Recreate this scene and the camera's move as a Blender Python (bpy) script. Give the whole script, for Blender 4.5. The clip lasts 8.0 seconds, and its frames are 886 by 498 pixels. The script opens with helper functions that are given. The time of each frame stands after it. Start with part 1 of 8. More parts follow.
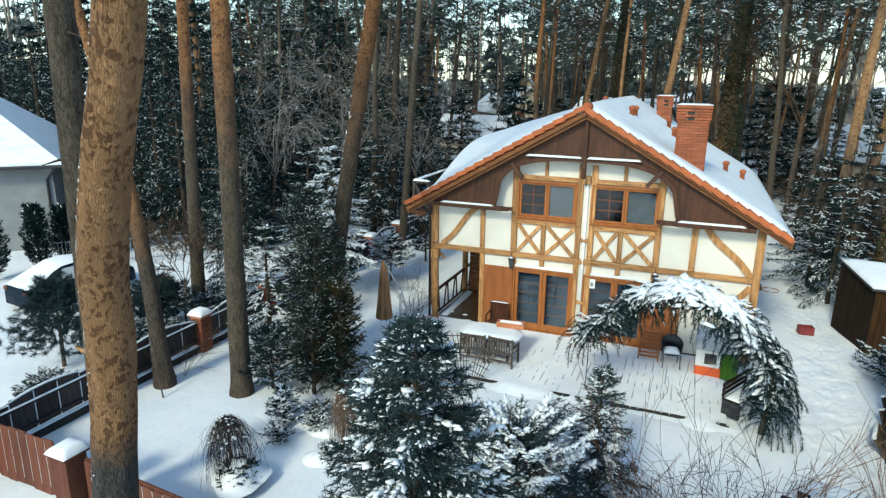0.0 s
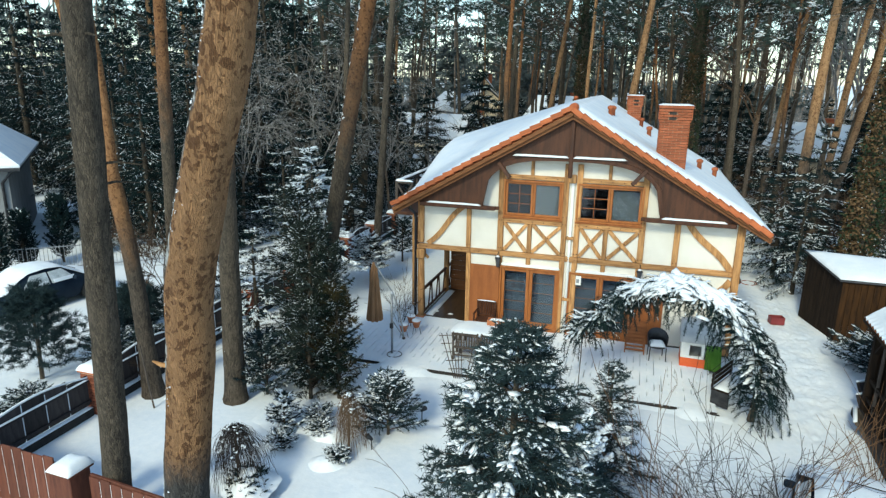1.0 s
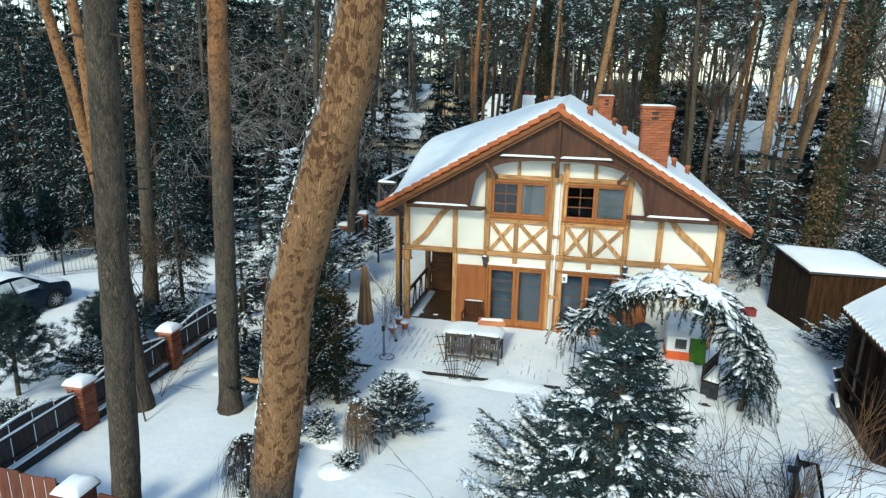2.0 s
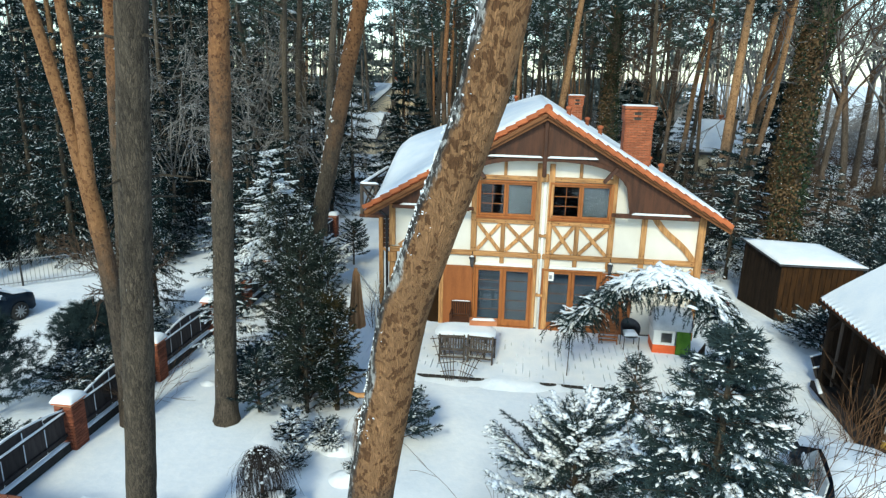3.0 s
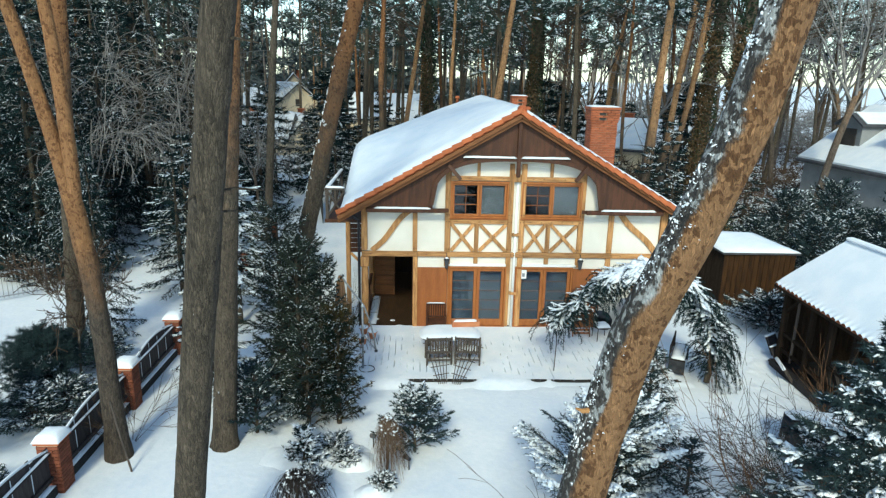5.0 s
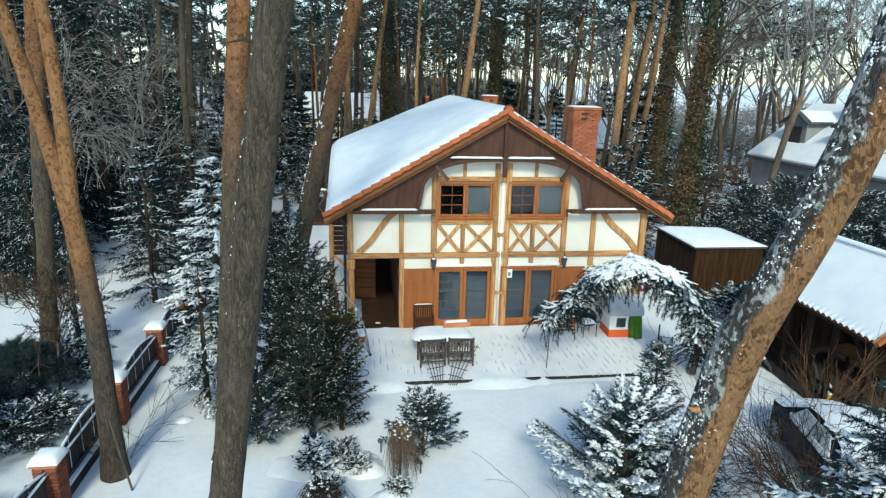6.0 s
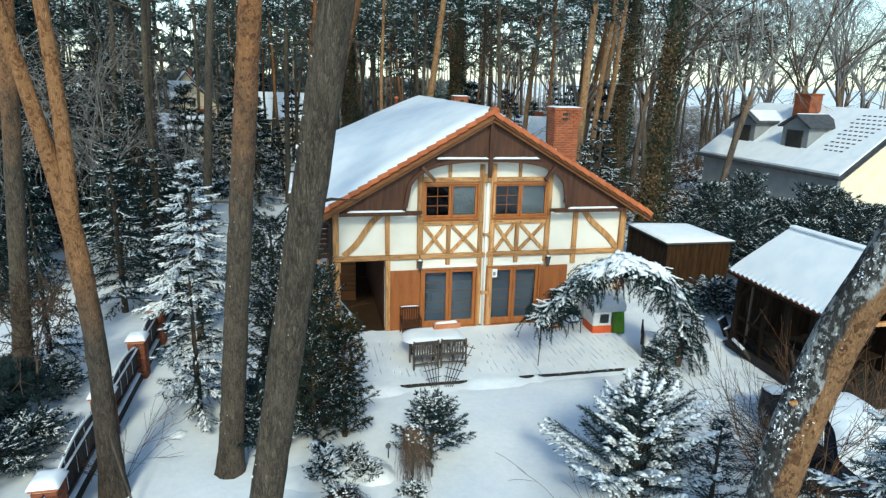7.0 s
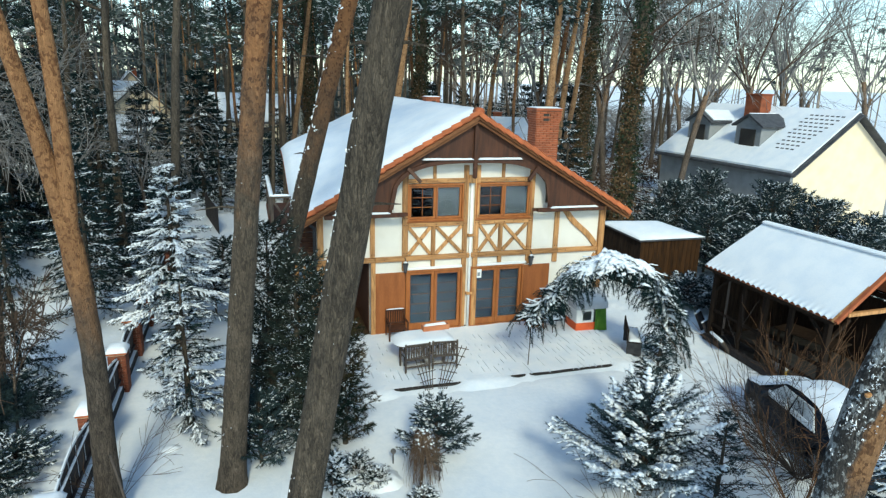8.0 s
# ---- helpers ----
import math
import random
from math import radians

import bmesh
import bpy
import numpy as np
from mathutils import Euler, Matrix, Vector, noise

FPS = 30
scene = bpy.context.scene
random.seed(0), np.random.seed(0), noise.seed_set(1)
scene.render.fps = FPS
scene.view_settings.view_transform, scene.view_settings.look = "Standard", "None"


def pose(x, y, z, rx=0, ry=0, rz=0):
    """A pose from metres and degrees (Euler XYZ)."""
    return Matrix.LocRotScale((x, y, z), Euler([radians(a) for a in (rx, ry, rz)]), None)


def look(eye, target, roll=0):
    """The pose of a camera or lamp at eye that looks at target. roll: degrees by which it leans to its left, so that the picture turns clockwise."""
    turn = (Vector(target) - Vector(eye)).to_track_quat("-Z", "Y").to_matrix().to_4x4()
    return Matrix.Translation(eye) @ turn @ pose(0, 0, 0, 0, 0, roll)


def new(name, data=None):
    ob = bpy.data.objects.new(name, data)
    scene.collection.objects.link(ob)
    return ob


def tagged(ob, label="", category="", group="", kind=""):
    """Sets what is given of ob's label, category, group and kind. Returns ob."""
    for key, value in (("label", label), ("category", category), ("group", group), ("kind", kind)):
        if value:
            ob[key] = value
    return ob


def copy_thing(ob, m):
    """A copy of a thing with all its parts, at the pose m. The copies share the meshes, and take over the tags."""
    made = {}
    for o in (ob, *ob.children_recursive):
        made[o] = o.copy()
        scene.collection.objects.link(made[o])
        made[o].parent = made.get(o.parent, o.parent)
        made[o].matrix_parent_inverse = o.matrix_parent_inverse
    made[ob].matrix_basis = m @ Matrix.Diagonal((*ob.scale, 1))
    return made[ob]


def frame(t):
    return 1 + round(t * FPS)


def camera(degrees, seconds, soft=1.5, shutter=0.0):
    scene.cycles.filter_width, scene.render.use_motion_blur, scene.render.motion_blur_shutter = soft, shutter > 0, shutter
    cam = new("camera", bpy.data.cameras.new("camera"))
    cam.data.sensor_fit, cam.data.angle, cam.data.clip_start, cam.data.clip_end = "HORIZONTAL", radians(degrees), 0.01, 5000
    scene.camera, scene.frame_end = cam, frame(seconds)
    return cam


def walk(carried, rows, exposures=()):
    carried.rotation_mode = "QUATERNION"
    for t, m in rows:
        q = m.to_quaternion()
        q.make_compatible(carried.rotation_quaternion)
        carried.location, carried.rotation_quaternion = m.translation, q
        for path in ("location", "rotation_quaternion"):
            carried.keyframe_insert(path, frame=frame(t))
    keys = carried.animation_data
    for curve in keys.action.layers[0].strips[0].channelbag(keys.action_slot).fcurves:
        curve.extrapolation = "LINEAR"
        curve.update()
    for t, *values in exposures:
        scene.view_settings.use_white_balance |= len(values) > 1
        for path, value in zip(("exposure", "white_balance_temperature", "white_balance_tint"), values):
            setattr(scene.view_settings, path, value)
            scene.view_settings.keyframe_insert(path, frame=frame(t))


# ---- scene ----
cam = camera(69.9, 8.0, soft=1.3)
# seconds, eye x, y, z, yaw, pitch, roll
PATH = [
    (0.0, 2.964, -19.265, 8.025, 21.43, -14.96, 0.79),
    (0.5, 2.452, -19.492, 8.055, 19.22, -15.02, 0.85),
    (1.0, 1.896, -19.686, 8.083, 16.91, -15.07, 0.92),
    (1.5, 1.304, -19.845, 8.108, 14.54, -15.10, 0.98),
    (2.0, 0.690, -19.970, 8.131, 12.14, -15.13, 1.04),
    (3.5, -1.250, -20.165, 8.185, 4.76, -15.18, 1.19),
    (4.0, -1.895, -20.173, 8.198, 2.32, -15.17, 1.24),
    (5.5, -3.834, -20.047, 8.222, -5.06, -15.11, 1.37),
    (6.0, -4.495, -19.951, 8.226, -7.60, -15.08, 1.41),
    (6.5, -5.144, -19.827, 8.227, -10.13, -15.03, 1.45),
    (7.0, -5.768, -19.674, 8.225, -12.63, -14.98, 1.48),
    (7.5, -6.343, -19.496, 8.221, -15.03, -14.92, 1.52),
    (8.0, -6.855, -19.300, 8.215, -17.30, -14.85, 1.55),
]
walk(cam, [(t, pose(x, y, z, 90 + pitch, 0, yaw) @ pose(0, 0, 0, 0, 0, roll)) for t, x, y, z, yaw, pitch, roll in PATH],
     exposures=[(0.0, 1.06, 5980, -7), (4.0, 1.12, 5940, -8), (8.0, 0.99, 5840, -8)])

# ---- light ----
SUN_AZ, SUN_EL = radians(188), radians(36)      # azimuth from +y towards +x
world = bpy.data.worlds.new("winter_sky")
scene.world = world
world.use_nodes = True
wn = world.node_tree
sky = wn.nodes.new("ShaderNodeTexSky")
sky.sky_type, sky.sun_disc = "NISHITA", False
sky.sun_elevation, sky.sun_rotation = SUN_EL, SUN_AZ
sky.air_density, sky.dust_density, sky.ozone_density = 1.0, 0.6, 1.0
wn.nodes["Background"].inputs["Strength"].default_value = 0.125
haze = wn.nodes.new("ShaderNodeHueSaturation")      # thin winter haze takes the colour out of the sky
haze.inputs["Saturation"].default_value = 0.85
wn.links.new(sky.outputs[0], haze.inputs["Color"])
wn.links.new(haze.outputs[0], wn.nodes["Background"].inputs["Color"])
sun = new("sun", bpy.data.lights.new("sun", "SUN"))
sun.data.energy, sun.data.angle, sun.data.color = 1.65, radians(10), (1.0, 0.84, 0.62)
sd = Vector((math.sin(SUN_AZ) * math.cos(SUN_EL), math.cos(SUN_AZ) * math.cos(SUN_EL), math.sin(SUN_EL)))
sun.matrix_world = look(sd * 50, (0, 0, 0))


# ---- materials ----
def material(name, c1, c2, scale=4.0, rough=0.8, bump=0.3, stretch=(1, 1, 1), fine=40.0, c3=None, spread=(0.35, 0.65), metallic=0.0, spec=0.3, vary=0.0, dist=0.01):
    m = bpy.data.materials.new(name)
    m.use_nodes = True
    t, L = m.node_tree, m.node_tree.links
    b = t.nodes["Principled BSDF"]
    co = t.nodes.new("ShaderNodeTexCoord")
    mp = t.nodes.new("ShaderNodeMapping")
    mp.inputs["Scale"].default_value = stretch
    L.new(co.outputs["Object"], mp.inputs[0])
    n1 = t.nodes.new("ShaderNodeTexNoise")
    n1.inputs["Scale"].default_value, n1.inputs["Detail"].default_value = scale, 5
    n2 = t.nodes.new("ShaderNodeTexNoise")
    n2.inputs["Scale"].default_value, n2.inputs["Detail"].default_value = fine, 6
    L.new(mp.outputs[0], n1.inputs["Vector"]); L.new(mp.outputs[0], n2.inputs["Vector"])
    r = t.nodes.new("ShaderNodeValToRGB")
    r.color_ramp.elements[0].position, r.color_ramp.elements[1].position = spread
    r.color_ramp.elements[0].color, r.color_ramp.elements[1].color = (*c1, 1), (*c2, 1)
    add = t.nodes.new("ShaderNodeMath"); add.operation = "MULTIPLY_ADD"
    L.new(n2.outputs[0], add.inputs[0]); add.inputs[1].default_value = 0.35
    sub = t.nodes.new("ShaderNodeMath"); sub.operation = "MULTIPLY"; sub.inputs[1].default_value = 0.75
    L.new(n1.outputs[0], sub.inputs[0]); L.new(sub.outputs[0], add.inputs[2])
    L.new(add.outputs[0], r.inputs[0])
    last = r.outputs[0]
    if vary:
        oi = t.nodes.new("ShaderNodeObjectInfo")
        hs = t.nodes.new("ShaderNodeHueSaturation")
        mr = t.nodes.new("ShaderNodeMapRange")
        mr.inputs[3].default_value, mr.inputs[4].default_value = 1 - vary, 1 + vary
        L.new(oi.outputs["Random"], mr.inputs[0]); L.new(mr.outputs[0], hs.inputs["Value"])
        L.new(last, hs.inputs["Color"]); last = hs.outputs[0]
    L.new(last, b.inputs["Base Color"])
    b.inputs["Roughness"].default_value, b.inputs["Metallic"].default_value = rough, metallic
    b.inputs["Specular IOR Level"].default_value = spec
    if bump:
        bp = t.nodes.new("ShaderNodeBump")
        bp.inputs["Strength"].default_value, bp.inputs["Distance"].default_value = bump, dist
        L.new(add.outputs[0], bp.inputs["Height"]); L.new(bp.outputs[0], b.inputs["Normal"])
    return m


def glass_material(name, tint, rough):
    m = bpy.data.materials.new(name)
    m.use_nodes = True
    b = m.node_tree.nodes["Principled BSDF"]
    b.inputs["Base Color"].default_value = (*tint, 1)
    b.inputs["Roughness"].default_value = rough
    b.inputs["Transmission Weight"].default_value = 1.0
    b.inputs["IOR"].default_value = 1.45
    return m


M = {
    "snow": material("snow", (0.64, 0.70, 0.78), (0.76, 0.79, 0.83), 1.6, 0.65, 0.35, fine=26, spec=0.25, dist=0.03),
    "ground": material("snow_ground", (0.62, 0.68, 0.76), (0.76, 0.79, 0.83), 0.5, 0.7, 0.5, fine=7, spec=0.2, dist=0.06),
    "plaster": material("plaster", (0.61, 0.58, 0.515), (0.725, 0.695, 0.635), 1.2, 0.9, 0.25, fine=60, dist=0.004),
    "timber": material("timber", (0.17, 0.078, 0.028), (0.48, 0.255, 0.100), 3.0, 0.6, 0.5, (6, 6, 0.7), 30, vary=0.22, dist=0.006),
    "timber_h": material("timber_across", (0.17, 0.078, 0.028), (0.48, 0.255, 0.100), 3.0, 0.6, 0.5, (0.7, 6, 6), 30, vary=0.22, dist=0.006),
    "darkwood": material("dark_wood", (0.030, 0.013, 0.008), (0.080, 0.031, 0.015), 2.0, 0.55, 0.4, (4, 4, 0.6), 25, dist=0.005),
    "board": material("brown_board", (0.19, 0.062, 0.018), (0.30, 0.105, 0.032), 1.5, 0.5, 0.3, (3, 3, 0.5), 30, vary=0.1, dist=0.004),
    "wetwood": material("wet_boards", (0.022, 0.014, 0.009), (0.060, 0.036, 0.020), 2.0, 0.28, 0.4, (5, 0.8, 1), 25, dist=0.006),
    "fascia": material("fascia_board", (0.105, 0.040, 0.014), (0.20, 0.082, 0.028), 2.0, 0.6, 0.4, (0.6, 4, 4), 30, dist=0.005),
    "frame": material("window_frame", (0.22, 0.070, 0.018), (0.34, 0.125, 0.035), 3.0, 0.45, 0.3, (3, 3, 0.8), 40, dist=0.003),
    "tile": material("roof_tile", (0.24, 0.058, 0.022), (0.40, 0.120, 0.044), 3.0, 0.7, 0.4, fine=40, vary=0.2, dist=0.01),
    "brick": material("brick", (0.17, 0.048, 0.020), (0.31, 0.095, 0.042), 4.0, 0.8, 0.5, fine=45, vary=0.25, dist=0.008),
    # darker copy of the chimney brick: shade on the fence piers as colour
    "pierbrick": material("shaded_brick", (0.105, 0.034, 0.020), (0.20, 0.066, 0.036), 4.0, 0.85, 0.5, fine=45, vary=0.25, dist=0.008),
    "mortar": material("mortar", (0.34, 0.20, 0.13), (0.50, 0.34, 0.24), 6.0, 0.9, 0.4),
    # near black for rooms, far panes and flue: their shade put into the colour
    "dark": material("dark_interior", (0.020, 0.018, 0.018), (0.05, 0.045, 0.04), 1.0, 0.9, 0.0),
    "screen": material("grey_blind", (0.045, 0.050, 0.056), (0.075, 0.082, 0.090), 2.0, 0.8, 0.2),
    # blue-grey for the sky's reflection in the door panes, put into a colour
    "curtain": material("reflection_tint", (0.013, 0.022, 0.036), (0.038, 0.054, 0.078), 1.5, 0.9, 0.1, (6, 1, 0.4), 12),
    "white": material("white_paint", (0.70, 0.70, 0.68), (0.80, 0.80, 0.78), 3.0, 0.5, 0.1),
    "glass": glass_material("window_glass", (0.75, 0.85, 0.95), 0.02),
    "iron": material("dark_iron", (0.02, 0.022, 0.026), (0.06, 0.06, 0.065), 6.0, 0.5, 0.2, metallic=0.6),
    "metal": material("grey_metal", (0.20, 0.22, 0.24), (0.34, 0.35, 0.37), 5.0, 0.45, 0.1, metallic=0.7),
    "fencewood": material("fence_wood", (0.014, 0.012, 0.013), (0.042, 0.035, 0.035), 3.0, 0.8, 0.4, (4, 4, 0.6), 30, vary=0.3),
    "redwood": material("red_wood", (0.060, 0.019, 0.012), (0.125, 0.043, 0.025), 3.0, 0.7, 0.4, (4, 4, 0.6), 30, vary=0.25),
    # shed wood in two tones: shaded sides and shelter, then the lit front
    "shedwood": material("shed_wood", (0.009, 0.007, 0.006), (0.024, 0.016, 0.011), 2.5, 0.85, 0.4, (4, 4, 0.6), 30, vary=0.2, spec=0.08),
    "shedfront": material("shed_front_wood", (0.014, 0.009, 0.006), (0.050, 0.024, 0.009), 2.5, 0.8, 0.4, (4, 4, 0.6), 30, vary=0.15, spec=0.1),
    "darktwig": material("dark_twigs", (0.016, 0.014, 0.014), (0.042, 0.035, 0.033), 4.0, 0.9, 0.2, spec=0.1),
    "greywood": material("weathered_wood", (0.030, 0.026, 0.024), (0.082, 0.066, 0.056), 3.0, 0.85, 0.4, (4, 4, 0.6), 30, vary=0.2),
    "needle": material("needles", (0.004, 0.010, 0.012), (0.014, 0.029, 0.030), 1.3, 0.7, 0.0, fine=9, spec=0.08),
    "blueneedle": material("blue_needles", (0.008, 0.017, 0.020), (0.034, 0.054, 0.058), 1.3, 0.7, 0.0, fine=9, spec=0.08),
    "yewneedle": material("yew_needles", (0.008, 0.017, 0.014), (0.115, 0.075, 0.020), 1.1, 0.7, 0.0, fine=5, spec=0.08, spread=(0.52, 0.74)),
    "juniperneedle": material("juniper_needles", (0.007, 0.015, 0.015), (0.042, 0.052, 0.042), 1.2, 0.7, 0.0, fine=6, spec=0.08, spread=(0.42, 0.70)),
    # far needles and bark: pale grey of distance haze put into the colour
    "hazeneedle": material("hazed_pine_needles", (0.035, 0.048, 0.047), (0.115, 0.135, 0.135), 0.3, 0.8, 0.0, fine=3, spec=0.05),
    "hazebark": material("hazed_bark", (0.13, 0.105, 0.085), (0.30, 0.25, 0.205), 0.4, 0.9, 0.0, fine=5, spec=0.05),
    "pineneedle": material("pine_needles", (0.012, 0.024, 0.022), (0.046, 0.068, 0.060), 0.5, 0.7, 0.0, fine=4, spec=0.08),
    "ivy": material("ivy_leaves", (0.008, 0.018, 0.011), (0.030, 0.045, 0.024), 1.2, 0.45, 0.0, fine=6, spec=0.08),
    "dryivy": material("dry_ivy_leaves", (0.050, 0.030, 0.014), (0.125, 0.078, 0.038), 1.2, 0.8, 0.0, fine=6),
    "twig": material("twigs", (0.035, 0.025, 0.020), (0.095, 0.066, 0.048), 4.0, 0.9, 0.2, spec=0.1),
    "redtwig": material("reddish_twigs", (0.070, 0.038, 0.021), (0.155, 0.088, 0.048), 4.0, 0.9, 0.2, spec=0.1),
    "drytwig": material("dry_twigs", (0.075, 0.050, 0.034), (0.17, 0.12, 0.085), 4.0, 0.9, 0.2, spec=0.1),
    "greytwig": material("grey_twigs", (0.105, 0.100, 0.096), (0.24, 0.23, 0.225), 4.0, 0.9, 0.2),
    # grey render, darkened: shade on the house walls is in this colour
    "render_grey": material("grey_render", (0.17, 0.18, 0.19), (0.23, 0.24, 0.25), 1.5, 0.9, 0.2),
    "render_cream": material("cream_render", (0.63, 0.53, 0.37), (0.71, 0.61, 0.45), 1.5, 0.9, 0.2),
    "slate": material("dark_roofing", (0.030, 0.032, 0.038), (0.070, 0.072, 0.080), 3.0, 0.6, 0.3),
    "tarp": material("grey_cloth", (0.36, 0.37, 0.39), (0.50, 0.51, 0.53), 3.0, 0.7, 0.3),
    "frost": material("frosted_glass", (0.30, 0.34, 0.37), (0.58, 0.62, 0.65), 5.0, 0.5, 0.2),
    "orange": material("orange_cloth", (0.55, 0.085, 0.025), (0.68, 0.13, 0.04), 3.0, 0.7, 0.2),
    "red": material("red_plastic", (0.13, 0.022, 0.026), (0.20, 0.036, 0.040), 3.0, 0.5, 0.1),
    "yellow": material("yellow_plastic", (0.42, 0.27, 0.02), (0.50, 0.34, 0.035), 3.0, 0.5, 0.1),
    "green": material("green_cloth", (0.10, 0.24, 0.025), (0.16, 0.33, 0.045), 3.0, 0.7, 0.2),
    "umbrella": material("brown_cloth", (0.16, 0.085, 0.040), (0.28, 0.155, 0.080), 3.0, 0.9, 0.4, (5, 5, 0.5)),
    "terracotta": material("terracotta", (0.34, 0.12, 0.055), (0.46, 0.19, 0.09), 4.0, 0.8, 0.3),
    "carpaint": material("dark_car_paint", (0.006, 0.012, 0.022), (0.014, 0.023, 0.038), 2.0, 0.5, 0.0, spec=0.06),
    "rubber": material("rubber", (0.012, 0.012, 0.012), (0.03, 0.03, 0.03), 6.0, 0.85, 0.2),
}


def pine_bark(name, z0, z1, dark, light, low=None, lichen=False, fine=1.0, cover=0.0):
    """Grey furrowed bark below, thin flaking orange bark above z0 to z1 metres."""
    lo, hi = low or ((0.030, 0.025, 0.021), (0.140, 0.112, 0.088))
    m = bpy.data.materials.new(name)
    m.use_nodes = True
    t, L = m.node_tree, m.node_tree.links
    b = t.nodes["Principled BSDF"]
    co = t.nodes.new("ShaderNodeTexCoord")
    sp = t.nodes.new("ShaderNodeSeparateXYZ"); L.new(co.outputs["Object"], sp.inputs[0])

    def calc(op, x, y, z=None):
        n = t.nodes.new("ShaderNodeMath"); n.operation = op
        for k, v in enumerate((x, y, z)):
            if v is None:
                continue
            if isinstance(v, (int, float)):
                n.inputs[k].default_value = v
            else:
                L.new(v, n.inputs[k])
        return n.outputs[0]

    def ramp(fac, *stops):
        r = t.nodes.new("ShaderNodeValToRGB")
        e = r.color_ramp.elements
        while len(e) < len(stops):
            e.new(0.5)
        for k, (at, c) in enumerate(stops):
            e[k].position, e[k].color = at, (*c, 1)
        L.new(fac, r.inputs[0])
        return r.outputs[0]

    def span(v, a, c):
        n = t.nodes.new("ShaderNodeMapRange")
        n.inputs[1].default_value, n.inputs[2].default_value = a, c
        L.new(v, n.inputs[0])
        return n.outputs[0]

    def blend(f, x, y):
        n = t.nodes.new("ShaderNodeMix"); n.data_type = "RGBA"
        L.new(f, n.inputs[0]); L.new(x, n.inputs[6]); L.new(y, n.inputs[7])
        return n.outputs[2]

    def scales(tall, scale, warp):
        mp = t.nodes.new("ShaderNodeMapping"); mp.inputs["Scale"].default_value = (1, 1, tall)
        L.new(co.outputs["Object"], mp.inputs[0])
        w = t.nodes.new("ShaderNodeTexNoise"); w.inputs["Scale"].default_value, w.inputs["Detail"].default_value = scale * 0.45, 5
        L.new(mp.outputs[0], w.inputs["Vector"])
        ad = t.nodes.new("ShaderNodeMixRGB"); ad.blend_type, ad.inputs[0].default_value = "ADD", warp
        L.new(mp.outputs[0], ad.inputs[1]); L.new(w.outputs["Color"], ad.inputs[2])
        out = []
        for feat in ("F1", "DISTANCE_TO_EDGE"):
            v = t.nodes.new("ShaderNodeTexVoronoi"); v.feature = feat
            v.inputs["Scale"].default_value = scale
            L.new(ad.outputs[0], v.inputs["Vector"])
            out.append(v)
        sc = t.nodes.new("ShaderNodeSeparateColor"); L.new(out[0].outputs["Color"], sc.inputs[0])
        return sc.outputs[0], out[1].outputs["Distance"]

    def grain(scale, tall, detail=6):
        mp = t.nodes.new("ShaderNodeMapping"); mp.inputs["Scale"].default_value = (1, 1, tall)
        L.new(co.outputs["Object"], mp.inputs[0])
        n = t.nodes.new("ShaderNodeTexNoise"); n.inputs["Scale"].default_value, n.inputs["Detail"].default_value, n.inputs["Roughness"].default_value = scale, detail, 0.62
        L.new(mp.outputs[0], n.inputs["Vector"])
        return n.outputs[0]

    patch = grain(3.2, 0.6)
    small = grain(48, 0.5)
    # furrowed plates
    c1, e1 = scales(0.22, 36 * fine, 0.13)
    tone = calc("MULTIPLY_ADD", c1, 0.30, calc("MULTIPLY_ADD", small, 0.45, calc("MULTIPLY", patch, 0.45)))
    mid = tuple((p + q) / 2 for p, q in zip(lo, hi))
    rough_col = ramp(tone, (0.36, lo), (0.58, mid), (0.86, hi))
    crack = ramp(span(e1, 0.0, 0.16), (0.0, tuple(v * 0.55 for v in lo)), (1.0, (1, 1, 1)))
    mul = t.nodes.new("ShaderNodeMixRGB"); mul.blend_type, mul.inputs[0].default_value = "MULTIPLY", 0.38
    L.new(rough_col, mul.inputs[1]); L.new(crack, mul.inputs[2])
    lower = mul.outputs[0]
    # flaking orange skin
    c2, e2 = scales(0.8, 24 * fine, 0.14)
    tone2 = calc("MULTIPLY_ADD", c2, 0.36, calc("MULTIPLY_ADD", patch, 0.46, calc("MULTIPLY", small, 0.26)))
    dk = tuple(v * 0.8 for v in dark)
    skin = tuple((p + 2 * q) / 3 for p, q in zip(dark, light))
    upper = ramp(tone2, (0.38, dk), (0.43, dark), (0.47, tuple(v * 0.88 for v in skin)), (0.68, skin), (0.74, light))
    high = span(calc("MULTIPLY_ADD", patch, (z1 - z0) * 1.2, sp.outputs[2]), z0 + (z1 - z0) * 0.6, z1 + (z1 - z0) * 0.6)
    last = blend(high, lower, upper)
    if lichen:      # grey lichen and old bark on the weather side
        ge = t.nodes.new("ShaderNodeNewGeometry")
        dp = t.nodes.new("ShaderNodeVectorMath"); dp.operation = "DOT_PRODUCT"
        dp.inputs[1].default_value = (-0.92, 0.30, 0.24)
        L.new(ge.outputs["Normal"], dp.inputs[0])
        side = span(calc("MULTIPLY_ADD", patch, 1.3, dp.outputs["Value"]), 0.86 - cover, 1.10 - cover)
        frost = ramp(calc("MULTIPLY_ADD", grain(21, 0.7), 0.7, calc("MULTIPLY", patch, 0.5)), (0.60, (0, 0, 0)), (0.66, (1, 1, 1)))
        pale = ramp(small, (0.3, (0.30, 0.31, 0.31)), (0.7, (0.52, 0.53, 0.53)))
        last = blend(side, last, blend(frost, lower, pale))
    oi = t.nodes.new("ShaderNodeObjectInfo")
    hs = t.nodes.new("ShaderNodeHueSaturation")
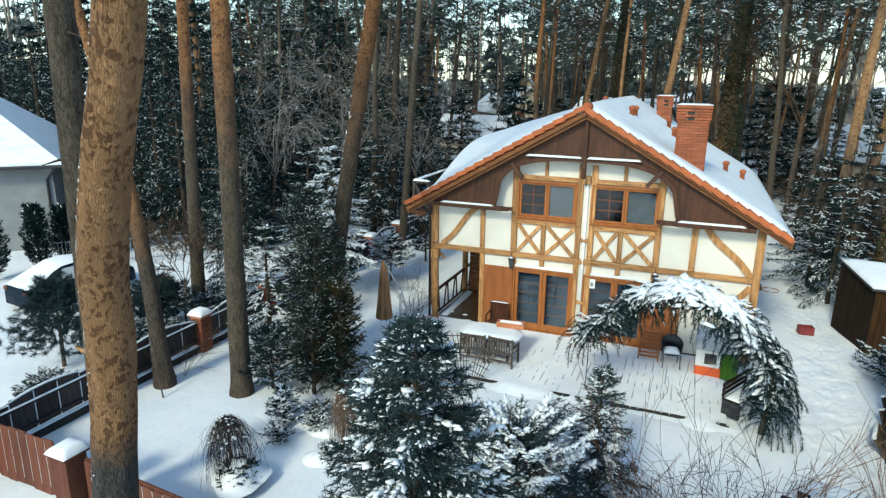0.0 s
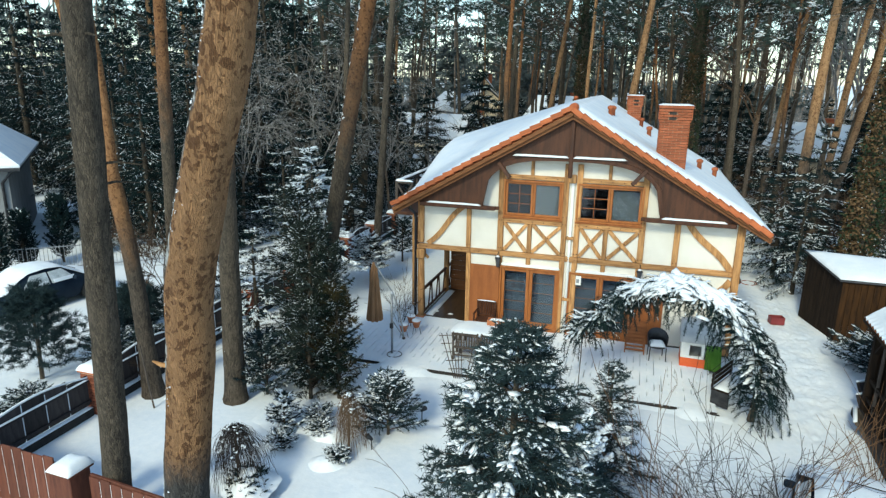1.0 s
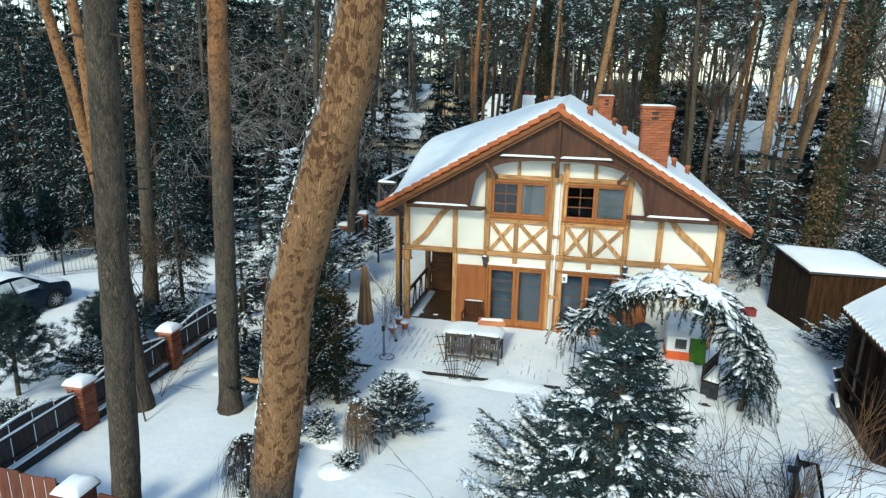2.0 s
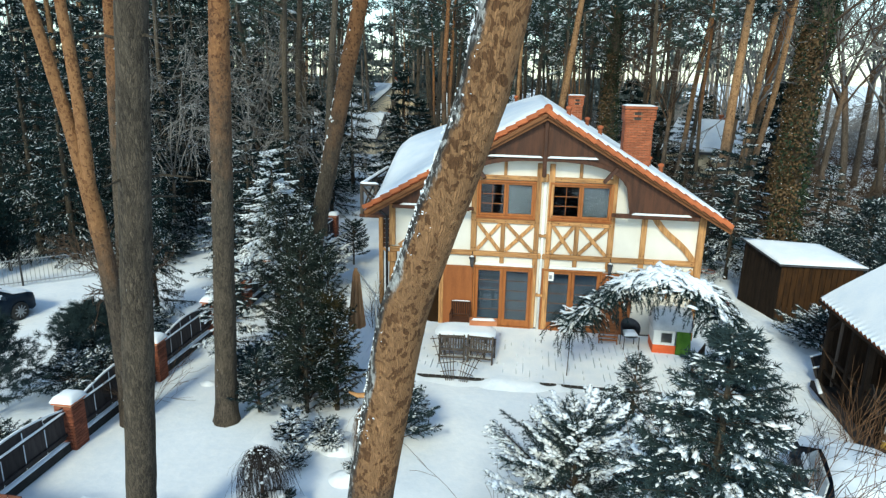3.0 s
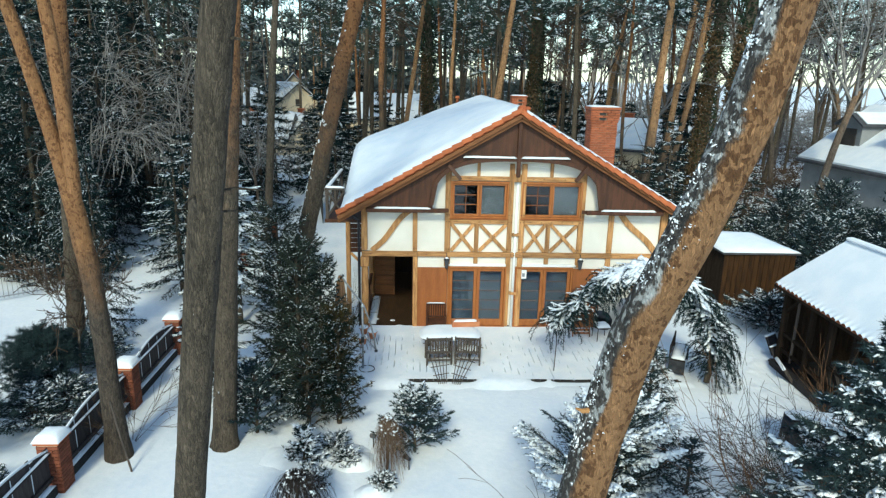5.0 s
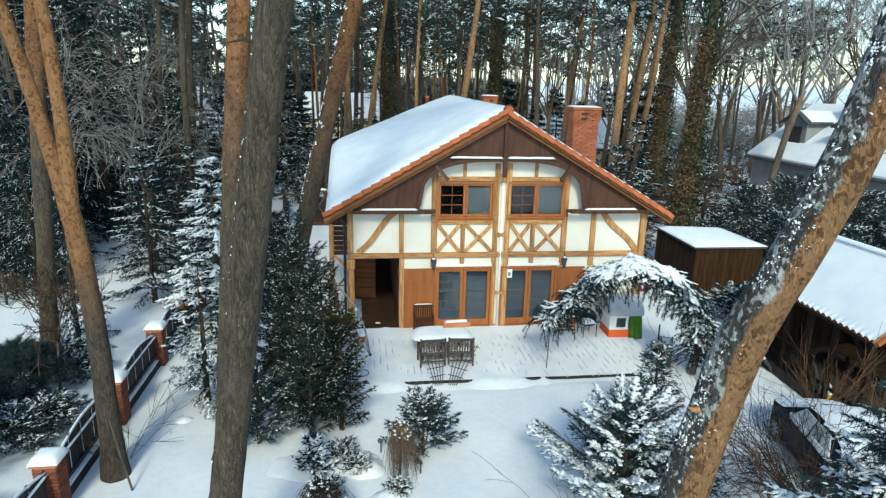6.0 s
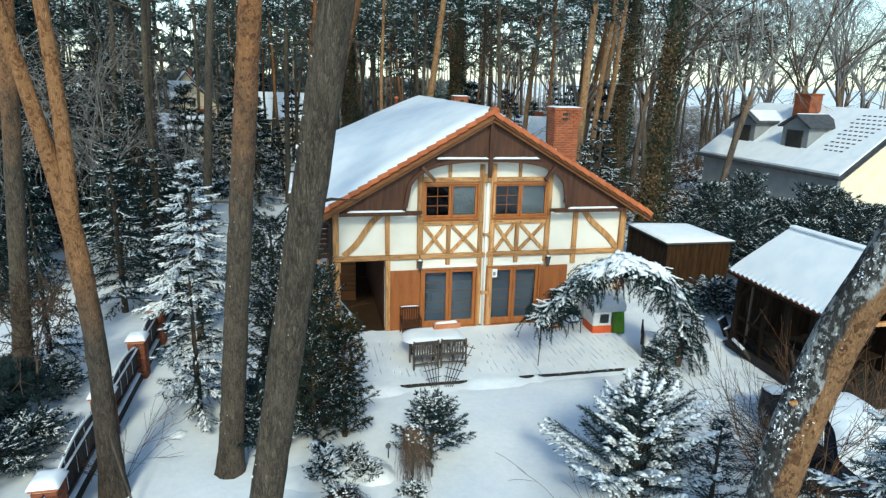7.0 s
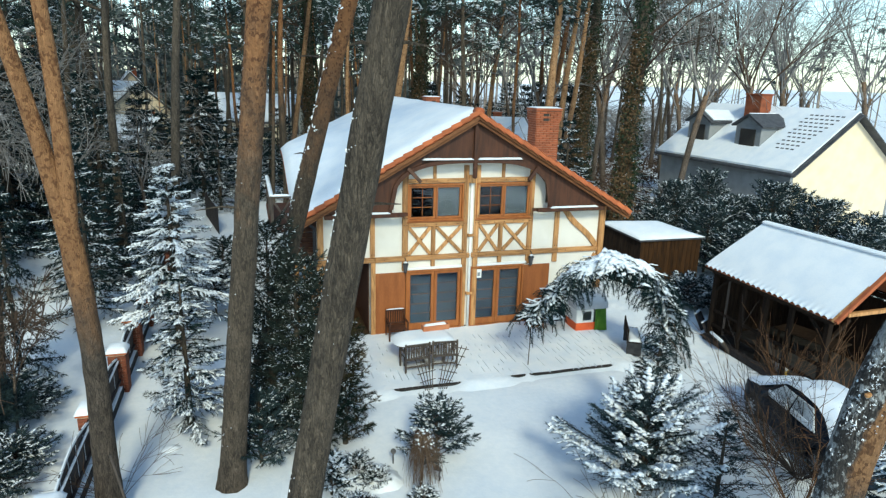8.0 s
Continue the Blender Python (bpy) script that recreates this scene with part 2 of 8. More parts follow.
    mr = t.nodes.new("ShaderNodeMapRange")
    mr.inputs[3].default_value, mr.inputs[4].default_value = 0.78, 1.18
    L.new(oi.outputs["Random"], mr.inputs[0]); L.new(mr.outputs[0], hs.inputs["Value"])
    L.new(last, hs.inputs["Color"])
    L.new(hs.outputs[0], b.inputs["Base Color"])
    b.inputs["Roughness"].default_value, b.inputs["Specular IOR Level"].default_value = 0.92, 0.2
    height = calc("MULTIPLY_ADD", span(e1, 0.0, 0.3), 0.7, calc("MULTIPLY_ADD", small, 0.5, patch))
    bp = t.nodes.new("ShaderNodeBump")
    bp.inputs["Strength"].default_value, bp.inputs["Distance"].default_value = 0.9, 0.03
    L.new(height, bp.inputs["Height"]); L.new(bp.outputs[0], b.inputs["Normal"])
    return m


M["bark"] = pine_bark("pine_bark", 60.0, 61.0, (0.12, 0.05, 0.02), (0.3, 0.15, 0.06), ((0.032, 0.027, 0.022), (0.158, 0.128, 0.096)))
M["bark_near"] = pine_bark("orange_pine_bark", 4.6, 5.0, (0.155, 0.078, 0.036), (0.375, 0.212, 0.104), ((0.024, 0.024, 0.025), (0.120, 0.110, 0.102)), True, 1.15, 0.02)
M["bark_fork"] = pine_bark("orange_fork_bark", 3.6, 5.4, (0.18, 0.085, 0.038), (0.34, 0.180, 0.082))
M["bark_mid"] = pine_bark("pine_bark_two_tone", 6.0, 9.5, (0.14, 0.060, 0.026), (0.32, 0.160, 0.070), ((0.032, 0.027, 0.022), (0.150, 0.120, 0.090)))
# lit copy of the pine bark: sunlight put into a paler colour
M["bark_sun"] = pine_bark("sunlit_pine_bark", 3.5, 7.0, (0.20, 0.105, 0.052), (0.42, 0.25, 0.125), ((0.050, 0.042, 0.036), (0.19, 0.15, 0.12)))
# bark of the bare trees, brightened to hold sunlight in its colour
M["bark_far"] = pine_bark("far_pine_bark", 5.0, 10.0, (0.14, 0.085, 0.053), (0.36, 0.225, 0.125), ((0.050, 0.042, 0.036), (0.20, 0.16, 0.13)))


# ---- helpers of this scene ----
def thing(name, loc=(0, 0, 0), rz=0.0, label="", category="", group="", kind=""):
    e = new(name)
    e.matrix_basis = pose(*loc, 0, 0, rz)
    return tagged(e, label, category, group, kind)


def mesh_of(name, verts, faces, mat, smooth=False):
    me = bpy.data.meshes.new(name)
    me.from_pydata([tuple(v) for v in verts] if not isinstance(verts, np.ndarray) else verts.tolist(), [], faces if not isinstance(faces, np.ndarray) else faces.tolist())
    me.materials.append(mat)
    if smooth:
        me.polygons.foreach_set("use_smooth", [True] * len(me.polygons))
    me.update()
    return me


def part(name, bm, mat, parent=None, label="", smooth=False):
    """One mesh object under a thing or under a part; bm is a bmesh or a mesh."""
    if isinstance(bm, bpy.types.Mesh):
        me = bm
    else:
        me = bpy.data.meshes.new(name)
        bm.normal_update()
        bm.to_mesh(me)
        bm.free()
        me.materials.append(mat)
        if smooth:
            me.polygons.foreach_set("use_smooth", [True] * len(me.polygons))
    ob = new(name, me)
    ob.parent = parent
    if label:
        ob["label"] = label
    return ob


def box(c, s, bevel=0.01, rot=None, bm=None):
    """A bevelled block with its middle at c and the sizes s."""
    b = bmesh.new()
    bmesh.ops.create_cube(b, size=1.0)
    bmesh.ops.scale(b, vec=s, verts=b.verts)
    if bevel:
        bmesh.ops.bevel(b, geom=b.edges[:], offset=min(bevel, min(s) * 0.4), segments=1, affect="EDGES")
    m = Matrix.Translation(c)
    if rot is not None:
        m = m @ rot
    bmesh.ops.transform(b, matrix=m, verts=b.verts)
    if bm is None:
        return b
    me = bpy.data.meshes.new("tmp")
    b.to_mesh(me); b.free()
    bm.from_mesh(me)
    bpy.data.meshes.remove(me)
    return bm


def bar(p, q, w, d, bevel=0.008, bm=None, up=(0, 1, 0)):
    """A beam from p to q, w wide and d deep (d along up)."""
    p, q = Vector(p), Vector(q)
    z = (q - p).normalized()
    y = Vector(up)
    y = (y - z * y.dot(z)).normalized()
    x = y.cross(z)
    rot = Matrix((x, y, z)).transposed().to_4x4()
    return box((p + q) / 2, (w, d, (q - p).length), bevel, rot, bm)


def tube(points, radii, sides=8, bm=None, cap=True):
    """A round bar along points."""
    b = bmesh.new() if bm is None else bm
    pts = [Vector(p) for p in points]
    rings = []
    ref = Vector((1, 0, 0)) if abs((pts[-1] - pts[0]).normalized().x) < 0.8 else Vector((0, 1, 0))
    for i, p in enumerate(pts):
        d = (pts[min(i + 1, len(pts) - 1)] - pts[max(i - 1, 0)]).normalized()
        u = d.cross(ref).normalized()
        v = d.cross(u)
        r = radii[i] if isinstance(radii, (list, tuple)) else radii
        rings.append([b.verts.new(p + (u * math.cos(a) + v * math.sin(a)) * r) for a in [2 * math.pi * k / sides for k in range(sides)]])
    for a, c in zip(rings, rings[1:]):
        for k in range(sides):
            b.faces.new((a[k], a[(k + 1) % sides], c[(k + 1) % sides], c[k]))
    if cap:
        b.faces.new(rings[0][::-1]); b.faces.new(rings[-1])
    return b


def snow_slab(x0, x1, y0, y1, z, t, n=10, seed=0, edge=0.06):
    """A soft pillow of snow over a rectangle, t thick."""
    b = bmesh.new()
    nx, ny = n, max(3, int(n * (y1 - y0) / max(x1 - x0, 0.01)) + 3)
    ny = min(ny, 24)
    top = []
    for j in range(ny + 1):
        row = []
        for i in range(nx + 1):
            u, v = i / nx, j / ny
            x, y = x0 + (x1 - x0) * u, y0 + (y1 - y0) * v
            e = min(u * (x1 - x0), (1 - u) * (x1 - x0), v * (y1 - y0), (1 - v) * (y1 - y0))
            h = t * (1 - math.exp(-e / edge * 1.5)) * (1 + 0.25 * noise.noise((x * 2.3 + seed, y * 2.3, seed)))
            row.append(b.verts.new((x, y, z + h)))
        top.append(row)
    for j in range(ny):
        for i in range(nx):
            b.faces.new((top[j][i], top[j][i + 1], top[j + 1][i + 1], top[j + 1][i]))
    ring = [top[0][i] for i in range(nx + 1)] + [top[j][nx] for j in range(1, ny + 1)] + [top[ny][i] for i in range(nx - 1, -1, -1)] + [top[j][0] for j in range(ny - 1, 0, -1)]
    low = [b.verts.new((v.co.x, v.co.y, z - 0.004)) for v in ring]
    for k in range(len(ring)):
        b.faces.new((low[k], low[(k + 1) % len(ring)], ring[(k + 1) % len(ring)], ring[k]))
    b.faces.new(low[::-1])
    return b

# ---- ground ----
def ground_height(x, y):
    h = 0.05 * noise.noise((x * 0.25, y * 0.25, 3.0)) + 0.025 * noise.noise((x * 0.9, y * 0.9, 7.0)) - 0.06
    w = max(0.0, 1 - abs(x - (6.6 + 0.12 * (y + 2))) / 1.1) if -9 < y < 8 else 0.0
    if w > 0:       # trodden way beside the house
        h -= 0.05 * w
    if -7.0 < x < 4.6 and -4.0 < y < 13:
        h = min(h, -0.10)
    d = math.hypot(x, y)
    if d > 60:
        h += (d - 60) * 0.004
    return h


def spread(n, near, far):
    out = []
    for i in range(-n, n + 1):
        u = i / n
        out.append(math.copysign(near * abs(u) + (far - near) * abs(u) ** 7, u))
    return out


gx, gy = spread(130, 32, 1500), spread(130, 32, 1500)
gv = [(x, y, ground_height(x, y)) for y in gy for x in gx]
gn = len(gx)
gf = [(j * gn + i, j * gn + i + 1, (j + 1) * gn + i + 1, (j + 1) * gn + i) for j in range(gn - 1) for i in range(gn - 1)]
tagged(new("ground", mesh_of("ground", gv, gf, M["ground"], True)), "snow-covered garden ground with soft drifts", "ground", kind="structure")


# trodden way beside the house: a churned strip in the snow
def trodden_way():
    nx, ny = 56, 230
    V, F = [], []
    for j in range(ny + 1):
        y = -9.0 + 17.0 * j / ny
        cx = 7.05 + 0.25 * math.sin(y * 0.5) + (0.05 * (y + 6) ** 2 * (-1 if y < -6 else 0))
        for i in range(nx + 1):
            u = i / nx * 2 - 1
            x = cx + u * 1.05
            e = max(0.0, 1 - abs(u) ** 3) * min(1.0, (y + 9.0) / 1.5, (8.0 - y) / 1.5)
            g = abs(noise.noise((x * 2.6, y * 2.1, 1.0))) * 0.05 + abs(noise.noise((x * 6.0, y * 5.0, 4.0))) * 0.045 + 0.02 * noise.noise((x * 15, y * 15, 2))
            V.append((x, y, ground_height(x, y) - 0.03 + e * (0.035 + g)))
    for j in range(ny):
        for i in range(nx):
            k = j * (nx + 1) + i
            F.append((k, k + 1, k + nx + 2, k + nx + 1))
    tagged(new("path", mesh_of("path", V, F, M["snow"], True)), "churned and trodden snow path beside the house", "path", kind="structure")


trodden_way()

# ---- the half-timbered house ----
house = thing("house", label="half-timbered white house with orange timbers and a snowy tiled roof", category="house")
PITCH_R = (7.30, 4.06)      # ridge and eave heights
EX0, EX1 = -5.62, 5.66


def eave_left(y):
    u = min(max((y + 0.2) / 6.2, 0), 1)
    return 4.06 + 1.42 * u * u * (3 - 2 * u)


def roof_z(x, y):
    if x < 0:
        return PITCH_R[0] - (PITCH_R[0] - eave_left(y)) * (x / EX0)
    return PITCH_R[0] - (PITCH_R[0] - PITCH_R[1]) * (x / EX1)


def wall(x0, x1, z0, z1, y0=0.0, y1=0.28, name="wall", mat="plaster"):
    return part(name, box(((x0 + x1) / 2, (y0 + y1) / 2, (z0 + z1) / 2), (x1 - x0, y1 - y0, z1 - z0), 0.0), M[mat], house)


WIN = [(-2.08, -0.20), (0.22, 2.20)]
WZ = (3.835, 5.045)
DOORS = [(-2.11, -0.15), (0.13, 2.07)]
# upper storey, cut round the windows
wall(-4.92, -2.08, 2.56, 4.3); wall(-0.20, 0.22, 2.56, 4.3); wall(2.20, 5.05, 2.56, 4.3)
wall(-2.08, -0.20, 2.56, 3.835); wall(0.22, 2.20, 2.56, 3.835)
wall(-2.75, -2.08, 4.3, 5.6); wall(-0.20, 0.22, 4.3, 5.045); wall(2.20, 2.75, 4.3, 5.6); wall(-2.08, 2.20, 5.045, 5.95)
# lower storey, cut round the doors
wall(-3.25, -2.11, 0.0, 2.56); wall(-0.15, 0.13, 0.0, 2.56); wall(2.07, 5.05, 0.0, 2.56)
wall(-2.11, -0.15, 2.2, 2.56); wall(0.13, 2.07, 2.2, 2.56)
# side and back walls
part("wall", box((4.91, 6.5, 2.1), (0.28, 12.4, 4.2), 0), M["plaster"], house)
part("wall", box((0.9, 12.85, 2.1), (8.3, 0.28, 4.2), 0), M["plaster"], house)
part("wall", box((-3.11, 6.6, 1.3), (0.28, 12.4, 2.6), 0), M["plaster"], house)
part("wall", box((-4.78, 3.2, 3.35), (0.28, 5.8, 1.5), 0), M["plaster"], house)
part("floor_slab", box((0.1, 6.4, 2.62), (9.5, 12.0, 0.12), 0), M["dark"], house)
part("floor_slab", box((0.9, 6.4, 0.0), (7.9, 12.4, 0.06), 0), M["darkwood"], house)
# near-black inner walls added so that the rooms look unlit
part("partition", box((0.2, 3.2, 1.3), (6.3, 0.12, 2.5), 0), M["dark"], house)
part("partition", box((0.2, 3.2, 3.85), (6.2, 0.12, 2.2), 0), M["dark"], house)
part("plinth", box((0.9, -0.02, 0.04), (8.3, 0.06, 0.14), 0.01), M["greywood"], house)


def post(x0, x1, z0, z1, y=-0.03, d=0.10, name="post", mat="timber"):
    return part(name, box(((x0 + x1) / 2, y, (z0 + z1) / 2), (x1 - x0, d, z1 - z0), 0.012), M[mat], house)


peg_mesh = None


def pegs(x, z):
    global peg_mesh
    if peg_mesh is None:
        b = bmesh.new()
        bmesh.ops.create_cone(b, cap_ends=True, segments=7, radius1=0.018, radius2=0.016, depth=0.03)
        bmesh.ops.rotate(b, matrix=Matrix.Rotation(radians(90), 3, "X"), verts=b.verts)
        peg_mesh = bpy.data.meshes.new("peg")
        b.to_mesh(peg_mesh); b.free()
        peg_mesh.materials.append(M["darkwood"])
    o = part("peg", peg_mesh, None, house)
    o.location = (x, -0.088, z)


POSTS = [(-4.94, -4.75), (-3.28, -3.13), (-2.24, -2.05), (-0.20, -0.04), (0.19, 0.36), (2.13, 2.31), (3.14, 3.31), (4.86, 5.07)]
for k, (a, b) in enumerate(POSTS):
    inner = 2 <= k <= 5
    if k == 2:
        post(a, b, 2.70, 5.72)
        post(a, b, 2.2, 2.53)
    elif k in (3, 4):
        post(a, b, 2.70, 5.62); post(a, b, 0.1, 2.53)
    elif k == 5:
        post(a, b, 2.70, 5.72); post(a, b, 2.2, 2.53)
    elif k == 0:
        post(a, b, 2.74, 4.15, -0.05, 0.16)
    elif k == 1:
        post(a, b, 2.70, 4.12); post(a + 0.02, b + 0.02, 0.05, 2.53)
    elif k == 6:
        post(a, b, 2.70, 4.12); post(a, b, 2.2, 2.53)
    else:
        post(a, b, 0.05, 4.15, -0.05, 0.16)
    if 0 < k < 7:
        for z in (2.80, 3.72, 3.95) if inner else (2.80, 4.0):
            for s in (0.045, -0.045):
                pegs((a + b) / 2 + s, z)
for a, b in ((-1.27, -1.13), (1.08, 1.22)):
    post(a, b, 2.70, 3.65); post(a, b, 2.30, 2.53); post(a + 0.03, b - 0.01, 5.2, 5.66)
for x0, x1 in ((-4.94, -3.13), (-3.13, -0.04), (-0.04, 0.36), (0.36, 3.31), (3.31, 5.07)):      # storey beam
    part("beam", box(((x0 + x1) / 2, -0.035, 2.61), (x1 - x0 - 0.006, 0.12, 0.165), 0.012), M["timber_h"], house)
    pegs(x0 + 0.3, 2.61); pegs(x1 - 0.3, 2.61)
for (a, b) in ((-2.05, -0.20), (0.36, 2.13)):
    part("beam", box(((a + b) / 2, -0.03, 3.725), (b - a, 0.11, 0.15), 0.012), M["timber_h"], house)
    part("beam", box(((a + b) / 2, -0.03, 5.135), (b - a + 0.02, 0.11, 0.135), 0.012), M["timber_h"], house)
    part("beam", box(((a + b) / 2, -0.03, 2.25), (b - a + 0.1, 0.10, 0.09), 0.012), M["white"], house, "white painted lintel strip")
    for k in range(5):
        pegs(a + 0.2 + (b - a - 0.4) * k / 4, 3.725); pegs(a + 0.2 + (b - a - 0.4) * k / 4, 5.135)
# crossed braces under the windows
for x0, x1 in ((-2.05, -1.27), (-1.13, -0.20), (0.36, 1.08), (1.22, 2.13)):
    part("cross_brace", bar((x0 + 0.03, -0.022, 2.73), (x1 - 0.03, -0.022, 3.63), 0.11, 0.09), M["timber"], house)
    part("cross_brace", bar((x1 - 0.03, -0.030, 2.73), (x0 + 0.03, -0.030, 3.63), 0.11, 0.09), M["timber"], house)
    for s in (0.06, -0.06):
        pegs((x0 + x1) / 2 + s, 3.18 + s)


def curved_brace(p, q, w, bow, name="brace"):
    b = bmesh.new()
    p, q = Vector(p), Vector(q)
    d = (q - p).normalized()
    n = Vector((-d.z, 0, d.x))
    prev = None
    for k in range(9):
        s = k / 8
        c = p.lerp(q, s) + n * bow * math.sin(s * 2 * math.pi)
        ring = [b.verts.new(c + n * w / 2 * sg + Vector((0, yy, 0))) for sg, yy in ((-1, -0.06), (1, -0.06), (1, 0.02), (-1, 0.02))]
        if prev:
            for i in range(4):
                b.faces.new((prev[i], prev[(i + 1) % 4], ring[(i + 1) % 4], ring[i]))
        else:
            b.faces.new(ring)
        prev = ring
    b.faces.new(prev[::-1])
    bmesh.ops.recalc_face_normals(b, faces=b.faces)
    return part(name, b, M["timber"], house)


curved_brace((-4.60, -0.01, 2.72), (-3.34, -0.01, 4.10), 0.17, -0.05)
curved_brace((3.48, -0.01, 4.10), (4.84, -0.01, 2.66), 0.19, -0.05)
curved_brace((4.84, -0.01, 2.40), (4.05, -0.01, 1.45), 0.17, 0.03)

# boarded gable with its arch, set forward of the wall
GY = -0.42


def arch(x):
    a = abs(x)
    return 4.20 if a >= 2.66 else 4.22 + 1.54 * (1 - (a / 2.66) ** 3) ** (1 / 3)


gb = bmesh.new()
xs = sorted([-5.15 + 10.3 * k / 60 for k in range(61)] + [s * v for s in (-1, 1) for v in (2.66, 2.655, 2.63, 2.58, 2.5)])
ring = []
for x in xs:
    lo, hi = min(arch(x), roof_z(x, -0.75) - 0.12), roof_z(x, -0.75) - 0.10
    if hi - lo < 0.02:
        hi = lo + 0.02
    ring.append([gb.verts.new((x, yy, z)) for yy in (GY, GY + 0.05) for z in (lo, hi)])
for a, c in zip(ring, ring[1:]):
    gb.faces.new((a[0], c[0], c[1], a[1])); gb.faces.new((a[2], a[3], c[3], c[2])); gb.faces.new((a[0], a[2], c[2], c[0]))
part("gable_board", gb, M["darkwood"], house, "dark brown boarded gable with an arched opening")
# dark trim along the arch
at = bmesh.new()
prev = None
for k in range(41):
    x = -2.66 + 5.32 * k / 40
    if k in (0, 40):
        x *= 0.9999
    a = abs(x) / 2.66
    z = arch(x)
    n = Vector((math.copysign(a ** 2, x) * 1.0, 0, max(0.03, (1 - a ** 3) ** 0.67))).normalized()
    c = Vector((x, GY - 0.05, z))
    rg = [at.verts.new(c + n * s + Vector((0, yy, 0))) for s, yy in ((-0.02, -0.03), (0.11, -0.03), (0.11, 0.06), (-0.02, 0.06))]
    if prev:
        for i in range(4):
            at.faces.new((prev[i], prev[(i + 1) % 4], rg[(i + 1) % 4], rg[i]))
    prev = rg
bmesh.ops.recalc_face_normals(at, faces=at.faces)
part("arch_trim", at, M["darkwood"], house)
for sgn, x0, x1 in ((-1, -4.75, -2.25), (1, 2.25, 4.75)):
    part("purlin", box(((x0 + x1) / 2, GY - 0.04, 4.15), (x1 - x0, 0.14, 0.13), 0.015), M["darkwood"], house)
    sb = snow_slab(min(sgn * 2.72, sgn * 4.5), max(sgn * 2.72, sgn * 4.5), GY - 0.13, GY, 4.215, 0.05, 20, sgn, 0.03)
    part("snow", sb, M["snow"], house, "thin snow on the beam", True)
for x0, x1 in ((-1.75, -0.07), (0.07, 1.6)):
    part("snow", snow_slab(x0, x1, GY - 0.16, GY, 5.855, 0.055, 20, x0, 0.03), M["snow"], house, "thin snow on the beam", True)
part("king_post", box((0.0, GY - 0.05, 6.15), (0.12, 0.12, 1.75), 0.012), M["darkwood"], house)
part("pendant", box((0.0, GY - 0.06, 5.42), (0.13, 0.13, 0.34), 0.03), M["darkwood"], house)
for s in (-1, 1):
    part("bracket", bar((s * 2.18, GY - 0.05, 5.60), (s * 1.80, GY - 0.22, 5.18), 0.11, 0.11, up=(0, 1, 0)), M["darkwood"], house)
    part("bracket", bar((s * 2.70, GY - 0.02, 4.14), (s * 2.15, GY + 0.1, 4.14), 0.12, 0.1, up=(0, 0, 1)), M["darkwood"], house)

# roof: two slopes, verge boards, tiles along the verge, snow
def slope(name, side, off, mat, parent, label="", y0=-0.72, inset=0.0, thick=0.06, bulge=0.0):
    b = bmesh.new()
    ns, nv = 22, 26
    ex = EX0 if side < 0 else EX1
    grid = []
    for i in range(ns + 1):
        s = i / ns
        x = ex * (s * (1 - inset) + (0.0 if bulge == 0 else 0.0))
        yend = 12.8 + ((6.3 - 12.8) * s if side < 0 else 0)
        row = []
        for j in range(nv + 1):
            y = y0 + (yend - y0) * j / nv
            z = roof_z(x, y) + off
            if bulge:
                e = min(s * 6 + 0.35, (1 - s) * 6 + 0.02, (y - y0) * 1.3 + 0.02, (yend - y) + 0.02)
                z += (bulge + (0.16 - bulge) * max(0.0, 1 - s * 6)) * (1 - math.exp(-e * 4)) * (1 + 0.18 * noise.noise((x * 0.8, y * 0.8, 5))) - 0.015
                if side > 0:
                    z += 0.012 * noise.noise((x * 3, y * 3, 2))
            row.append(b.verts.new((x, y, z)))
        grid.append(row)
    for i in range(ns):
        for j in range(nv):
            b.faces.new((grid[i][j], grid[i + 1][j], grid[i + 1][j + 1], grid[i][j + 1]))
    lo = [[b.verts.new(v.co - Vector((0, 0, thick))) for v in row] for row in grid]
    for i in range(ns):
        for j in range(nv):
            b.faces.new((lo[i][j + 1], lo[i + 1][j + 1], lo[i + 1][j], lo[i][j]))
    edge = [(i, 0) for i in range(ns + 1)] + [(ns, j) for j in range(1, nv + 1)] + [(i, nv) for i in range(ns - 1, -1, -1)] + [(0, j) for j in range(nv - 1, 0, -1)]
    for (a, c), (d, e) in zip(edge, edge[1:] + edge[:1]):
        b.faces.new((grid[a][c], lo[a][c], lo[d][e], grid[d][e]))
    bmesh.ops.recalc_face_normals(b, faces=b.faces)
    return part(name, b, M[mat], parent, label, True)


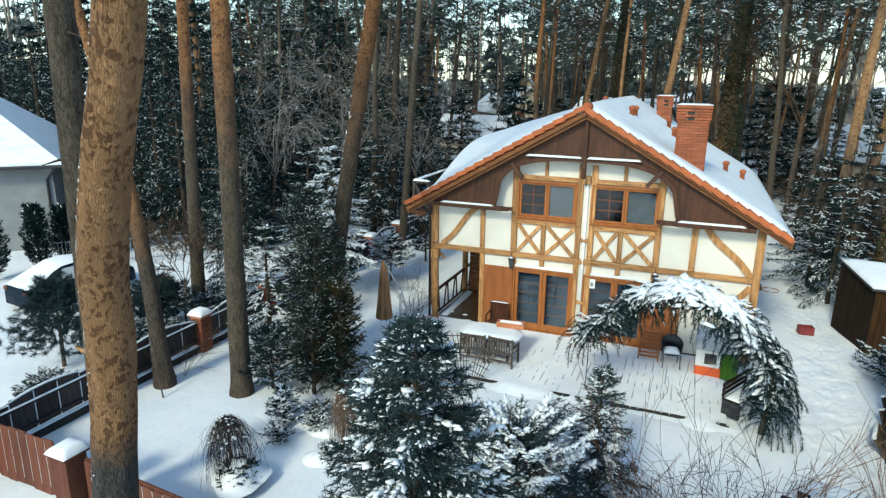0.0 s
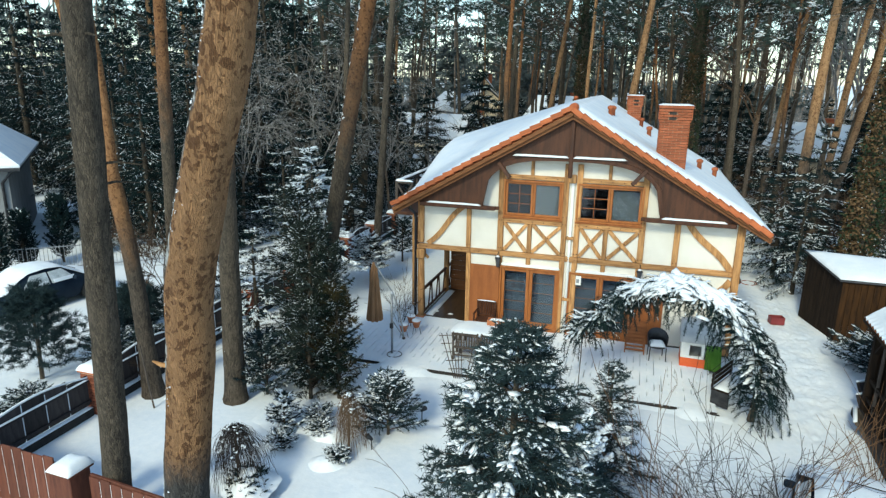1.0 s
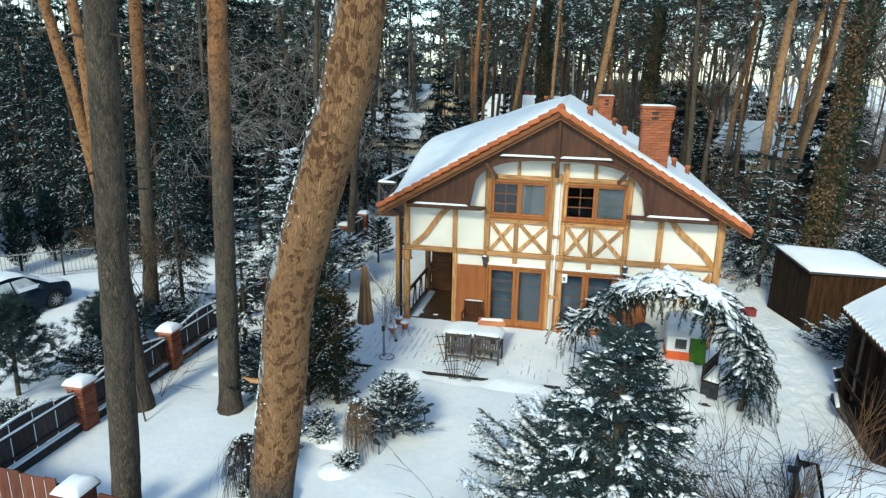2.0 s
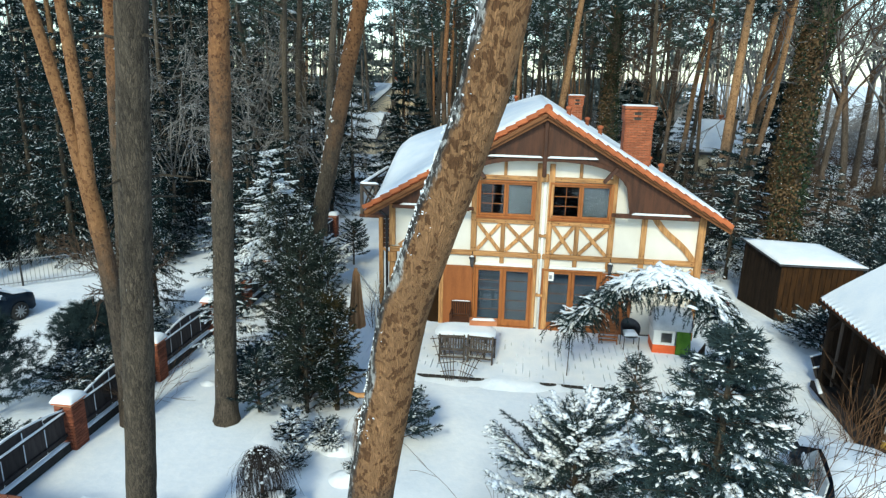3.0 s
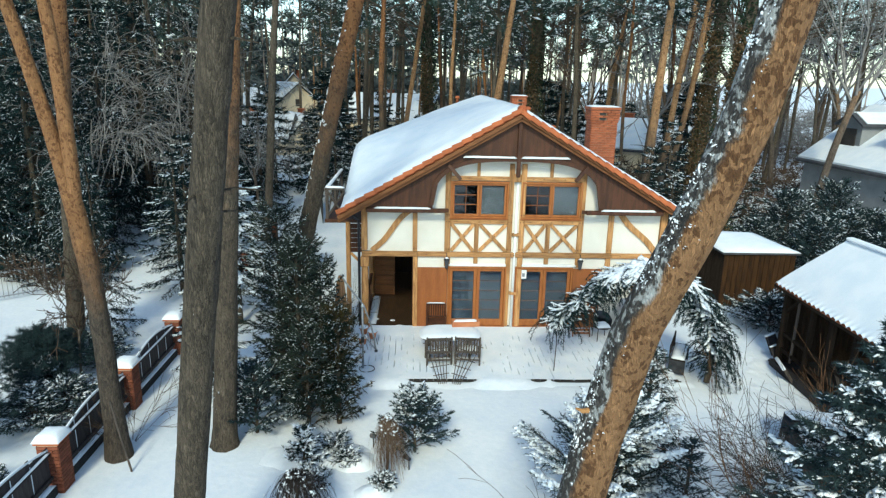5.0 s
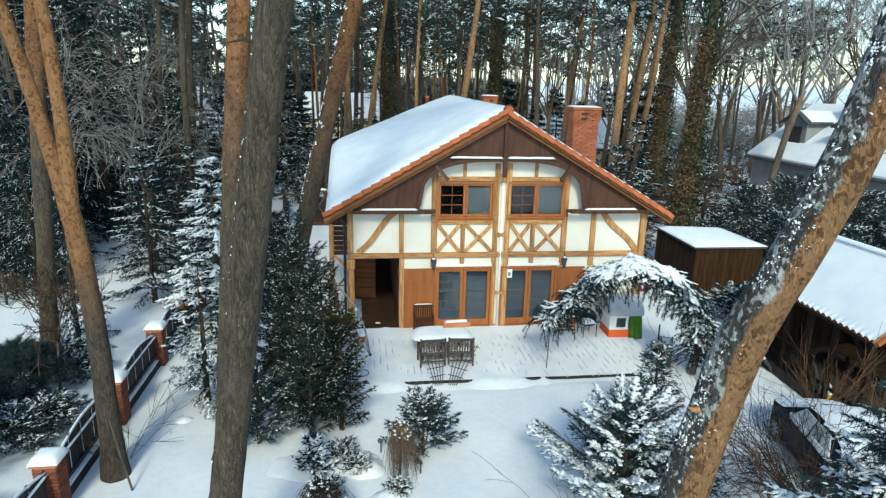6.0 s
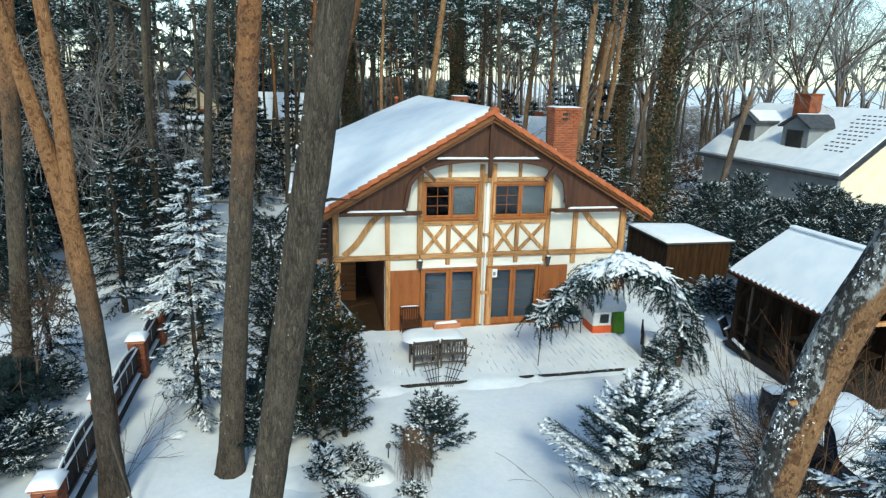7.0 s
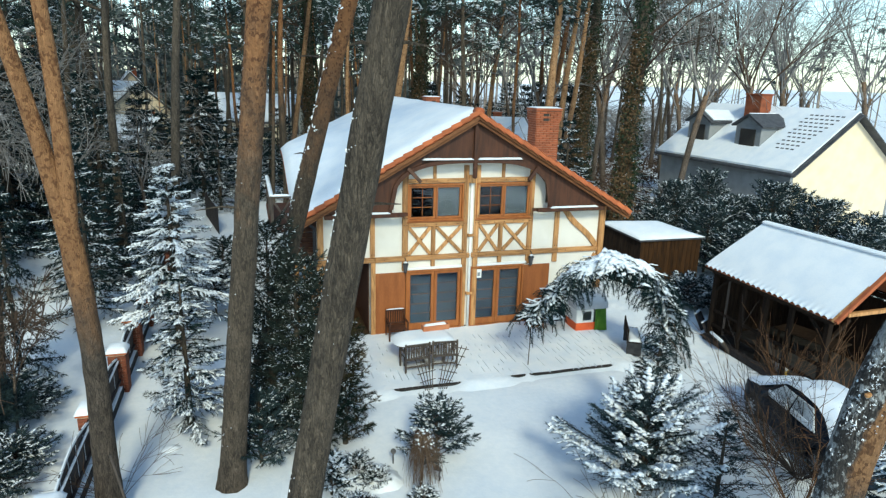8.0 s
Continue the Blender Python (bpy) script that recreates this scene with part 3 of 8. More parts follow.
roof = slope("roof", -1, -0.05, "tile", house, "orange clay tiled roof under thick snow", thick=0.07)
slope("roof", 1, -0.05, "tile", house, "orange clay tiled roof under thick snow", thick=0.07)
slope("snow", -1, 0.03, "snow", house, "smooth thick roof snow", y0=-0.56, thick=0.03, bulge=0.22)
slope("snow", 1, 0.03, "snow", house, "smooth roof snow", y0=-0.60, thick=0.03, bulge=0.12)
for s, ex in ((-1, EX0), (1, EX1)):
    p, q = Vector((0, -0.72, 7.30 - 0.16)), Vector((ex, -0.72, 4.06 - 0.16))
    # darker than the eave board: shade below the verge tiles put into the colour
    part("verge_board", bar(p + Vector((0, 0, 0.02)), q + Vector((0, 0, 0.02)), 0.12, 0.05, 0.008, up=(0, 1, 0)), M["fascia"], house)
    part("verge_board", bar(p + Vector((0, 0.12, -0.10)), q + Vector((0, 0.12, -0.10)), 0.09, 0.12, 0.01, up=(0, 1, 0)), M["fascia"], house)
    part("eave_board", bar((ex * 0.985, -0.7, 3.94), (ex * 0.985, 2.5 if s < 0 else 12.8, 3.94 if s > 0 else 4.35), 0.03, 0.16, up=(0, 0, 1)), M["board"], house)
    tb = box((0, 0, 0), (0.37, 0.22, 0.055), 0.02)
    bmesh.ops.translate(tb, vec=(0, -0.02, 0), verts=tb.verts)
    tm = bpy.data.meshes.new("verge_tile"); tb.to_mesh(tm); tb.free(); tm.materials.append(M["tile"])
    lb = box((0, -0.11, -0.05), (0.36, 0.03, 0.14), 0.01)
    lm = bpy.data.meshes.new("tile_lip"); lb.to_mesh(lm); lb.free(); lm.materials.append(M["tile"])
    n = 19
    ang = math.atan2(q.z - p.z, q.x - p.x)
    for k in range(n):
        u = (k + 0.5) / n
        c = p.lerp(q, u) + Vector((0, 0.02, 0.165))
        for nm, me in (("verge_tile", tm), ("tile_lip", lm)):
            o = part(nm, me, None, house)
            o.matrix_basis = Matrix.Translation(c) @ Matrix.Rotation(-ang, 4, "Y") @ Matrix.Rotation(radians(7.0), 4, "Y")
rc = bmesh.new()
tube([(0, -0.78, 7.33), (0, -0.4, 7.33)], 0.13, 10, rc)
part("ridge_tile", rc, M["tile"], house, "", True)

# windows of the upper storey
def window(x0, x1, z0, z1, cols, rows, door=False, name="window"):
    w = part(name, box(((x0 + x1) / 2, -0.035, z1 - 0.035), (x1 - x0, 0.10, 0.07), 0.008), M["frame"], house, "orange-brown wooden casement with dark panes")
    fr = bmesh.new()
    for xa, xb in ((x0, x0 + 0.06), (x1 - 0.06, x1)):
        box(((xa + xb) / 2, -0.035, (z0 + z1) / 2 - 0.035), (xb - xa, 0.10, z1 - z0 - 0.07), 0.008, bm=fr)
    box(((x0 + x1) / 2, -0.035, z0 + 0.03), (x1 - x0 - 0.12, 0.10, 0.06), 0.008, bm=fr)
    part("window_frame", fr, M["frame"], w)
    mid = (x0 + x1) / 2
    for k, (a, b) in enumerate(((x0 + 0.06, mid), (mid, x1 - 0.06))):
        sf = bmesh.new()
        t = 0.10 if door else 0.07
        for c, s in (((a + t / 2 + 0.004, 0.0, (z0 + z1) / 2), (t, 0.07, z1 - z0 - 0.13)), ((b - t / 2 - 0.004, 0.0, (z0 + z1) / 2), (t, 0.07, z1 - z0 - 0.13)),
                     (((a + b) / 2, 0.0, z1 - 0.07 - t / 2), (b - a - 2 * t, 0.07, t)), (((a + b) / 2, 0.0, z0 + 0.06 + t * (1.1 if door else 0.5)), (b - a - 2 * t, 0.07, t * (2.2 if door else 1)))):
            box(c, s, 0.008, bm=sf)
        part("sash", sf, M["frame"], w)
        ga, gb2, g0, g1 = a + t, b - t, z0 + 0.06 + t * (2.2 if door else 1), z1 - 0.07 - t
        pane = part("pane", box(((ga + gb2) / 2, 0.005, (g0 + g1) / 2), (gb2 - ga + 0.02, 0.008, g1 - g0 + 0.02), 0), M["glass"], w)
        pane.visible_shadow = False
        screened = (not door) and k == 1
        if screened:
            part("screen", box(((ga + gb2) / 2, 0.05, (g0 + g1) / 2), (gb2 - ga, 0.006, g1 - g0), 0), M["screen"], w, "grey insect screen")
        else:
            for i in range(1, cols):
                x = ga + (gb2 - ga) * i / cols
                part("muntin", box((x, -0.006, (g0 + g1) / 2), (0.016, 0.03, g1 - g0), 0.004), M["frame"], w)
            for j in range(1, rows):
                z = g0 + (g1 - g0) * j / rows
                part("muntin", box(((ga + gb2) / 2, -0.004, z), (gb2 - ga, 0.03, 0.012 if door else 0.016), 0.003), M["fascia" if door else "frame"], w)
    if door:
        # sheet added behind the panes, coloured like the sky reflected in them
        part("curtain", box(((x0 + x1) / 2, 0.34, (z0 + z1) / 2), (x1 - x0 + 0.2, 0.012, z1 - z0), 0), M["curtain"], w, "grey-blue sheet behind the door glass in place of a sky reflection")
        part("threshold", box(((x0 + x1) / 2, -0.06, 0.035), (x1 - x0, 0.16, 0.03), 0.005), M["greywood"], w)
    else:
        part("window_sill", box((mid, -0.07, z0 - 0.015), (x1 - x0 + 0.04, 0.12, 0.03), 0.006), M["board"], w)
    return w


for a, b in WIN:
    window(a, b, *WZ, 2, 3)
for a, b in DOORS:
    window(a, b, 0.05, 2.2, 1, 5, True, "terrace_door")
part("notice", box((0.42, -0.07, 1.95), (0.20, 0.012, 0.30), 0.002), M["white"], house, "white notice sheet on the glass")
part("notice_mark", box((0.42, -0.079, 1.93), (0.09, 0.004, 0.13), 0.002), M["metal"], house)
# boarded shutters beside the doors
for x0, x1 in ((-3.11, -2.12), (2.08, 3.05)):
    part("shutter", box(((x0 + x1) / 2, -0.04, 1.09), (x1 - x0, 0.06, 2.12), 0.01), M["board"], house, "orange-brown board shutter")
# white downpipe and its joints
part("downpipe", tube([(0.08, -0.05, 0.08), (0.08, -0.05, 5.1)], 0.05, 10), M["white"], house, "white downpipe", True)
part("pipe_head", box((0.06, -0.07, 5.17), (0.22, 0.14, 0.26), 0.02), M["timber"], house)
for z in (1.28, 3.3):
    part("pipe_clip", box((0.08, -0.06, z), (0.22, 0.13, 0.09), 0.01), M["timber"], house)

# veranda at the corner
part("veranda_floor", box((-4.0, 3.0, -0.01), (1.75, 6.6, 0.06), 0.005), M["wetwood"], house, "dark wet veranda boards")
cp = bmesh.new()
tube([(-4.84, -0.06, z) for z in (0.0, 0.12, 0.14, 0.22, 0.3, 1.3, 2.1, 2.16, 2.2)], [0.13, 0.13, 0.10, 0.10, 0.115, 0.125, 0.11, 0.10, 0.10], 14, cp)
part("corner_column", cp, M["timber"], house, "turned wooden column", True)
part("column_head", box((-4.84, -0.06, 2.35), (0.27, 0.27, 0.34), 0.03), M["timber"], house)
part("column_base", box((-4.84, -0.06, 0.06), (0.3, 0.3, 0.12), 0.02), M["terracotta"], house)
for y in (3.0, 6.0):
    part("corner_column", tube([(-4.84, y, 0.0), (-4.84, y, 2.6)], 0.11, 12), M["timber"], house, "", True)
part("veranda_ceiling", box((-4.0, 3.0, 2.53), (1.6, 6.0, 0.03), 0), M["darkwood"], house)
# dark back wall and added dark cladding: the veranda's shade as colour
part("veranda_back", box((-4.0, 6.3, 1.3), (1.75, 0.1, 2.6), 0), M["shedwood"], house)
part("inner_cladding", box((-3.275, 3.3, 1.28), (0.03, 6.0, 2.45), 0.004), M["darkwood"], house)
part("hand_rail", bar((-4.84, 0.1, 0.98), (-4.84, 6.0, 0.98), 0.10, 0.07, up=(0, 0, 1)), M["darkwood"], house)
part("foot_rail", bar((-4.84, 0.1, 0.14), (-4.84, 6.0, 0.14), 0.08, 0.06, up=(0, 0, 1)), M["darkwood"], house)
for k in range(13):
    y = 0.35 + k * 0.44
    part("baluster", bar((-4.84, y, 0.16), (-4.84, y + (0.22 if k % 2 else -0.1), 0.95), 0.09, 0.03, up=(1, 0, 0)), M["darkwood"], house)
for k in range(11):      # boarded screen inside the veranda
    part("wall_board", box((-4.36, 3.3 - 0.006 * (k % 2), 0.12 + 0.2 * k), (0.78, 0.03, 0.19), 0.006), M["fascia"], house)
part("snow", snow_slab(-4.78, -4.50, 0.25, 3.1, 0.02, 0.06, 14, 6, 0.05), M["snow"], house, "snow blown in along the veranda rail", True)
for k in range(8):       # brown boarding on the side of the upper storey
    part("wall_board", box((-4.937, 3.2, 2.72 + 0.18 * k), (0.03, 5.8, 0.168), 0.006), M["darkwood"], house)
for k in range(6):       # boarded end under the balcony
    part("wall_board", box((-5.19, 1.15, 2.40 + 0.17 * k), (0.46, 0.03, 0.158), 0.006), M["darkwood"], house)
part("brace", bar((-5.42, 1.12, 2.30), (-4.97, 1.12, 1.85), 0.09, 0.06, up=(0, 1, 0)), M["timber"], house)
# dark gutter pipe at the corner
part("gutter_pipe", tube([(-5.2, -0.35, 3.95), (-5.02, -0.2, 3.75), (-5.02, -0.12, 3.5), (-5.02, -0.12, 0.0)], 0.045, 8), M["iron"], house, "", True)
# balcony on the side of the house
part("balcony_floor", box((-5.6, 3.4, 3.42), (1.35, 4.6, 0.12), 0.01), M["darkwood"], house)
part("balcony_support", box((-5.5, 1.15, 1.7), (0.15, 0.15, 3.4), 0.012), M["timber"], house)
for y in (1.2, 3.4, 5.6):
    part("balcony_post", box((-6.2, y, 4.0), (0.10, 0.10, 1.1), 0.01), M["greywood"], house)
for (y0, y1) in ((1.2, 3.4), (3.4, 5.6)):
    for z0, z1 in ((3.55, 4.45), (4.45, 3.55)):
        part("balcony_slat", bar((-6.2, y0, z0), (-6.2, y1, z1), 0.06, 0.05, up=(1, 0, 0)), M["greywood"], house)
    part("balcony_rail", bar((-6.2, y0, 4.5), (-6.2, y1, 4.5), 0.10, 0.08, up=(1, 0, 0)), M["greywood"], house)
    part("snow", snow_slab(-6.27, -6.13, y0, y1, 4.54, 0.06, 4, y0, 0.03), M["snow"], house, "", True)
for z0, z1 in ((3.55, 4.45), (4.45, 3.55), (4.5, 4.5)):
    part("balcony_slat", bar((-6.2, 1.2, z0), (-5.6, 1.2, z1), 0.06, 0.05, up=(0, 1, 0)), M["greywood"], house)
part("snow", snow_slab(-6.2, -5.6, 1.14, 1.26, 4.55, 0.06, 6, 2, 0.03), M["snow"], house, "", True)


# chimneys of single bricks
def chimney(parent, x0, x1, y0, y1, z0, z1, courses=True):
    ch = part("chimney", box(((x0 + x1) / 2, (y0 + y1) / 2, (z0 + z1) / 2), (x1 - x0 - 0.02, y1 - y0 - 0.02, z1 - z0 - 0.1), 0), M["mortar"], parent, "red brick chimney with a snowy cap")
    bl, bh = 0.25, 0.066
    meshes = {}
    n = int((z1 - z0 - 0.28) / (bh + 0.011))
    for k in range(n):
        z = z1 - 0.14 - (k + 0.5) * (bh + 0.011)
        grow = 0.045 if 4 > k >= 0 else (0.02 if k == 4 else 0.0)
        for face in range(2):
            L = (x1 - x0 + 2 * grow) if face == 0 else (y1 - y0 + 2 * grow)
            cuts = [0.0]
            first = bl if k % 2 else bl / 2
            c = first
            while c < L - 0.06:
                cuts.append(c); c += bl
            cuts.append(L)
            for a, b in zip(cuts, cuts[1:]):
                key = (face, round(b - a, 3))
                if key not in meshes:
                    q = box((0, 0, 0), (b - a - 0.011, 0.05, bh), 0.004)
                    if face:
                        bmesh.ops.rotate(q, matrix=Matrix.Rotation(radians(90), 3, "Z"), verts=q.verts)
                    me = bpy.data.meshes.new("brick"); q.to_mesh(me); q.free(); me.materials.append(M["brick"])
                    meshes[key] = me
                mid = (a + b) / 2
                for far in ((False, True) if courses else (False,)):
                    if face == 0:
                        if far:
                            continue
                        if not (5 > k >= 1 and abs(x0 - grow + mid - (x0 + 0.33)) < 0.10):
                            o = part("brick", meshes[key], None, ch); o.location = (x0 - grow + mid, y0 - grow + 0.005, z)
                    else:
                        o = part("brick", meshes[key], None, ch); o.location = ((x1 + grow - 0.005) if far else (x0 - grow + 0.005), y0 - grow + mid, z)
    # block coloured near black for the shade inside the flue
    part("flue_opening", box((x0 + 0.33, y0 - 0.012, z1 - 0.34), (0.19, 0.03, 0.26), 0.005), M["dark"], ch)
    part("chimney_cap", box(((x0 + x1) / 2, (y0 + y1) / 2, z1 - 0.08), (x1 - x0 + 0.16, y1 - y0 + 0.16, 0.10), 0.015), M["brick"], ch)
    part("snow", snow_slab(x0 - 0.08, x1 + 0.08, y0 - 0.08, y1 + 0.08, z1 - 0.03, 0.03, 8, 2, 0.05), M["snow"], ch, "", True)
    return ch


chimney(house, 2.43, 3.24, 0.37, 1.02, 5.2, 7.46)
chimney(house, 1.28, 1.86, 10.0, 10.5, 6.2, 7.52, False)
for x, y in ((0.85, 3.4), (0.9, 4.1), (2.2, 5.2), (1.9, 7.6), (4.0, 4.5), (4.6, 5.2), (-1.2, 12.0)):
    vz = roof_z(x, y)
    vp = bmesh.new()
    tube([(x, y, vz - 0.1), (x, y, vz + 0.32), (x, y, vz + 0.34), (x, y, vz + 0.42), (x, y, vz + 0.46)], [0.085, 0.08, 0.115, 0.115, 0.04], 10, vp)
    part("vent_pipe", vp, M["tile"], house, "terracotta roof vent", True)

# ---- terrace ----
deck = thing("terrace_deck", label="timber terrace deck half hidden under snow", category="deck")
DX0, DX1, DY0, DY1 = -7.0, 4.45, -3.9, -0.02
pb = box((0, 0, 0), (0.165, DY1 - DY0, 0.04), 0.006)
pm = bpy.data.meshes.new("plank"); pb.to_mesh(pm); pb.free(); pm.materials.append(M["fencewood"])
nb = int((DX1 - DX0) / 0.19)
for i in range(nb):
    x = DX0 + (i + 0.5) * 0.19
    o = part("plank", pm, None, deck)
    o.location = (x, (DY0 + DY1) / 2, -0.02)
part("deck_edge", box(((DX0 + DX1) / 2, DY0 + 0.01, -0.07), (DX1 - DX0, 0.04, 0.12), 0.005), M["rubber"], deck, "black edge board")
# snow on the boards, broken along the joints
ny = 62
dy = (DY1 - DY0) / ny
mask = [[False] * ny for _ in range(nb)]
for i in range(nb):
    for j in range(ny):
        x, y = DX0 + (i + 1) * 0.19, DY0 + j * dy
        open_ = noise.noise((x * 0.9 + 3, y * 0.55, 2.2)) + 0.85 * noise.noise((x * 5.3, y * 3.4, 9)) > (0.10 if x < 0.2 else -0.25)
        open_ = open_ and noise.noise((i * 7.3, y * 2.6, 5.0)) > -0.02
        if y > -0.75 or y < -3.4 and x < -0.4:
            open_ = False
        mask[i][j] = open_
nvx = nb * 4
sv = []
for i in range(nvx + 1):
    for j in range(ny + 1):
        x, y = DX0 + i * 0.19 / 4, DY0 + j * dy
        h = 0.045 + 0.02 * noise.noise((x * 1.1, y * 1.1, 4)) + (0.05 * max(0, (y + 0.8)) if y > -0.8 else 0)
        g = i // 4 - 1
        if i % 4 == 0 and 0 <= g < nb and (mask[g][min(j, ny - 1)]):
            h = -0.026
        sv.append((x, y, h))
sf = []
for i in range(nvx):
    for j in range(ny):
        a = i * (ny + 1) + j
        sf.append((a, a + ny + 1, a + ny + 2, a + 1))
# narrow the joints: columns next to a joint move close to it
for i in range(nvx + 1):
    if i % 4 in (1, 3):
        for j in range(ny + 1):
            k = i * (ny + 1) + j
            x, y, z = sv[k]
            sv[k] = (x + (-0.032 if i % 4 == 1 else 0.032), y, z)
tagged(new("terrace_snow", mesh_of("terrace_snow", sv, sf, M["snow"], False)), "thin snow on the terrace with open board joints", "snow", kind="stuff")


# snow banked against the terrace edge and blown over parts of it
def drift():
    nx, ny = 190, 12
    V, F = [], []
    for i in range(nx + 1):
        x = DX0 - 0.3 + (DX1 - DX0 + 0.6) * i / nx
        over = 0.0
        for x0, x1 in ((-7.2, -5.6), (-4.9, -3.2), (-1.5, 0.2), (0.5, 0.8), (3.4, 4.2)):
            over = max(over, min(1.0, max(0.0, min(x - x0, x1 - x) / 0.45 + 0.3)))
        over = over * over * (3 - 2 * over)
        wide = 0.75 + 0.25 * noise.noise((x * 0.7, 3.0, 1.0))
        for j in range(ny + 1):
            v = j / ny
            y = DY0 - wide + (wide - 0.015 + 0.30 * over) * v
            rise = math.sin(min(1.0, v * (1 + 0.3 * over)) * math.pi / 2) ** 2
            V.append((x, y, min(ground_height(x, y), -0.10) - 0.02 + (0.075 + 0.10 * over + 0.03 * noise.noise((x * 1.7, y * 1.2, 6.0))) * rise))
    for i in range(nx):
        for j in range(ny):
            k = i * (ny + 1) + j
            F.append((k, k + ny + 1, k + ny + 2, k + 1))
    tagged(new("snow_drift", mesh_of("snow_drift", V, F, M["ground"], True)), "soft snow banked against the terrace edge", "snow drift")


drift()


# ---- fence with brick piers along the side ----
PIER_X = -10.42
PIERS = [-15.2, -11.9, -8.55, -5.2, -1.95, 0.45, 2.9, 5.7, 8.6, 11.4]
fence = thing("garden_fence", (PIER_X, -8.55, -0.08), label="dark slat fence between red brick piers with snow caps", category="fence")
pier_bricks, slat_meshes = {}, {}


def pier(y, h=1.12, w=0.42):
    p = part("pier", box((0, 0, h / 2), (w - 0.03, w - 0.03, h), 0), M["mortar"], fence, "red brick pier with a thick snow cap")
    p.location = (0, y + 8.55, 0)
    for k in range(int(h / 0.077)):
        z = 0.04 + k * 0.077
        for face in range(4):
            cuts = [0, w / 2, w] if k % 2 else [0, w / 4, 3 * w / 4, w]
            for a, c in zip(cuts, cuts[1:]):
                key = round(c - a, 3)
                if key not in pier_bricks:
                    q = box((0, 0, 0), (key - 0.011, 0.04, 0.066), 0.004)
                    me = bpy.data.meshes.new("brick"); q.to_mesh(me); q.free(); me.materials.append(M["pierbrick"])
                    pier_bricks[key] = me
                o = part("brick", pier_bricks[key], None, p)
                o.matrix_basis = Matrix.Rotation(radians(90 * face), 4, "Z") @ Matrix.Translation(((a + c) / 2 - w / 2, -w / 2 + 0.012, z))
    part("cap", box((0, 0, h + 0.03), (w + 0.08, w + 0.08, 0.06), 0.01), M["tile"], p)
    part("snow_cap", snow_slab(-w / 2 - 0.06, w / 2 + 0.06, -w / 2 - 0.06, w / 2 + 0.06, h + 0.06, 0.15, 8, y, 0.07), M["snow"], p, "white snow cap", True)


for y in PIERS:
    pier(y)


def fence_panel(y0, y1):
    L = y1 - y0 - 0.44
    f = part("panel", box((0, 0.22 + L / 2, 0.11), (0.20, L, 0.22), 0.02), M["rubber"], fence)
    f.location = (0, y0 + 8.55, 0)
    part("snow", snow_slab(-0.09, 0.085, 0.22, 0.22 + L, 0.22, 0.05, 4, y0, 0.05), M["snow"], f, "", True)
    n = int(L / 0.50)
    for k in range(n):
        u = (k + 0.5) / n
        top = 1.00 + 0.22 * (math.sin(math.pi * u))
        key = (round(top, 2), round(L / n, 3))
        if key not in slat_meshes:
            q = box((0, 0, 0), (0.025, L / n - 0.020, key[0] - 0.28), 0.008)
            me = bpy.data.meshes.new("slat"); q.to_mesh(me); q.free(); me.materials.append(M["fencewood"])
            slat_meshes[key] = me
        o = part("slat", slat_meshes[key], None, f)
        o.location = (0.0, 0.22 + u * L, 0.28 + (key[0] - 0.28) / 2)
        if k:
            part("snow", box((0.008, 0.22 + k * L / n, (0.3 + top) / 2 - 0.02), (0.016, 0.020, top - 0.36), 0.004), M["snow"], f)
    for z in (0.40, 0.93):
        part("rail", box((0.035, 0.22 + L / 2, z), (0.045, L, 0.07), 0.006), M["fencewood"], f)
    part("snow", snow_slab(0.008, 0.068, 0.22, 0.22 + L, 0.965, 0.035, 3, y0 + 1, 0.02), M["snow"], f, "", True)
    tv = bmesh.new()
    prev = None
    for k in range(21):
        u = k / 20
        z = 1.00 + 0.22 * math.sin(math.pi * u) - 0.01
        rg = [tv.verts.new((xx, 0.22 + u * L, z + zz)) for xx, zz in ((-0.025, 0), (0.025, 0), (0.015, 0.04), (-0.015, 0.04))]
        if prev:
            for i in range(4):
                tv.faces.new((prev[i], rg[i], rg[(i + 1) % 4], prev[(i + 1) % 4]))
        prev = rg
    bmesh.ops.recalc_face_normals(tv, faces=tv.faces)
    part("snow", tv, M["snow"], f, "", True)


for a, b in zip(PIERS, PIERS[1:]):
    fence_panel(a, b)


def plank_fence(p, q, h=1.45, n=26):
    p, q = Vector(p), Vector(q)
    rz = math.degrees(math.atan2(q.y - p.y, q.x - p.x))
    f = thing("plank_fence", (p.x, p.y, -0.05), rz, label="reddish brown upright plank fence", category="fence")
    L = (q - p).length
    me = None
    for k in range(n):
        if me is None:
            b = box((0, 0, h / 2), (L / n - 0.012, 0.03, h), 0.006); me = bpy.data.meshes.new("plank"); b.to_mesh(me); b.free(); me.materials.append(M["redwood"])
        o = part("plank", me, None, f); o.location = ((k + 0.5) * L / n, 0, 0.02 * math.sin(k * 1.7))
    for k in range(1, n):
        part("snow", box((k * L / n, 0.0, h * 0.55), (0.012, 0.022, h * 0.84), 0.004), M["snow"], f, "snow caught in the joint")
    for z in (0.4, 1.1):
        part("rail", box((L / 2, 0.04, z), (L, 0.05, 0.08), 0.006), M["redwood"], f)
    part("snow", snow_slab(0, L, 0.02, 0.12, 0.0, 0.12, 12, 3, 0.06), M["snow"], f, "", True)


plank_fence((-10.3, -11.85, 0), (-7.9, -11.95, 0), 1.25, 9)
plank_fence((-7.05, -12.0, 0), (-3.9, -12.3, 0), 1.1, 12)


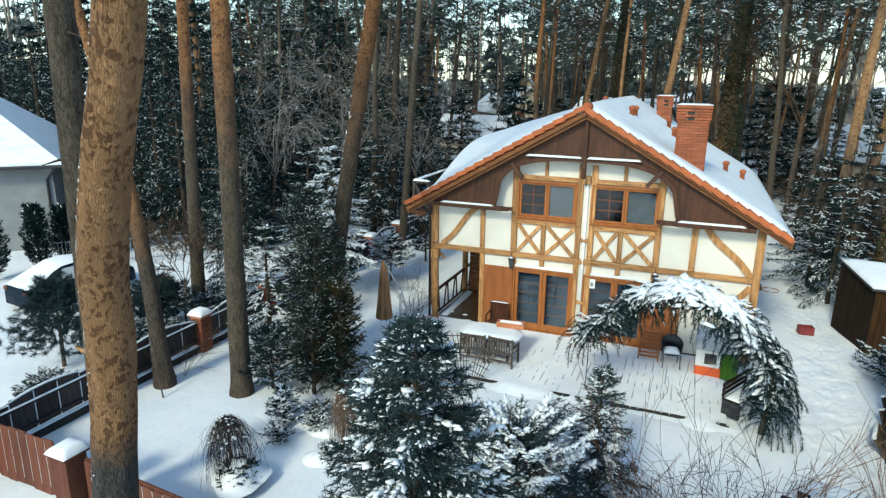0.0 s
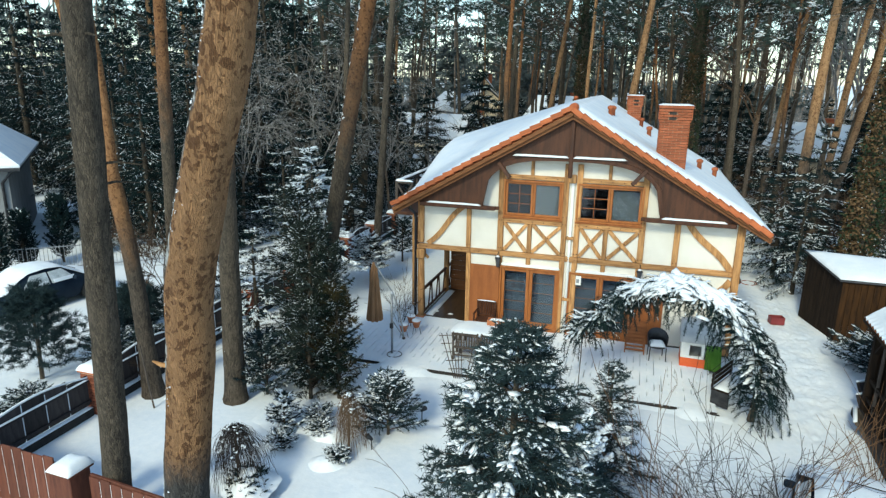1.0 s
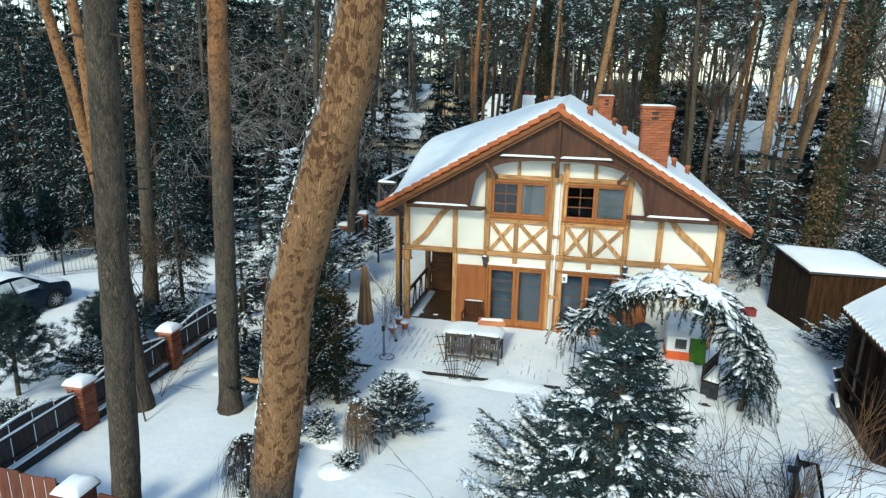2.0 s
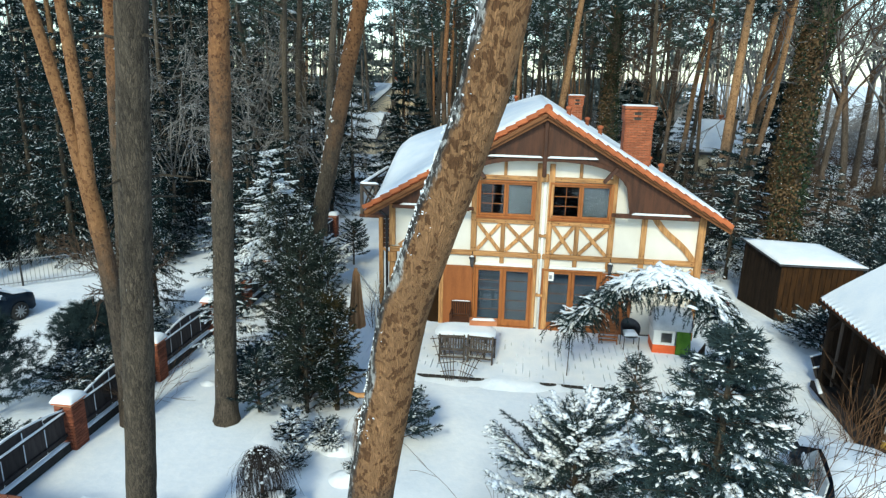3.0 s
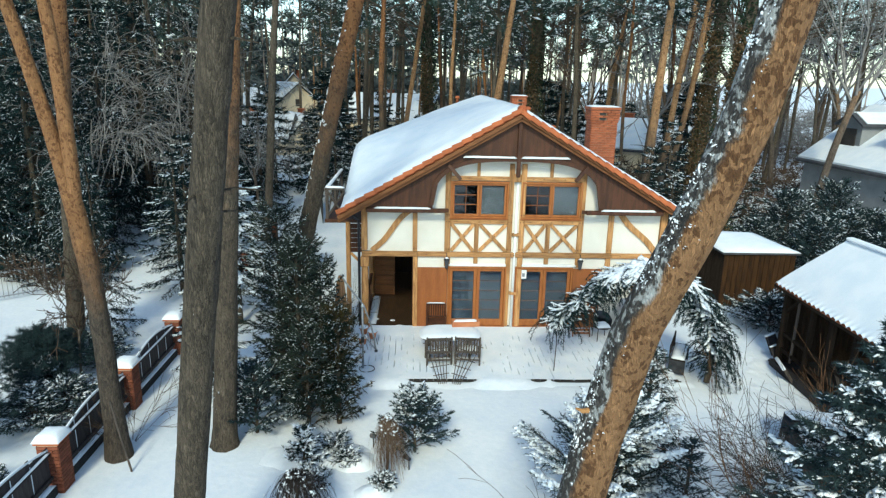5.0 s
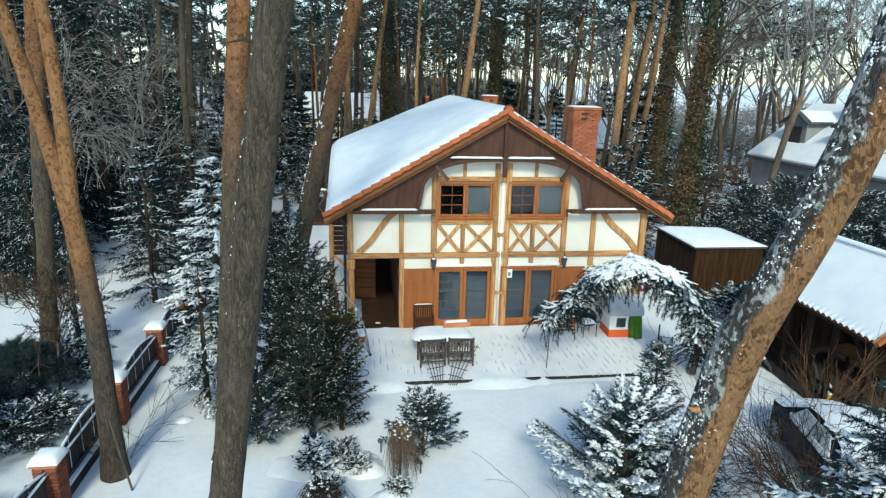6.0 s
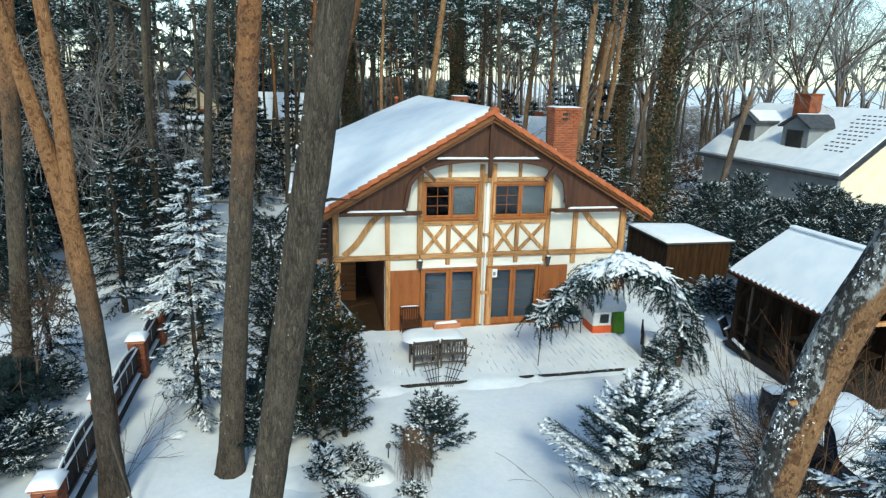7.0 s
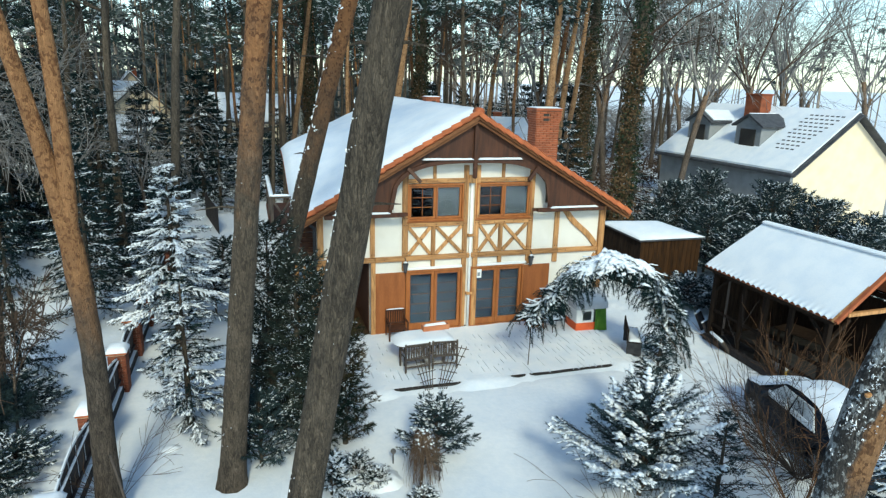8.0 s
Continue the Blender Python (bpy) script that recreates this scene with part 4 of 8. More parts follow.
gp = thing("gate_pier", (-7.46, -12.0, -0.05), -3, label="brown fence corner pier with a thick snow cap", category="fence pier")
part("core", box((0, 0, 0.58), (0.44, 0.44, 1.16), 0.015), M["redwood"], gp)
part("cap", box((0, 0, 1.18), (0.54, 0.54, 0.06), 0.01), M["redwood"], gp)
part("snow_cap", snow_slab(-0.28, 0.28, -0.28, 0.28, 1.21, 0.15, 9, 4, 0.07), M["snow"], gp, "white snow cap", True)


# ---- shed and gazebo ----
def shed():
    s = thing("garden_shed", (9.2, 3.4, -0.06), label="brown wooden garden shed with a flat snowy roof", category="shed")
    # footprint runs along two skewed sides
    a, b, c = Vector((8.55, 2.6)), Vector((10.75, 1.7)), Vector((8.0, 4.9))
    o2 = Vector((9.2, 3.4))
    d = b + c - a
    cor = [v - o2 for v in (a, b, d, c)]
    hs = [2.05, 2.30, 2.45, 2.35]
    for k in range(4):
        p, q = cor[k], cor[(k + 1) % 4]
        n = max(3, int((q - p).length / 0.16))
        ang = math.atan2(q.y - p.y, q.x - p.x)
        for i in range(n):
            u = (i + 0.5) / n
            h = hs[k] + (hs[(k + 1) % 4] - hs[k]) * u
            m = p.lerp(q, u)
            # front boards take the sunlit copy of the wood, the rest the shaded one
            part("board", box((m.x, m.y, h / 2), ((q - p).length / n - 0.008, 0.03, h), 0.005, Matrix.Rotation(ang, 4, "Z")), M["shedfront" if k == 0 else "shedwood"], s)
    for off, mat, nm, gr in ((0.02, "slate", "roof", 0.16), (0.085, "snow", "snow", 0.15)):
        rb = bmesh.new()
        n = 8
        cen = sum(cor, Vector((0, 0))) / 4
        ex = [cen + (v - cen) * (1 + gr / (v - cen).length) for v in cor]
        top = []
        for i in range(n + 1):
            row = []
            for j in range(n + 1):
                u, v = i / n, j / n
                pt = ex[0] * (1 - u) * (1 - v) + ex[1] * u * (1 - v) + ex[2] * u * v + ex[3] * (1 - u) * v
                hh = hs[0] * (1 - u) * (1 - v) + hs[1] * u * (1 - v) + hs[2] * u * v + hs[3] * (1 - u) * v
                e = min(u, 1 - u, v, 1 - v)
                t = 0.05 if nm == "roof" else 0.02 + 0.10 * (1 - math.exp(-e * 14)) + 0.02 * noise.noise((u * 4, v * 4, 3))
                row.append((rb.verts.new((pt.x, pt.y, hh + off + t)), rb.verts.new((pt.x, pt.y, hh + off))))
            top.append(row)
        for i in range(n):
            for j in range(n):
                rb.faces.new((top[i][j][0], top[i + 1][j][0], top[i + 1][j + 1][0], top[i][j + 1][0]))
                rb.faces.new((top[i][j + 1][1], top[i + 1][j + 1][1], top[i + 1][j][1], top[i][j][1]))
        ed = [top[i][0] for i in range(n + 1)] + [top[n][j] for j in range(1, n + 1)] + [top[i][n] for i in range(n - 1, -1, -1)] + [top[0][j] for j in range(n - 1, 0, -1)]
        for x, y in zip(ed, ed[1:] + ed[:1]):
            rb.faces.new((x[0], x[1], y[1], y[0]))
        bmesh.ops.recalc_face_normals(rb, faces=rb.faces)
        part(nm, rb, M[mat], s, "", nm == "snow")


shed()


def gazebo():
    # long shelter: hipped at the far end, gabled at the near end
    c = [Vector((7.45, -7.6)), Vector((11.3, -7.5)), Vector((11.5, -2.0)), Vector((7.68, -2.3))]
    g = thing("garden_shelter", (9.6, -4.8, -0.06), label="open timber garden shelter with a snowy pan-tiled roof", category="shelter")
    o2 = Vector((9.6, -4.8))
    c = [v - o2 for v in c]
    r0, r1 = Vector((9.25, -2.95)) - o2, Vector((9.35, -7.55)) - o2
    ZE, ZR = 2.50, 4.02

    def face(a, b, p, q, nm, mat, off, wave):
        fb = bmesh.new()
        n, m = 96, 12
        gr = []
        for i in range(n + 1):
            row = []
            u = i / n
            e, t = a.lerp(b, u), p.lerp(q, u)
            for j in range(m + 1):
                v = (j / m) ** 2
                pt = e.lerp(t, v)
                z = ZE + (ZR - ZE) * v + off
                if wave:
                    z += wave * max(0.0, 1 - v * 14) * abs(math.sin(u * n / 4 * math.pi * (1 if nm == "snow" else 1)))
                    z += 0.05 * (1 - math.exp(-min(v, 0.6) * 12)) + 0.02 * noise.noise((pt.x, pt.y, 4))
                row.append(fb.verts.new((pt.x, pt.y, z)))
            gr.append(row)
        for i in range(n):
            for j in range(m):
                fb.faces.new((gr[i][j], gr[i + 1][j], gr[i + 1][j + 1], gr[i][j + 1]))
        return part(nm, fb, M[mat], g, "", True)
    part("gable_truss", bar((c[0].x, c[0].y + 0.05, ZE - 0.02), (r1.x, r1.y + 0.05, ZR - 0.06), 0.14, 0.08, up=(0, 1, 0)), M["timber"], g)
    part("gable_truss", bar((c[1].x, c[1].y + 0.05, ZE - 0.02), (r1.x, r1.y + 0.05, ZR - 0.06), 0.14, 0.08, up=(0, 1, 0)), M["timber"], g)
    part("tie_beam", bar((c[0].x * 0.8, c[0].y + 0.05, ZE + 0.15), (c[1].x * 0.8, c[1].y + 0.05, ZE + 0.15), 0.12, 0.10, up=(0, 0, 1)), M["timber"], g)
    for p in (c[0], c[1]):
        part("verge", bar((p.x, p.y - 0.02, ZE), (r1.x, r1.y - 0.02, ZR), 0.10, 0.12, up=(0, 1, 0)), M["tile"], g)
    sides = ((c[1], c[2], r1, r0), (c[2], c[3], r0, r0), (c[3], c[0], r0, r1))
    for a, b, p, q in sides:
        face(a, b, p, q, "roof", "tile", -0.05, 0)
        face(a, b, p, q, "snow", "snow", 0.0, 0.07)
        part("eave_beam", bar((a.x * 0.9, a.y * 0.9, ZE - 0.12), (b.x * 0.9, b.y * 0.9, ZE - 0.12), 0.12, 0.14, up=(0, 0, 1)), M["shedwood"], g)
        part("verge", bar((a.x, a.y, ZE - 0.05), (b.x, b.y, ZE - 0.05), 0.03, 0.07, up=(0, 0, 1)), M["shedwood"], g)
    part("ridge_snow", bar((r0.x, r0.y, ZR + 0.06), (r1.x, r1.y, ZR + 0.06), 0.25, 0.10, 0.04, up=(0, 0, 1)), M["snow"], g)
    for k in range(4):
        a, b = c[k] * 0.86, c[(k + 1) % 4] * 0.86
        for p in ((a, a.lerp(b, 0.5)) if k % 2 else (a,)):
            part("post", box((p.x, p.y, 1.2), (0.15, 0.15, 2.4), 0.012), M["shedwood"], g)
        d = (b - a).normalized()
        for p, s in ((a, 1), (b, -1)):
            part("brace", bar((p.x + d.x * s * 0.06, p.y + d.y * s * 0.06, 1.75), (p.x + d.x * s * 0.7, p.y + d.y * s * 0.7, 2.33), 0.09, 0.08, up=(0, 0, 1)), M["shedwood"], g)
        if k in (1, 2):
            # near-black boards added across the back sides to darken the inside
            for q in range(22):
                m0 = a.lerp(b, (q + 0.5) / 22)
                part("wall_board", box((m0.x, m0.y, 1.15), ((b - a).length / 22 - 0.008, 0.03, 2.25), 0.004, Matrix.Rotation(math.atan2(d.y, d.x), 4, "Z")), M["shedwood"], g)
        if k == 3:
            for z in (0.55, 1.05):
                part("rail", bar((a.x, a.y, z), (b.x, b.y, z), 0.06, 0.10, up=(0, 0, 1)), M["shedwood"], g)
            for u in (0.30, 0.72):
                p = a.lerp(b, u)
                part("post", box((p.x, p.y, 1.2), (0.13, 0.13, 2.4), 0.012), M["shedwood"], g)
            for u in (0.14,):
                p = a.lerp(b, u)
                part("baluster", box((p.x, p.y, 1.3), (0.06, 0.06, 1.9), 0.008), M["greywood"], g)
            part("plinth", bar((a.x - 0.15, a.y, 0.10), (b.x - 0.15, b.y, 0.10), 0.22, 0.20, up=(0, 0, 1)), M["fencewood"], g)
    # floor near black: shade under the roof put into its colour
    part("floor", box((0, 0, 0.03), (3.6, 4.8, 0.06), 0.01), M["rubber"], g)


gazebo()
tg = thing("covered_table", (9.9, -4.9, 0.0), 12, label="wooden table under the shelter", category="table")
part("tabletop", box((0, 0, 0.74), (0.9, 2.0, 0.05), 0.01), M["shedwood"], tg)
for x in (-0.35, 0.35):
    for y in (-0.85, 0.85):
        part("leg", box((x, y, 0.36), (0.08, 0.08, 0.72), 0.01), M["shedwood"], tg)


def lean_board(loc, rz, tilt, w, h, mat, label, snow=True):
    """A board or folded lounger leaning on its edge, snow along its top."""
    t = thing("stored_board", loc, rz, label=label, category="board", group="boards stored at the shelter")
    m = Matrix.Rotation(radians(tilt), 4, "X")
    part("panel", box(m @ Vector((0, 0, h / 2)), (w, 0.05, h), 0.01, m), M[mat], t)
    for x in (-w / 2 + 0.04, w / 2 - 0.04):
        part("batten", box(m @ Vector((x, -0.04, h / 2)), (0.06, 0.03, h), 0.006, m), M[mat], t)
    if snow:
        part("snow", box(m @ Vector((0, 0, h + 0.02)), (w * 0.96, 0.10, 0.06), 0.025, m), M["snow"], t, "", True)


lean_board((8.35, -1.9, -0.05), 35, -28, 0.55, 0.6, "fencewood", "dark folded lounger leaning with snow on it")
lean_board((8.15, -2.5, -0.05), 30, -30, 0.5, 0.5, "fencewood", "dark folded lounger leaning with snow on it")
lean_board((7.78, -3.6, -0.05), 75, -35, 0.9, 0.5, "greywood", "grey weathered board propped beside the shelter")
lean_board((8.55, -4.7, -0.03), 70, -20, 0.6, 1.0, "greywood", "grey panel stored inside the shelter", False)
bk = thing("bucket", (8.05, -5.75, -0.06), label="yellow bucket with snow beside the shelter", category="bucket")
part("body", tube([(0, 0, 0), (0, 0, 0.26)], [0.11, 0.15], 14), M["yellow"], bk, "", True)
part("snow", tube([(0, 0, 0.24), (0, 0, 0.30), (0, 0, 0.33)], [0.145, 0.12, 0.03], 14), M["snow"], bk, "", True)
sk = thing("sack", (8.2, -5.5, -0.06), 30, label="pale sack slumped beside the shelter", category="sack")
part("bag", box((0, 0, 0.22), (0.36, 0.26, 0.46), 0.10), M["tarp"], sk, "", True)


# ---- neighbouring houses ----
def gable_house(name, loc, rz, w, l, ze, zr, wallmat, label, over=0.4, snow=0.12, chim=None):
    """Ridge along local y; w across, l long; local origin at the middle."""
    h = thing(name, loc, rz, label=label, category="house")
    for x in (-w / 2 + 0.12, w / 2 - 0.12):
        part("wall", box((x, 0, ze / 2), (0.24, l, ze), 0), M[wallmat], h)
    for y in (-l / 2 + 0.12, l / 2 - 0.12):
        gb_ = bmesh.new()
        for yy in (y - 0.12, y + 0.12):
            gb_.verts.new((-w / 2 + 0.24, yy, 0)); gb_.verts.new((w / 2 - 0.24, yy, 0)); gb_.verts.new((w / 2 - 0.24, yy, ze + (zr - ze) * 0.48 / w)); gb_.verts.new((0, yy, zr - 0.05)); gb_.verts.new((-w / 2 + 0.24, yy, ze + (zr - ze) * 0.48 / w))
        gb_.verts.ensure_lookup_table()
        v = gb_.verts
        gb_.faces.new(v[0:5][::-1]); gb_.faces.new(v[5:10])
        for i in range(5):
            gb_.faces.new((v[i], v[(i + 1) % 5], v[5 + (i + 1) % 5], v[5 + i]))
        bmesh.ops.recalc_face_normals(gb_, faces=gb_.faces)
        # gables of a grey-walled house go cream, sunlight put into the colour
        part("gable", gb_, M["render_cream"] if wallmat == "render_grey" else M[wallmat], h)
    k = (zr - ze) / (w / 2)
    for s in (-1, 1):
        for nm, mat, off, th, inset in (("roof", "slate", 0.0, 0.14, 0.0), ("snow", "snow", 0.145, snow, 0.12)):
            x1 = s * (w / 2 + over - inset)
            y0, y1 = -l / 2 - over + inset, l / 2 + over - inset
            rb = bmesh.new()
            P = [(0, y0, zr + off), (x1, y0, zr - k * abs(x1) + off), (x1, y1, zr - k * abs(x1) + off), (0, y1, zr + off)]
            vs = [rb.verts.new(p) for p in P] + [rb.verts.new((p[0], p[1], p[2] + th)) for p in P]
            rb.faces.new(vs[0:4]); rb.faces.new(vs[4:8][::-1])
            for i in range(4):
                rb.faces.new((vs[i], vs[(i + 1) % 4], vs[4 + (i + 1) % 4], vs[4 + i]))
            bmesh.ops.recalc_face_normals(rb, faces=rb.faces)
            part(nm, rb, M[mat], h)
    if chim:
        cx, cy, cw, cz = chim
        part("chimney", box((cx, cy, cz - 0.8), (cw * 0.7, cw, 1.7), 0.02), M["brick"], h, "brick chimney")
        part("chimney_cap", box((cx, cy, cz + 0.09), (cw * 0.7 + 0.12, cw + 0.12, 0.1), 0.02), M["brick"], h)
    return h


def simple_window(h, c, s, axis):
    d = (0.06, s[0], s[1]) if axis == "x" else (s[0], 0.06, s[1])
    w = part("window", box(c, d, 0.01), M["slate"], h, "dark window")
    e = 0.02
    dd = (0.03, s[0] - 0.14, s[1] - 0.14) if axis == "x" else (s[0] - 0.14, 0.03, s[1] - 0.14)
    sg = -1 if (c[0] if axis == "x" else c[1]) < 0 else 1
    cc = (c[0] + sg * 0.025, c[1], c[2]) if axis == "x" else (c[0], c[1] + sg * 0.025, c[2])
    part("pane", box(cc, dd, 0), M["dark"], w)


h2 = gable_house("villa", (27.4, 16.0, -0.2), 3, 8.6, 11.5, 3.85, 7.1, "render_grey", "villa with sunlit gables coloured cream, shaded walls grey, dormers and a snowy roof", chim=(-0.9, 0.7, 1.35, 8.0))
for y in (-1.1, 3.4):
    zf = 7.1 - (7.1 - 3.85) / 4.3 * 3.1
    dm = part("dormer", box((-2.3, y, zf + 0.55), (1.9, 2.1, 1.7), 0.01), M["render_grey"], h2, "dormer with a dark window")
    gd = bmesh.new()
    for xx in (-3.24, -1.0):
        for yy, zz in ((y - 1.05, zf + 1.40), (y + 1.05, zf + 1.40), (y, zf + 2.0)):
            gd.verts.new((xx, yy, zz))
    gd.verts.ensure_lookup_table()
    q = gd.verts
    gd.faces.new((q[0], q[1], q[2])); gd.faces.new((q[3], q[5], q[4]))
    for k in range(3):
        gd.faces.new((q[k], q[(k + 1) % 3], q[3 + (k + 1) % 3], q[3 + k]))
    bmesh.ops.recalc_face_normals(gd, faces=gd.faces)
    part("dormer_gable", gd, M["render_grey"], dm)
    for s in (-1, 1):
        part("dormer_roof", box((-2.2, y + s * 0.66, zf + 1.72), (2.5, 1.50, 0.12), 0.01, Matrix.Rotation(radians(-30 * s), 4, "X")), M["slate"], dm)
        if y > 0 or s > 0:
            part("snow", box((-2.05, y + s * 0.68, zf + 1.84), (2.2, 1.25, 0.10), 0.03, Matrix.Rotation(radians(-30 * s), 4, "X")), M["snow"], dm)
    part("window", box((-3.27, y, zf + 0.55), (0.06, 1.25, 1.25), 0.01), M["dark"], dm, "dark dormer window")

# rows of tile edges showing through the thin snow by the verge
kv = 3.25 / 4.3
for r in range(10):
    x = -0.55 - r * 0.29
    for c in range(7 - r // 3):
        y = -5.45 + 0.10 * r + c * 0.36
        part("bare_tile", box((x, y, 7.1 - kv * abs(x) + 0.27), (0.10, 0.22, 0.02), 0.003, Matrix.Rotation(-math.atan(kv), 4, "Y")), M["slate"], h2)
for s in (-1, 1):
    part("verge_board", bar((0, -6.18, 7.12), (s * 4.68, -6.18, 7.12 - kv * 4.68), 0.06, 0.36, up=(0, 1, 0)), M["slate"], h2, "dark verge board")


def hip_house():
    h = thing("bungalow", (-25.0, 1.6, -0.1), 45, label="pale rendered bungalow with a ribbed snowy hipped roof", category="house")
    w, l, ze, zr = 13.0, 10.0, 3.95, 8.3
    for c, s in (((-w / 2, 0.12, ze / 2), (w, 0.24, ze)), ((-0.12, l / 2, ze / 2), (0.24, l - 0.5, ze)), ((-w + 0.12, l / 2, ze / 2), (0.24, l - 0.5, ze)), ((-w / 2, l - 0.12, ze / 2), (w, 0.24, ze))):
        part("wall", box(c, s, 0), M["render_grey"], h)
    e = 0.55
    for nm, mat, off, th in (("roof", "slate", 0.0, 0.12), ("snow", "snow", 0.125, 0.10)):
        rb = bmesh.new()
        P = [(e, -e, ze), (e, l + e, ze), (-w - e, l + e, ze), (-w - e, -e, ze), (-5.0, l / 2, zr), (-w + 5.0, l / 2, zr)]
        lo = [rb.verts.new((x, y, z + off)) for x, y, z in P]
        up = [rb.verts.new((x, y, z + off + th)) for x, y, z in P]
        for q, rev in ((lo, True), (up, False)):
            for f in ((0, 1, 4), (1, 2, 5, 4), (2, 3, 5), (3, 0, 4, 5)):
                vs = [q[k] for k in f]
                rb.faces.new(vs[::-1] if rev else vs)
        for k in range(4):
            rb.faces.new((lo[k], lo[(k + 1) % 4], up[(k + 1) % 4], up[k]))
        bmesh.ops.recalc_face_normals(rb, faces=rb.faces)
        part(nm, rb, M[mat], h)
    for i in range(1, 13):
        f = i / 13
        y, z = -e + (l / 2 + e) * f, ze + (zr - ze) * f + 0.235
        x1 = e + (-5.0 - e) * f
        part("roof_rib", bar((x1 - 0.1, y, z), (-w - e + (5.0 + e) * f + 0.1, y, z), 0.05, 0.035, up=(0, 0, 1)), M["snow"], h)
    part("gutter", bar((e, -e - 0.05, ze + 0.02), (-w - e, -e - 0.05, ze + 0.02), 0.09, 0.09, up=(0, 0, 1)), M["iron"], h)
    part("downpipe", tube([(e - 0.3, -e, ze), (-0.25, -0.08, ze - 0.6), (-0.25, -0.08, 0.1)], 0.06, 8), M["iron"], h, "", True)


hip_house()
FAR = [((-22.0, 80, 0.2), 12, 5.6, 7, 4.8, 8.0), ((-20.4, 50, 0), 82, 4.6, 8, 1.8, 4.0), ((-16.4, 52, 0), 30, 4.2, 6, 1.8, 3.9), ((-6, 64, 0.3), 70, 8, 11, 2.8, 5.6), ((17, 38, 0), 60, 7, 9, 2.6, 4.8), ((-24, 78, 0.4), 40, 9, 12, 3, 6.5)]
for k, (loc, rz, w, l, ze, zr) in enumerate(FAR):
    hf = gable_house("cottage", loc, rz, w, l, ze, zr, "render_cream", "distant cottage among pines with a snowy roof", chim=(0.8, 1.0, 0.8, zr + 0.5))
    for y in (-l / 4, l / 4):
        simple_window(hf, (-w / 2 - 0.02, y, 1.5), (1.1, 1.2), "x"); simple_window(hf, (w / 2 + 0.02, y, 1.5), (1.1, 1.2), "x")
    simple_window(hf, (0, -l / 2 - 0.02, 1.5), (1.2, 1.2), "y"); simple_window(hf, (0, -l / 2 - 0.02, ze + 0.9), (0.9, 1.0), "y")

# ---- trees ----
def tri_mesh(name, V, mat):
    n = len(V) // 3
    me = bpy.data.meshes.new(name)
    me.vertices.add(n * 3)
    me.vertices.foreach_set("co", np.asarray(V, dtype=np.float32).ravel())
    me.loops.add(n * 3)
    me.loops.foreach_set("vertex_index", np.arange(n * 3, dtype=np.int32))
    me.polygons.add(n)
    me.polygons.foreach_set("loop_start", np.arange(0, n * 3, 3, dtype=np.int32))
    me.materials.append(mat)
    me.update(calc_edges=True)
    return me


def unit(a):
    return a / np.maximum(np.linalg.norm(a, axis=-1, keepdims=True), 1e-9)


def needles(rs, P, D, L, per, ln, w, side=1.0):
    """Thin needle triangles along twigs that start at P, run along D for L."""
    n = len(P)
    t = rs.rand(n, per, 1)
    base = P[:, None] + D[:, None] * L[:, None, None] * t
    nd = unit(D[:, None] * 0.7 + side * rs.normal(size=(n, per, 3)) * np.array([1, 1, 0.75]))
    wv = unit(np.cross(nd, rs.normal(size=(n, per, 3)))) * w
    tip = base + nd * ln * (0.7 + 0.6 * rs.rand(n, per, 1))
    return np.stack([base - wv, base + wv, tip], axis=2).reshape(-1, 3)


def blobs(rs, C, A, S):
    """Lumps of snow: middles C, long directions A, half sizes S (along, across, up)."""
    n = len(C)
    up = np.array([0, 0, 1.0])
    B = unit(np.cross(up, A) + 1e-6)
    U = unit(np.cross(A, B))
    th = np.arange(5) * 2 * math.pi / 5 + 0.3
    V = [C - A * S[:, :1]]
    for s, r in ((-0.5, 0.88), (0.5, 0.88)):
        for a in th:
            j = 0.75 + 0.5 * rs.rand(n, 1)
            z = math.sin(a)
            V.append(C + A * S[:, :1] * s + (B * math.cos(a) * S[:, 1:2] + U * (z if z > 0 else z * 0.45) * S[:, 2:3]) * r * j)
    V.append(C + A * S[:, :1])
    V = np.stack(V, axis=1)
    F = []
    for k in range(5):
        q = (k + 1) % 5
        F += [(0, 1 + q, 1 + k), (1 + k, 1 + q, 6 + q), (1 + k, 6 + q, 6 + k), (11, 6 + k, 6 + q)]
    F = np.array(F)
    faces = (F[None] + (np.arange(n) * 12)[:, None, None]).reshape(-1, 3)
    return V.reshape(-1, 3), faces


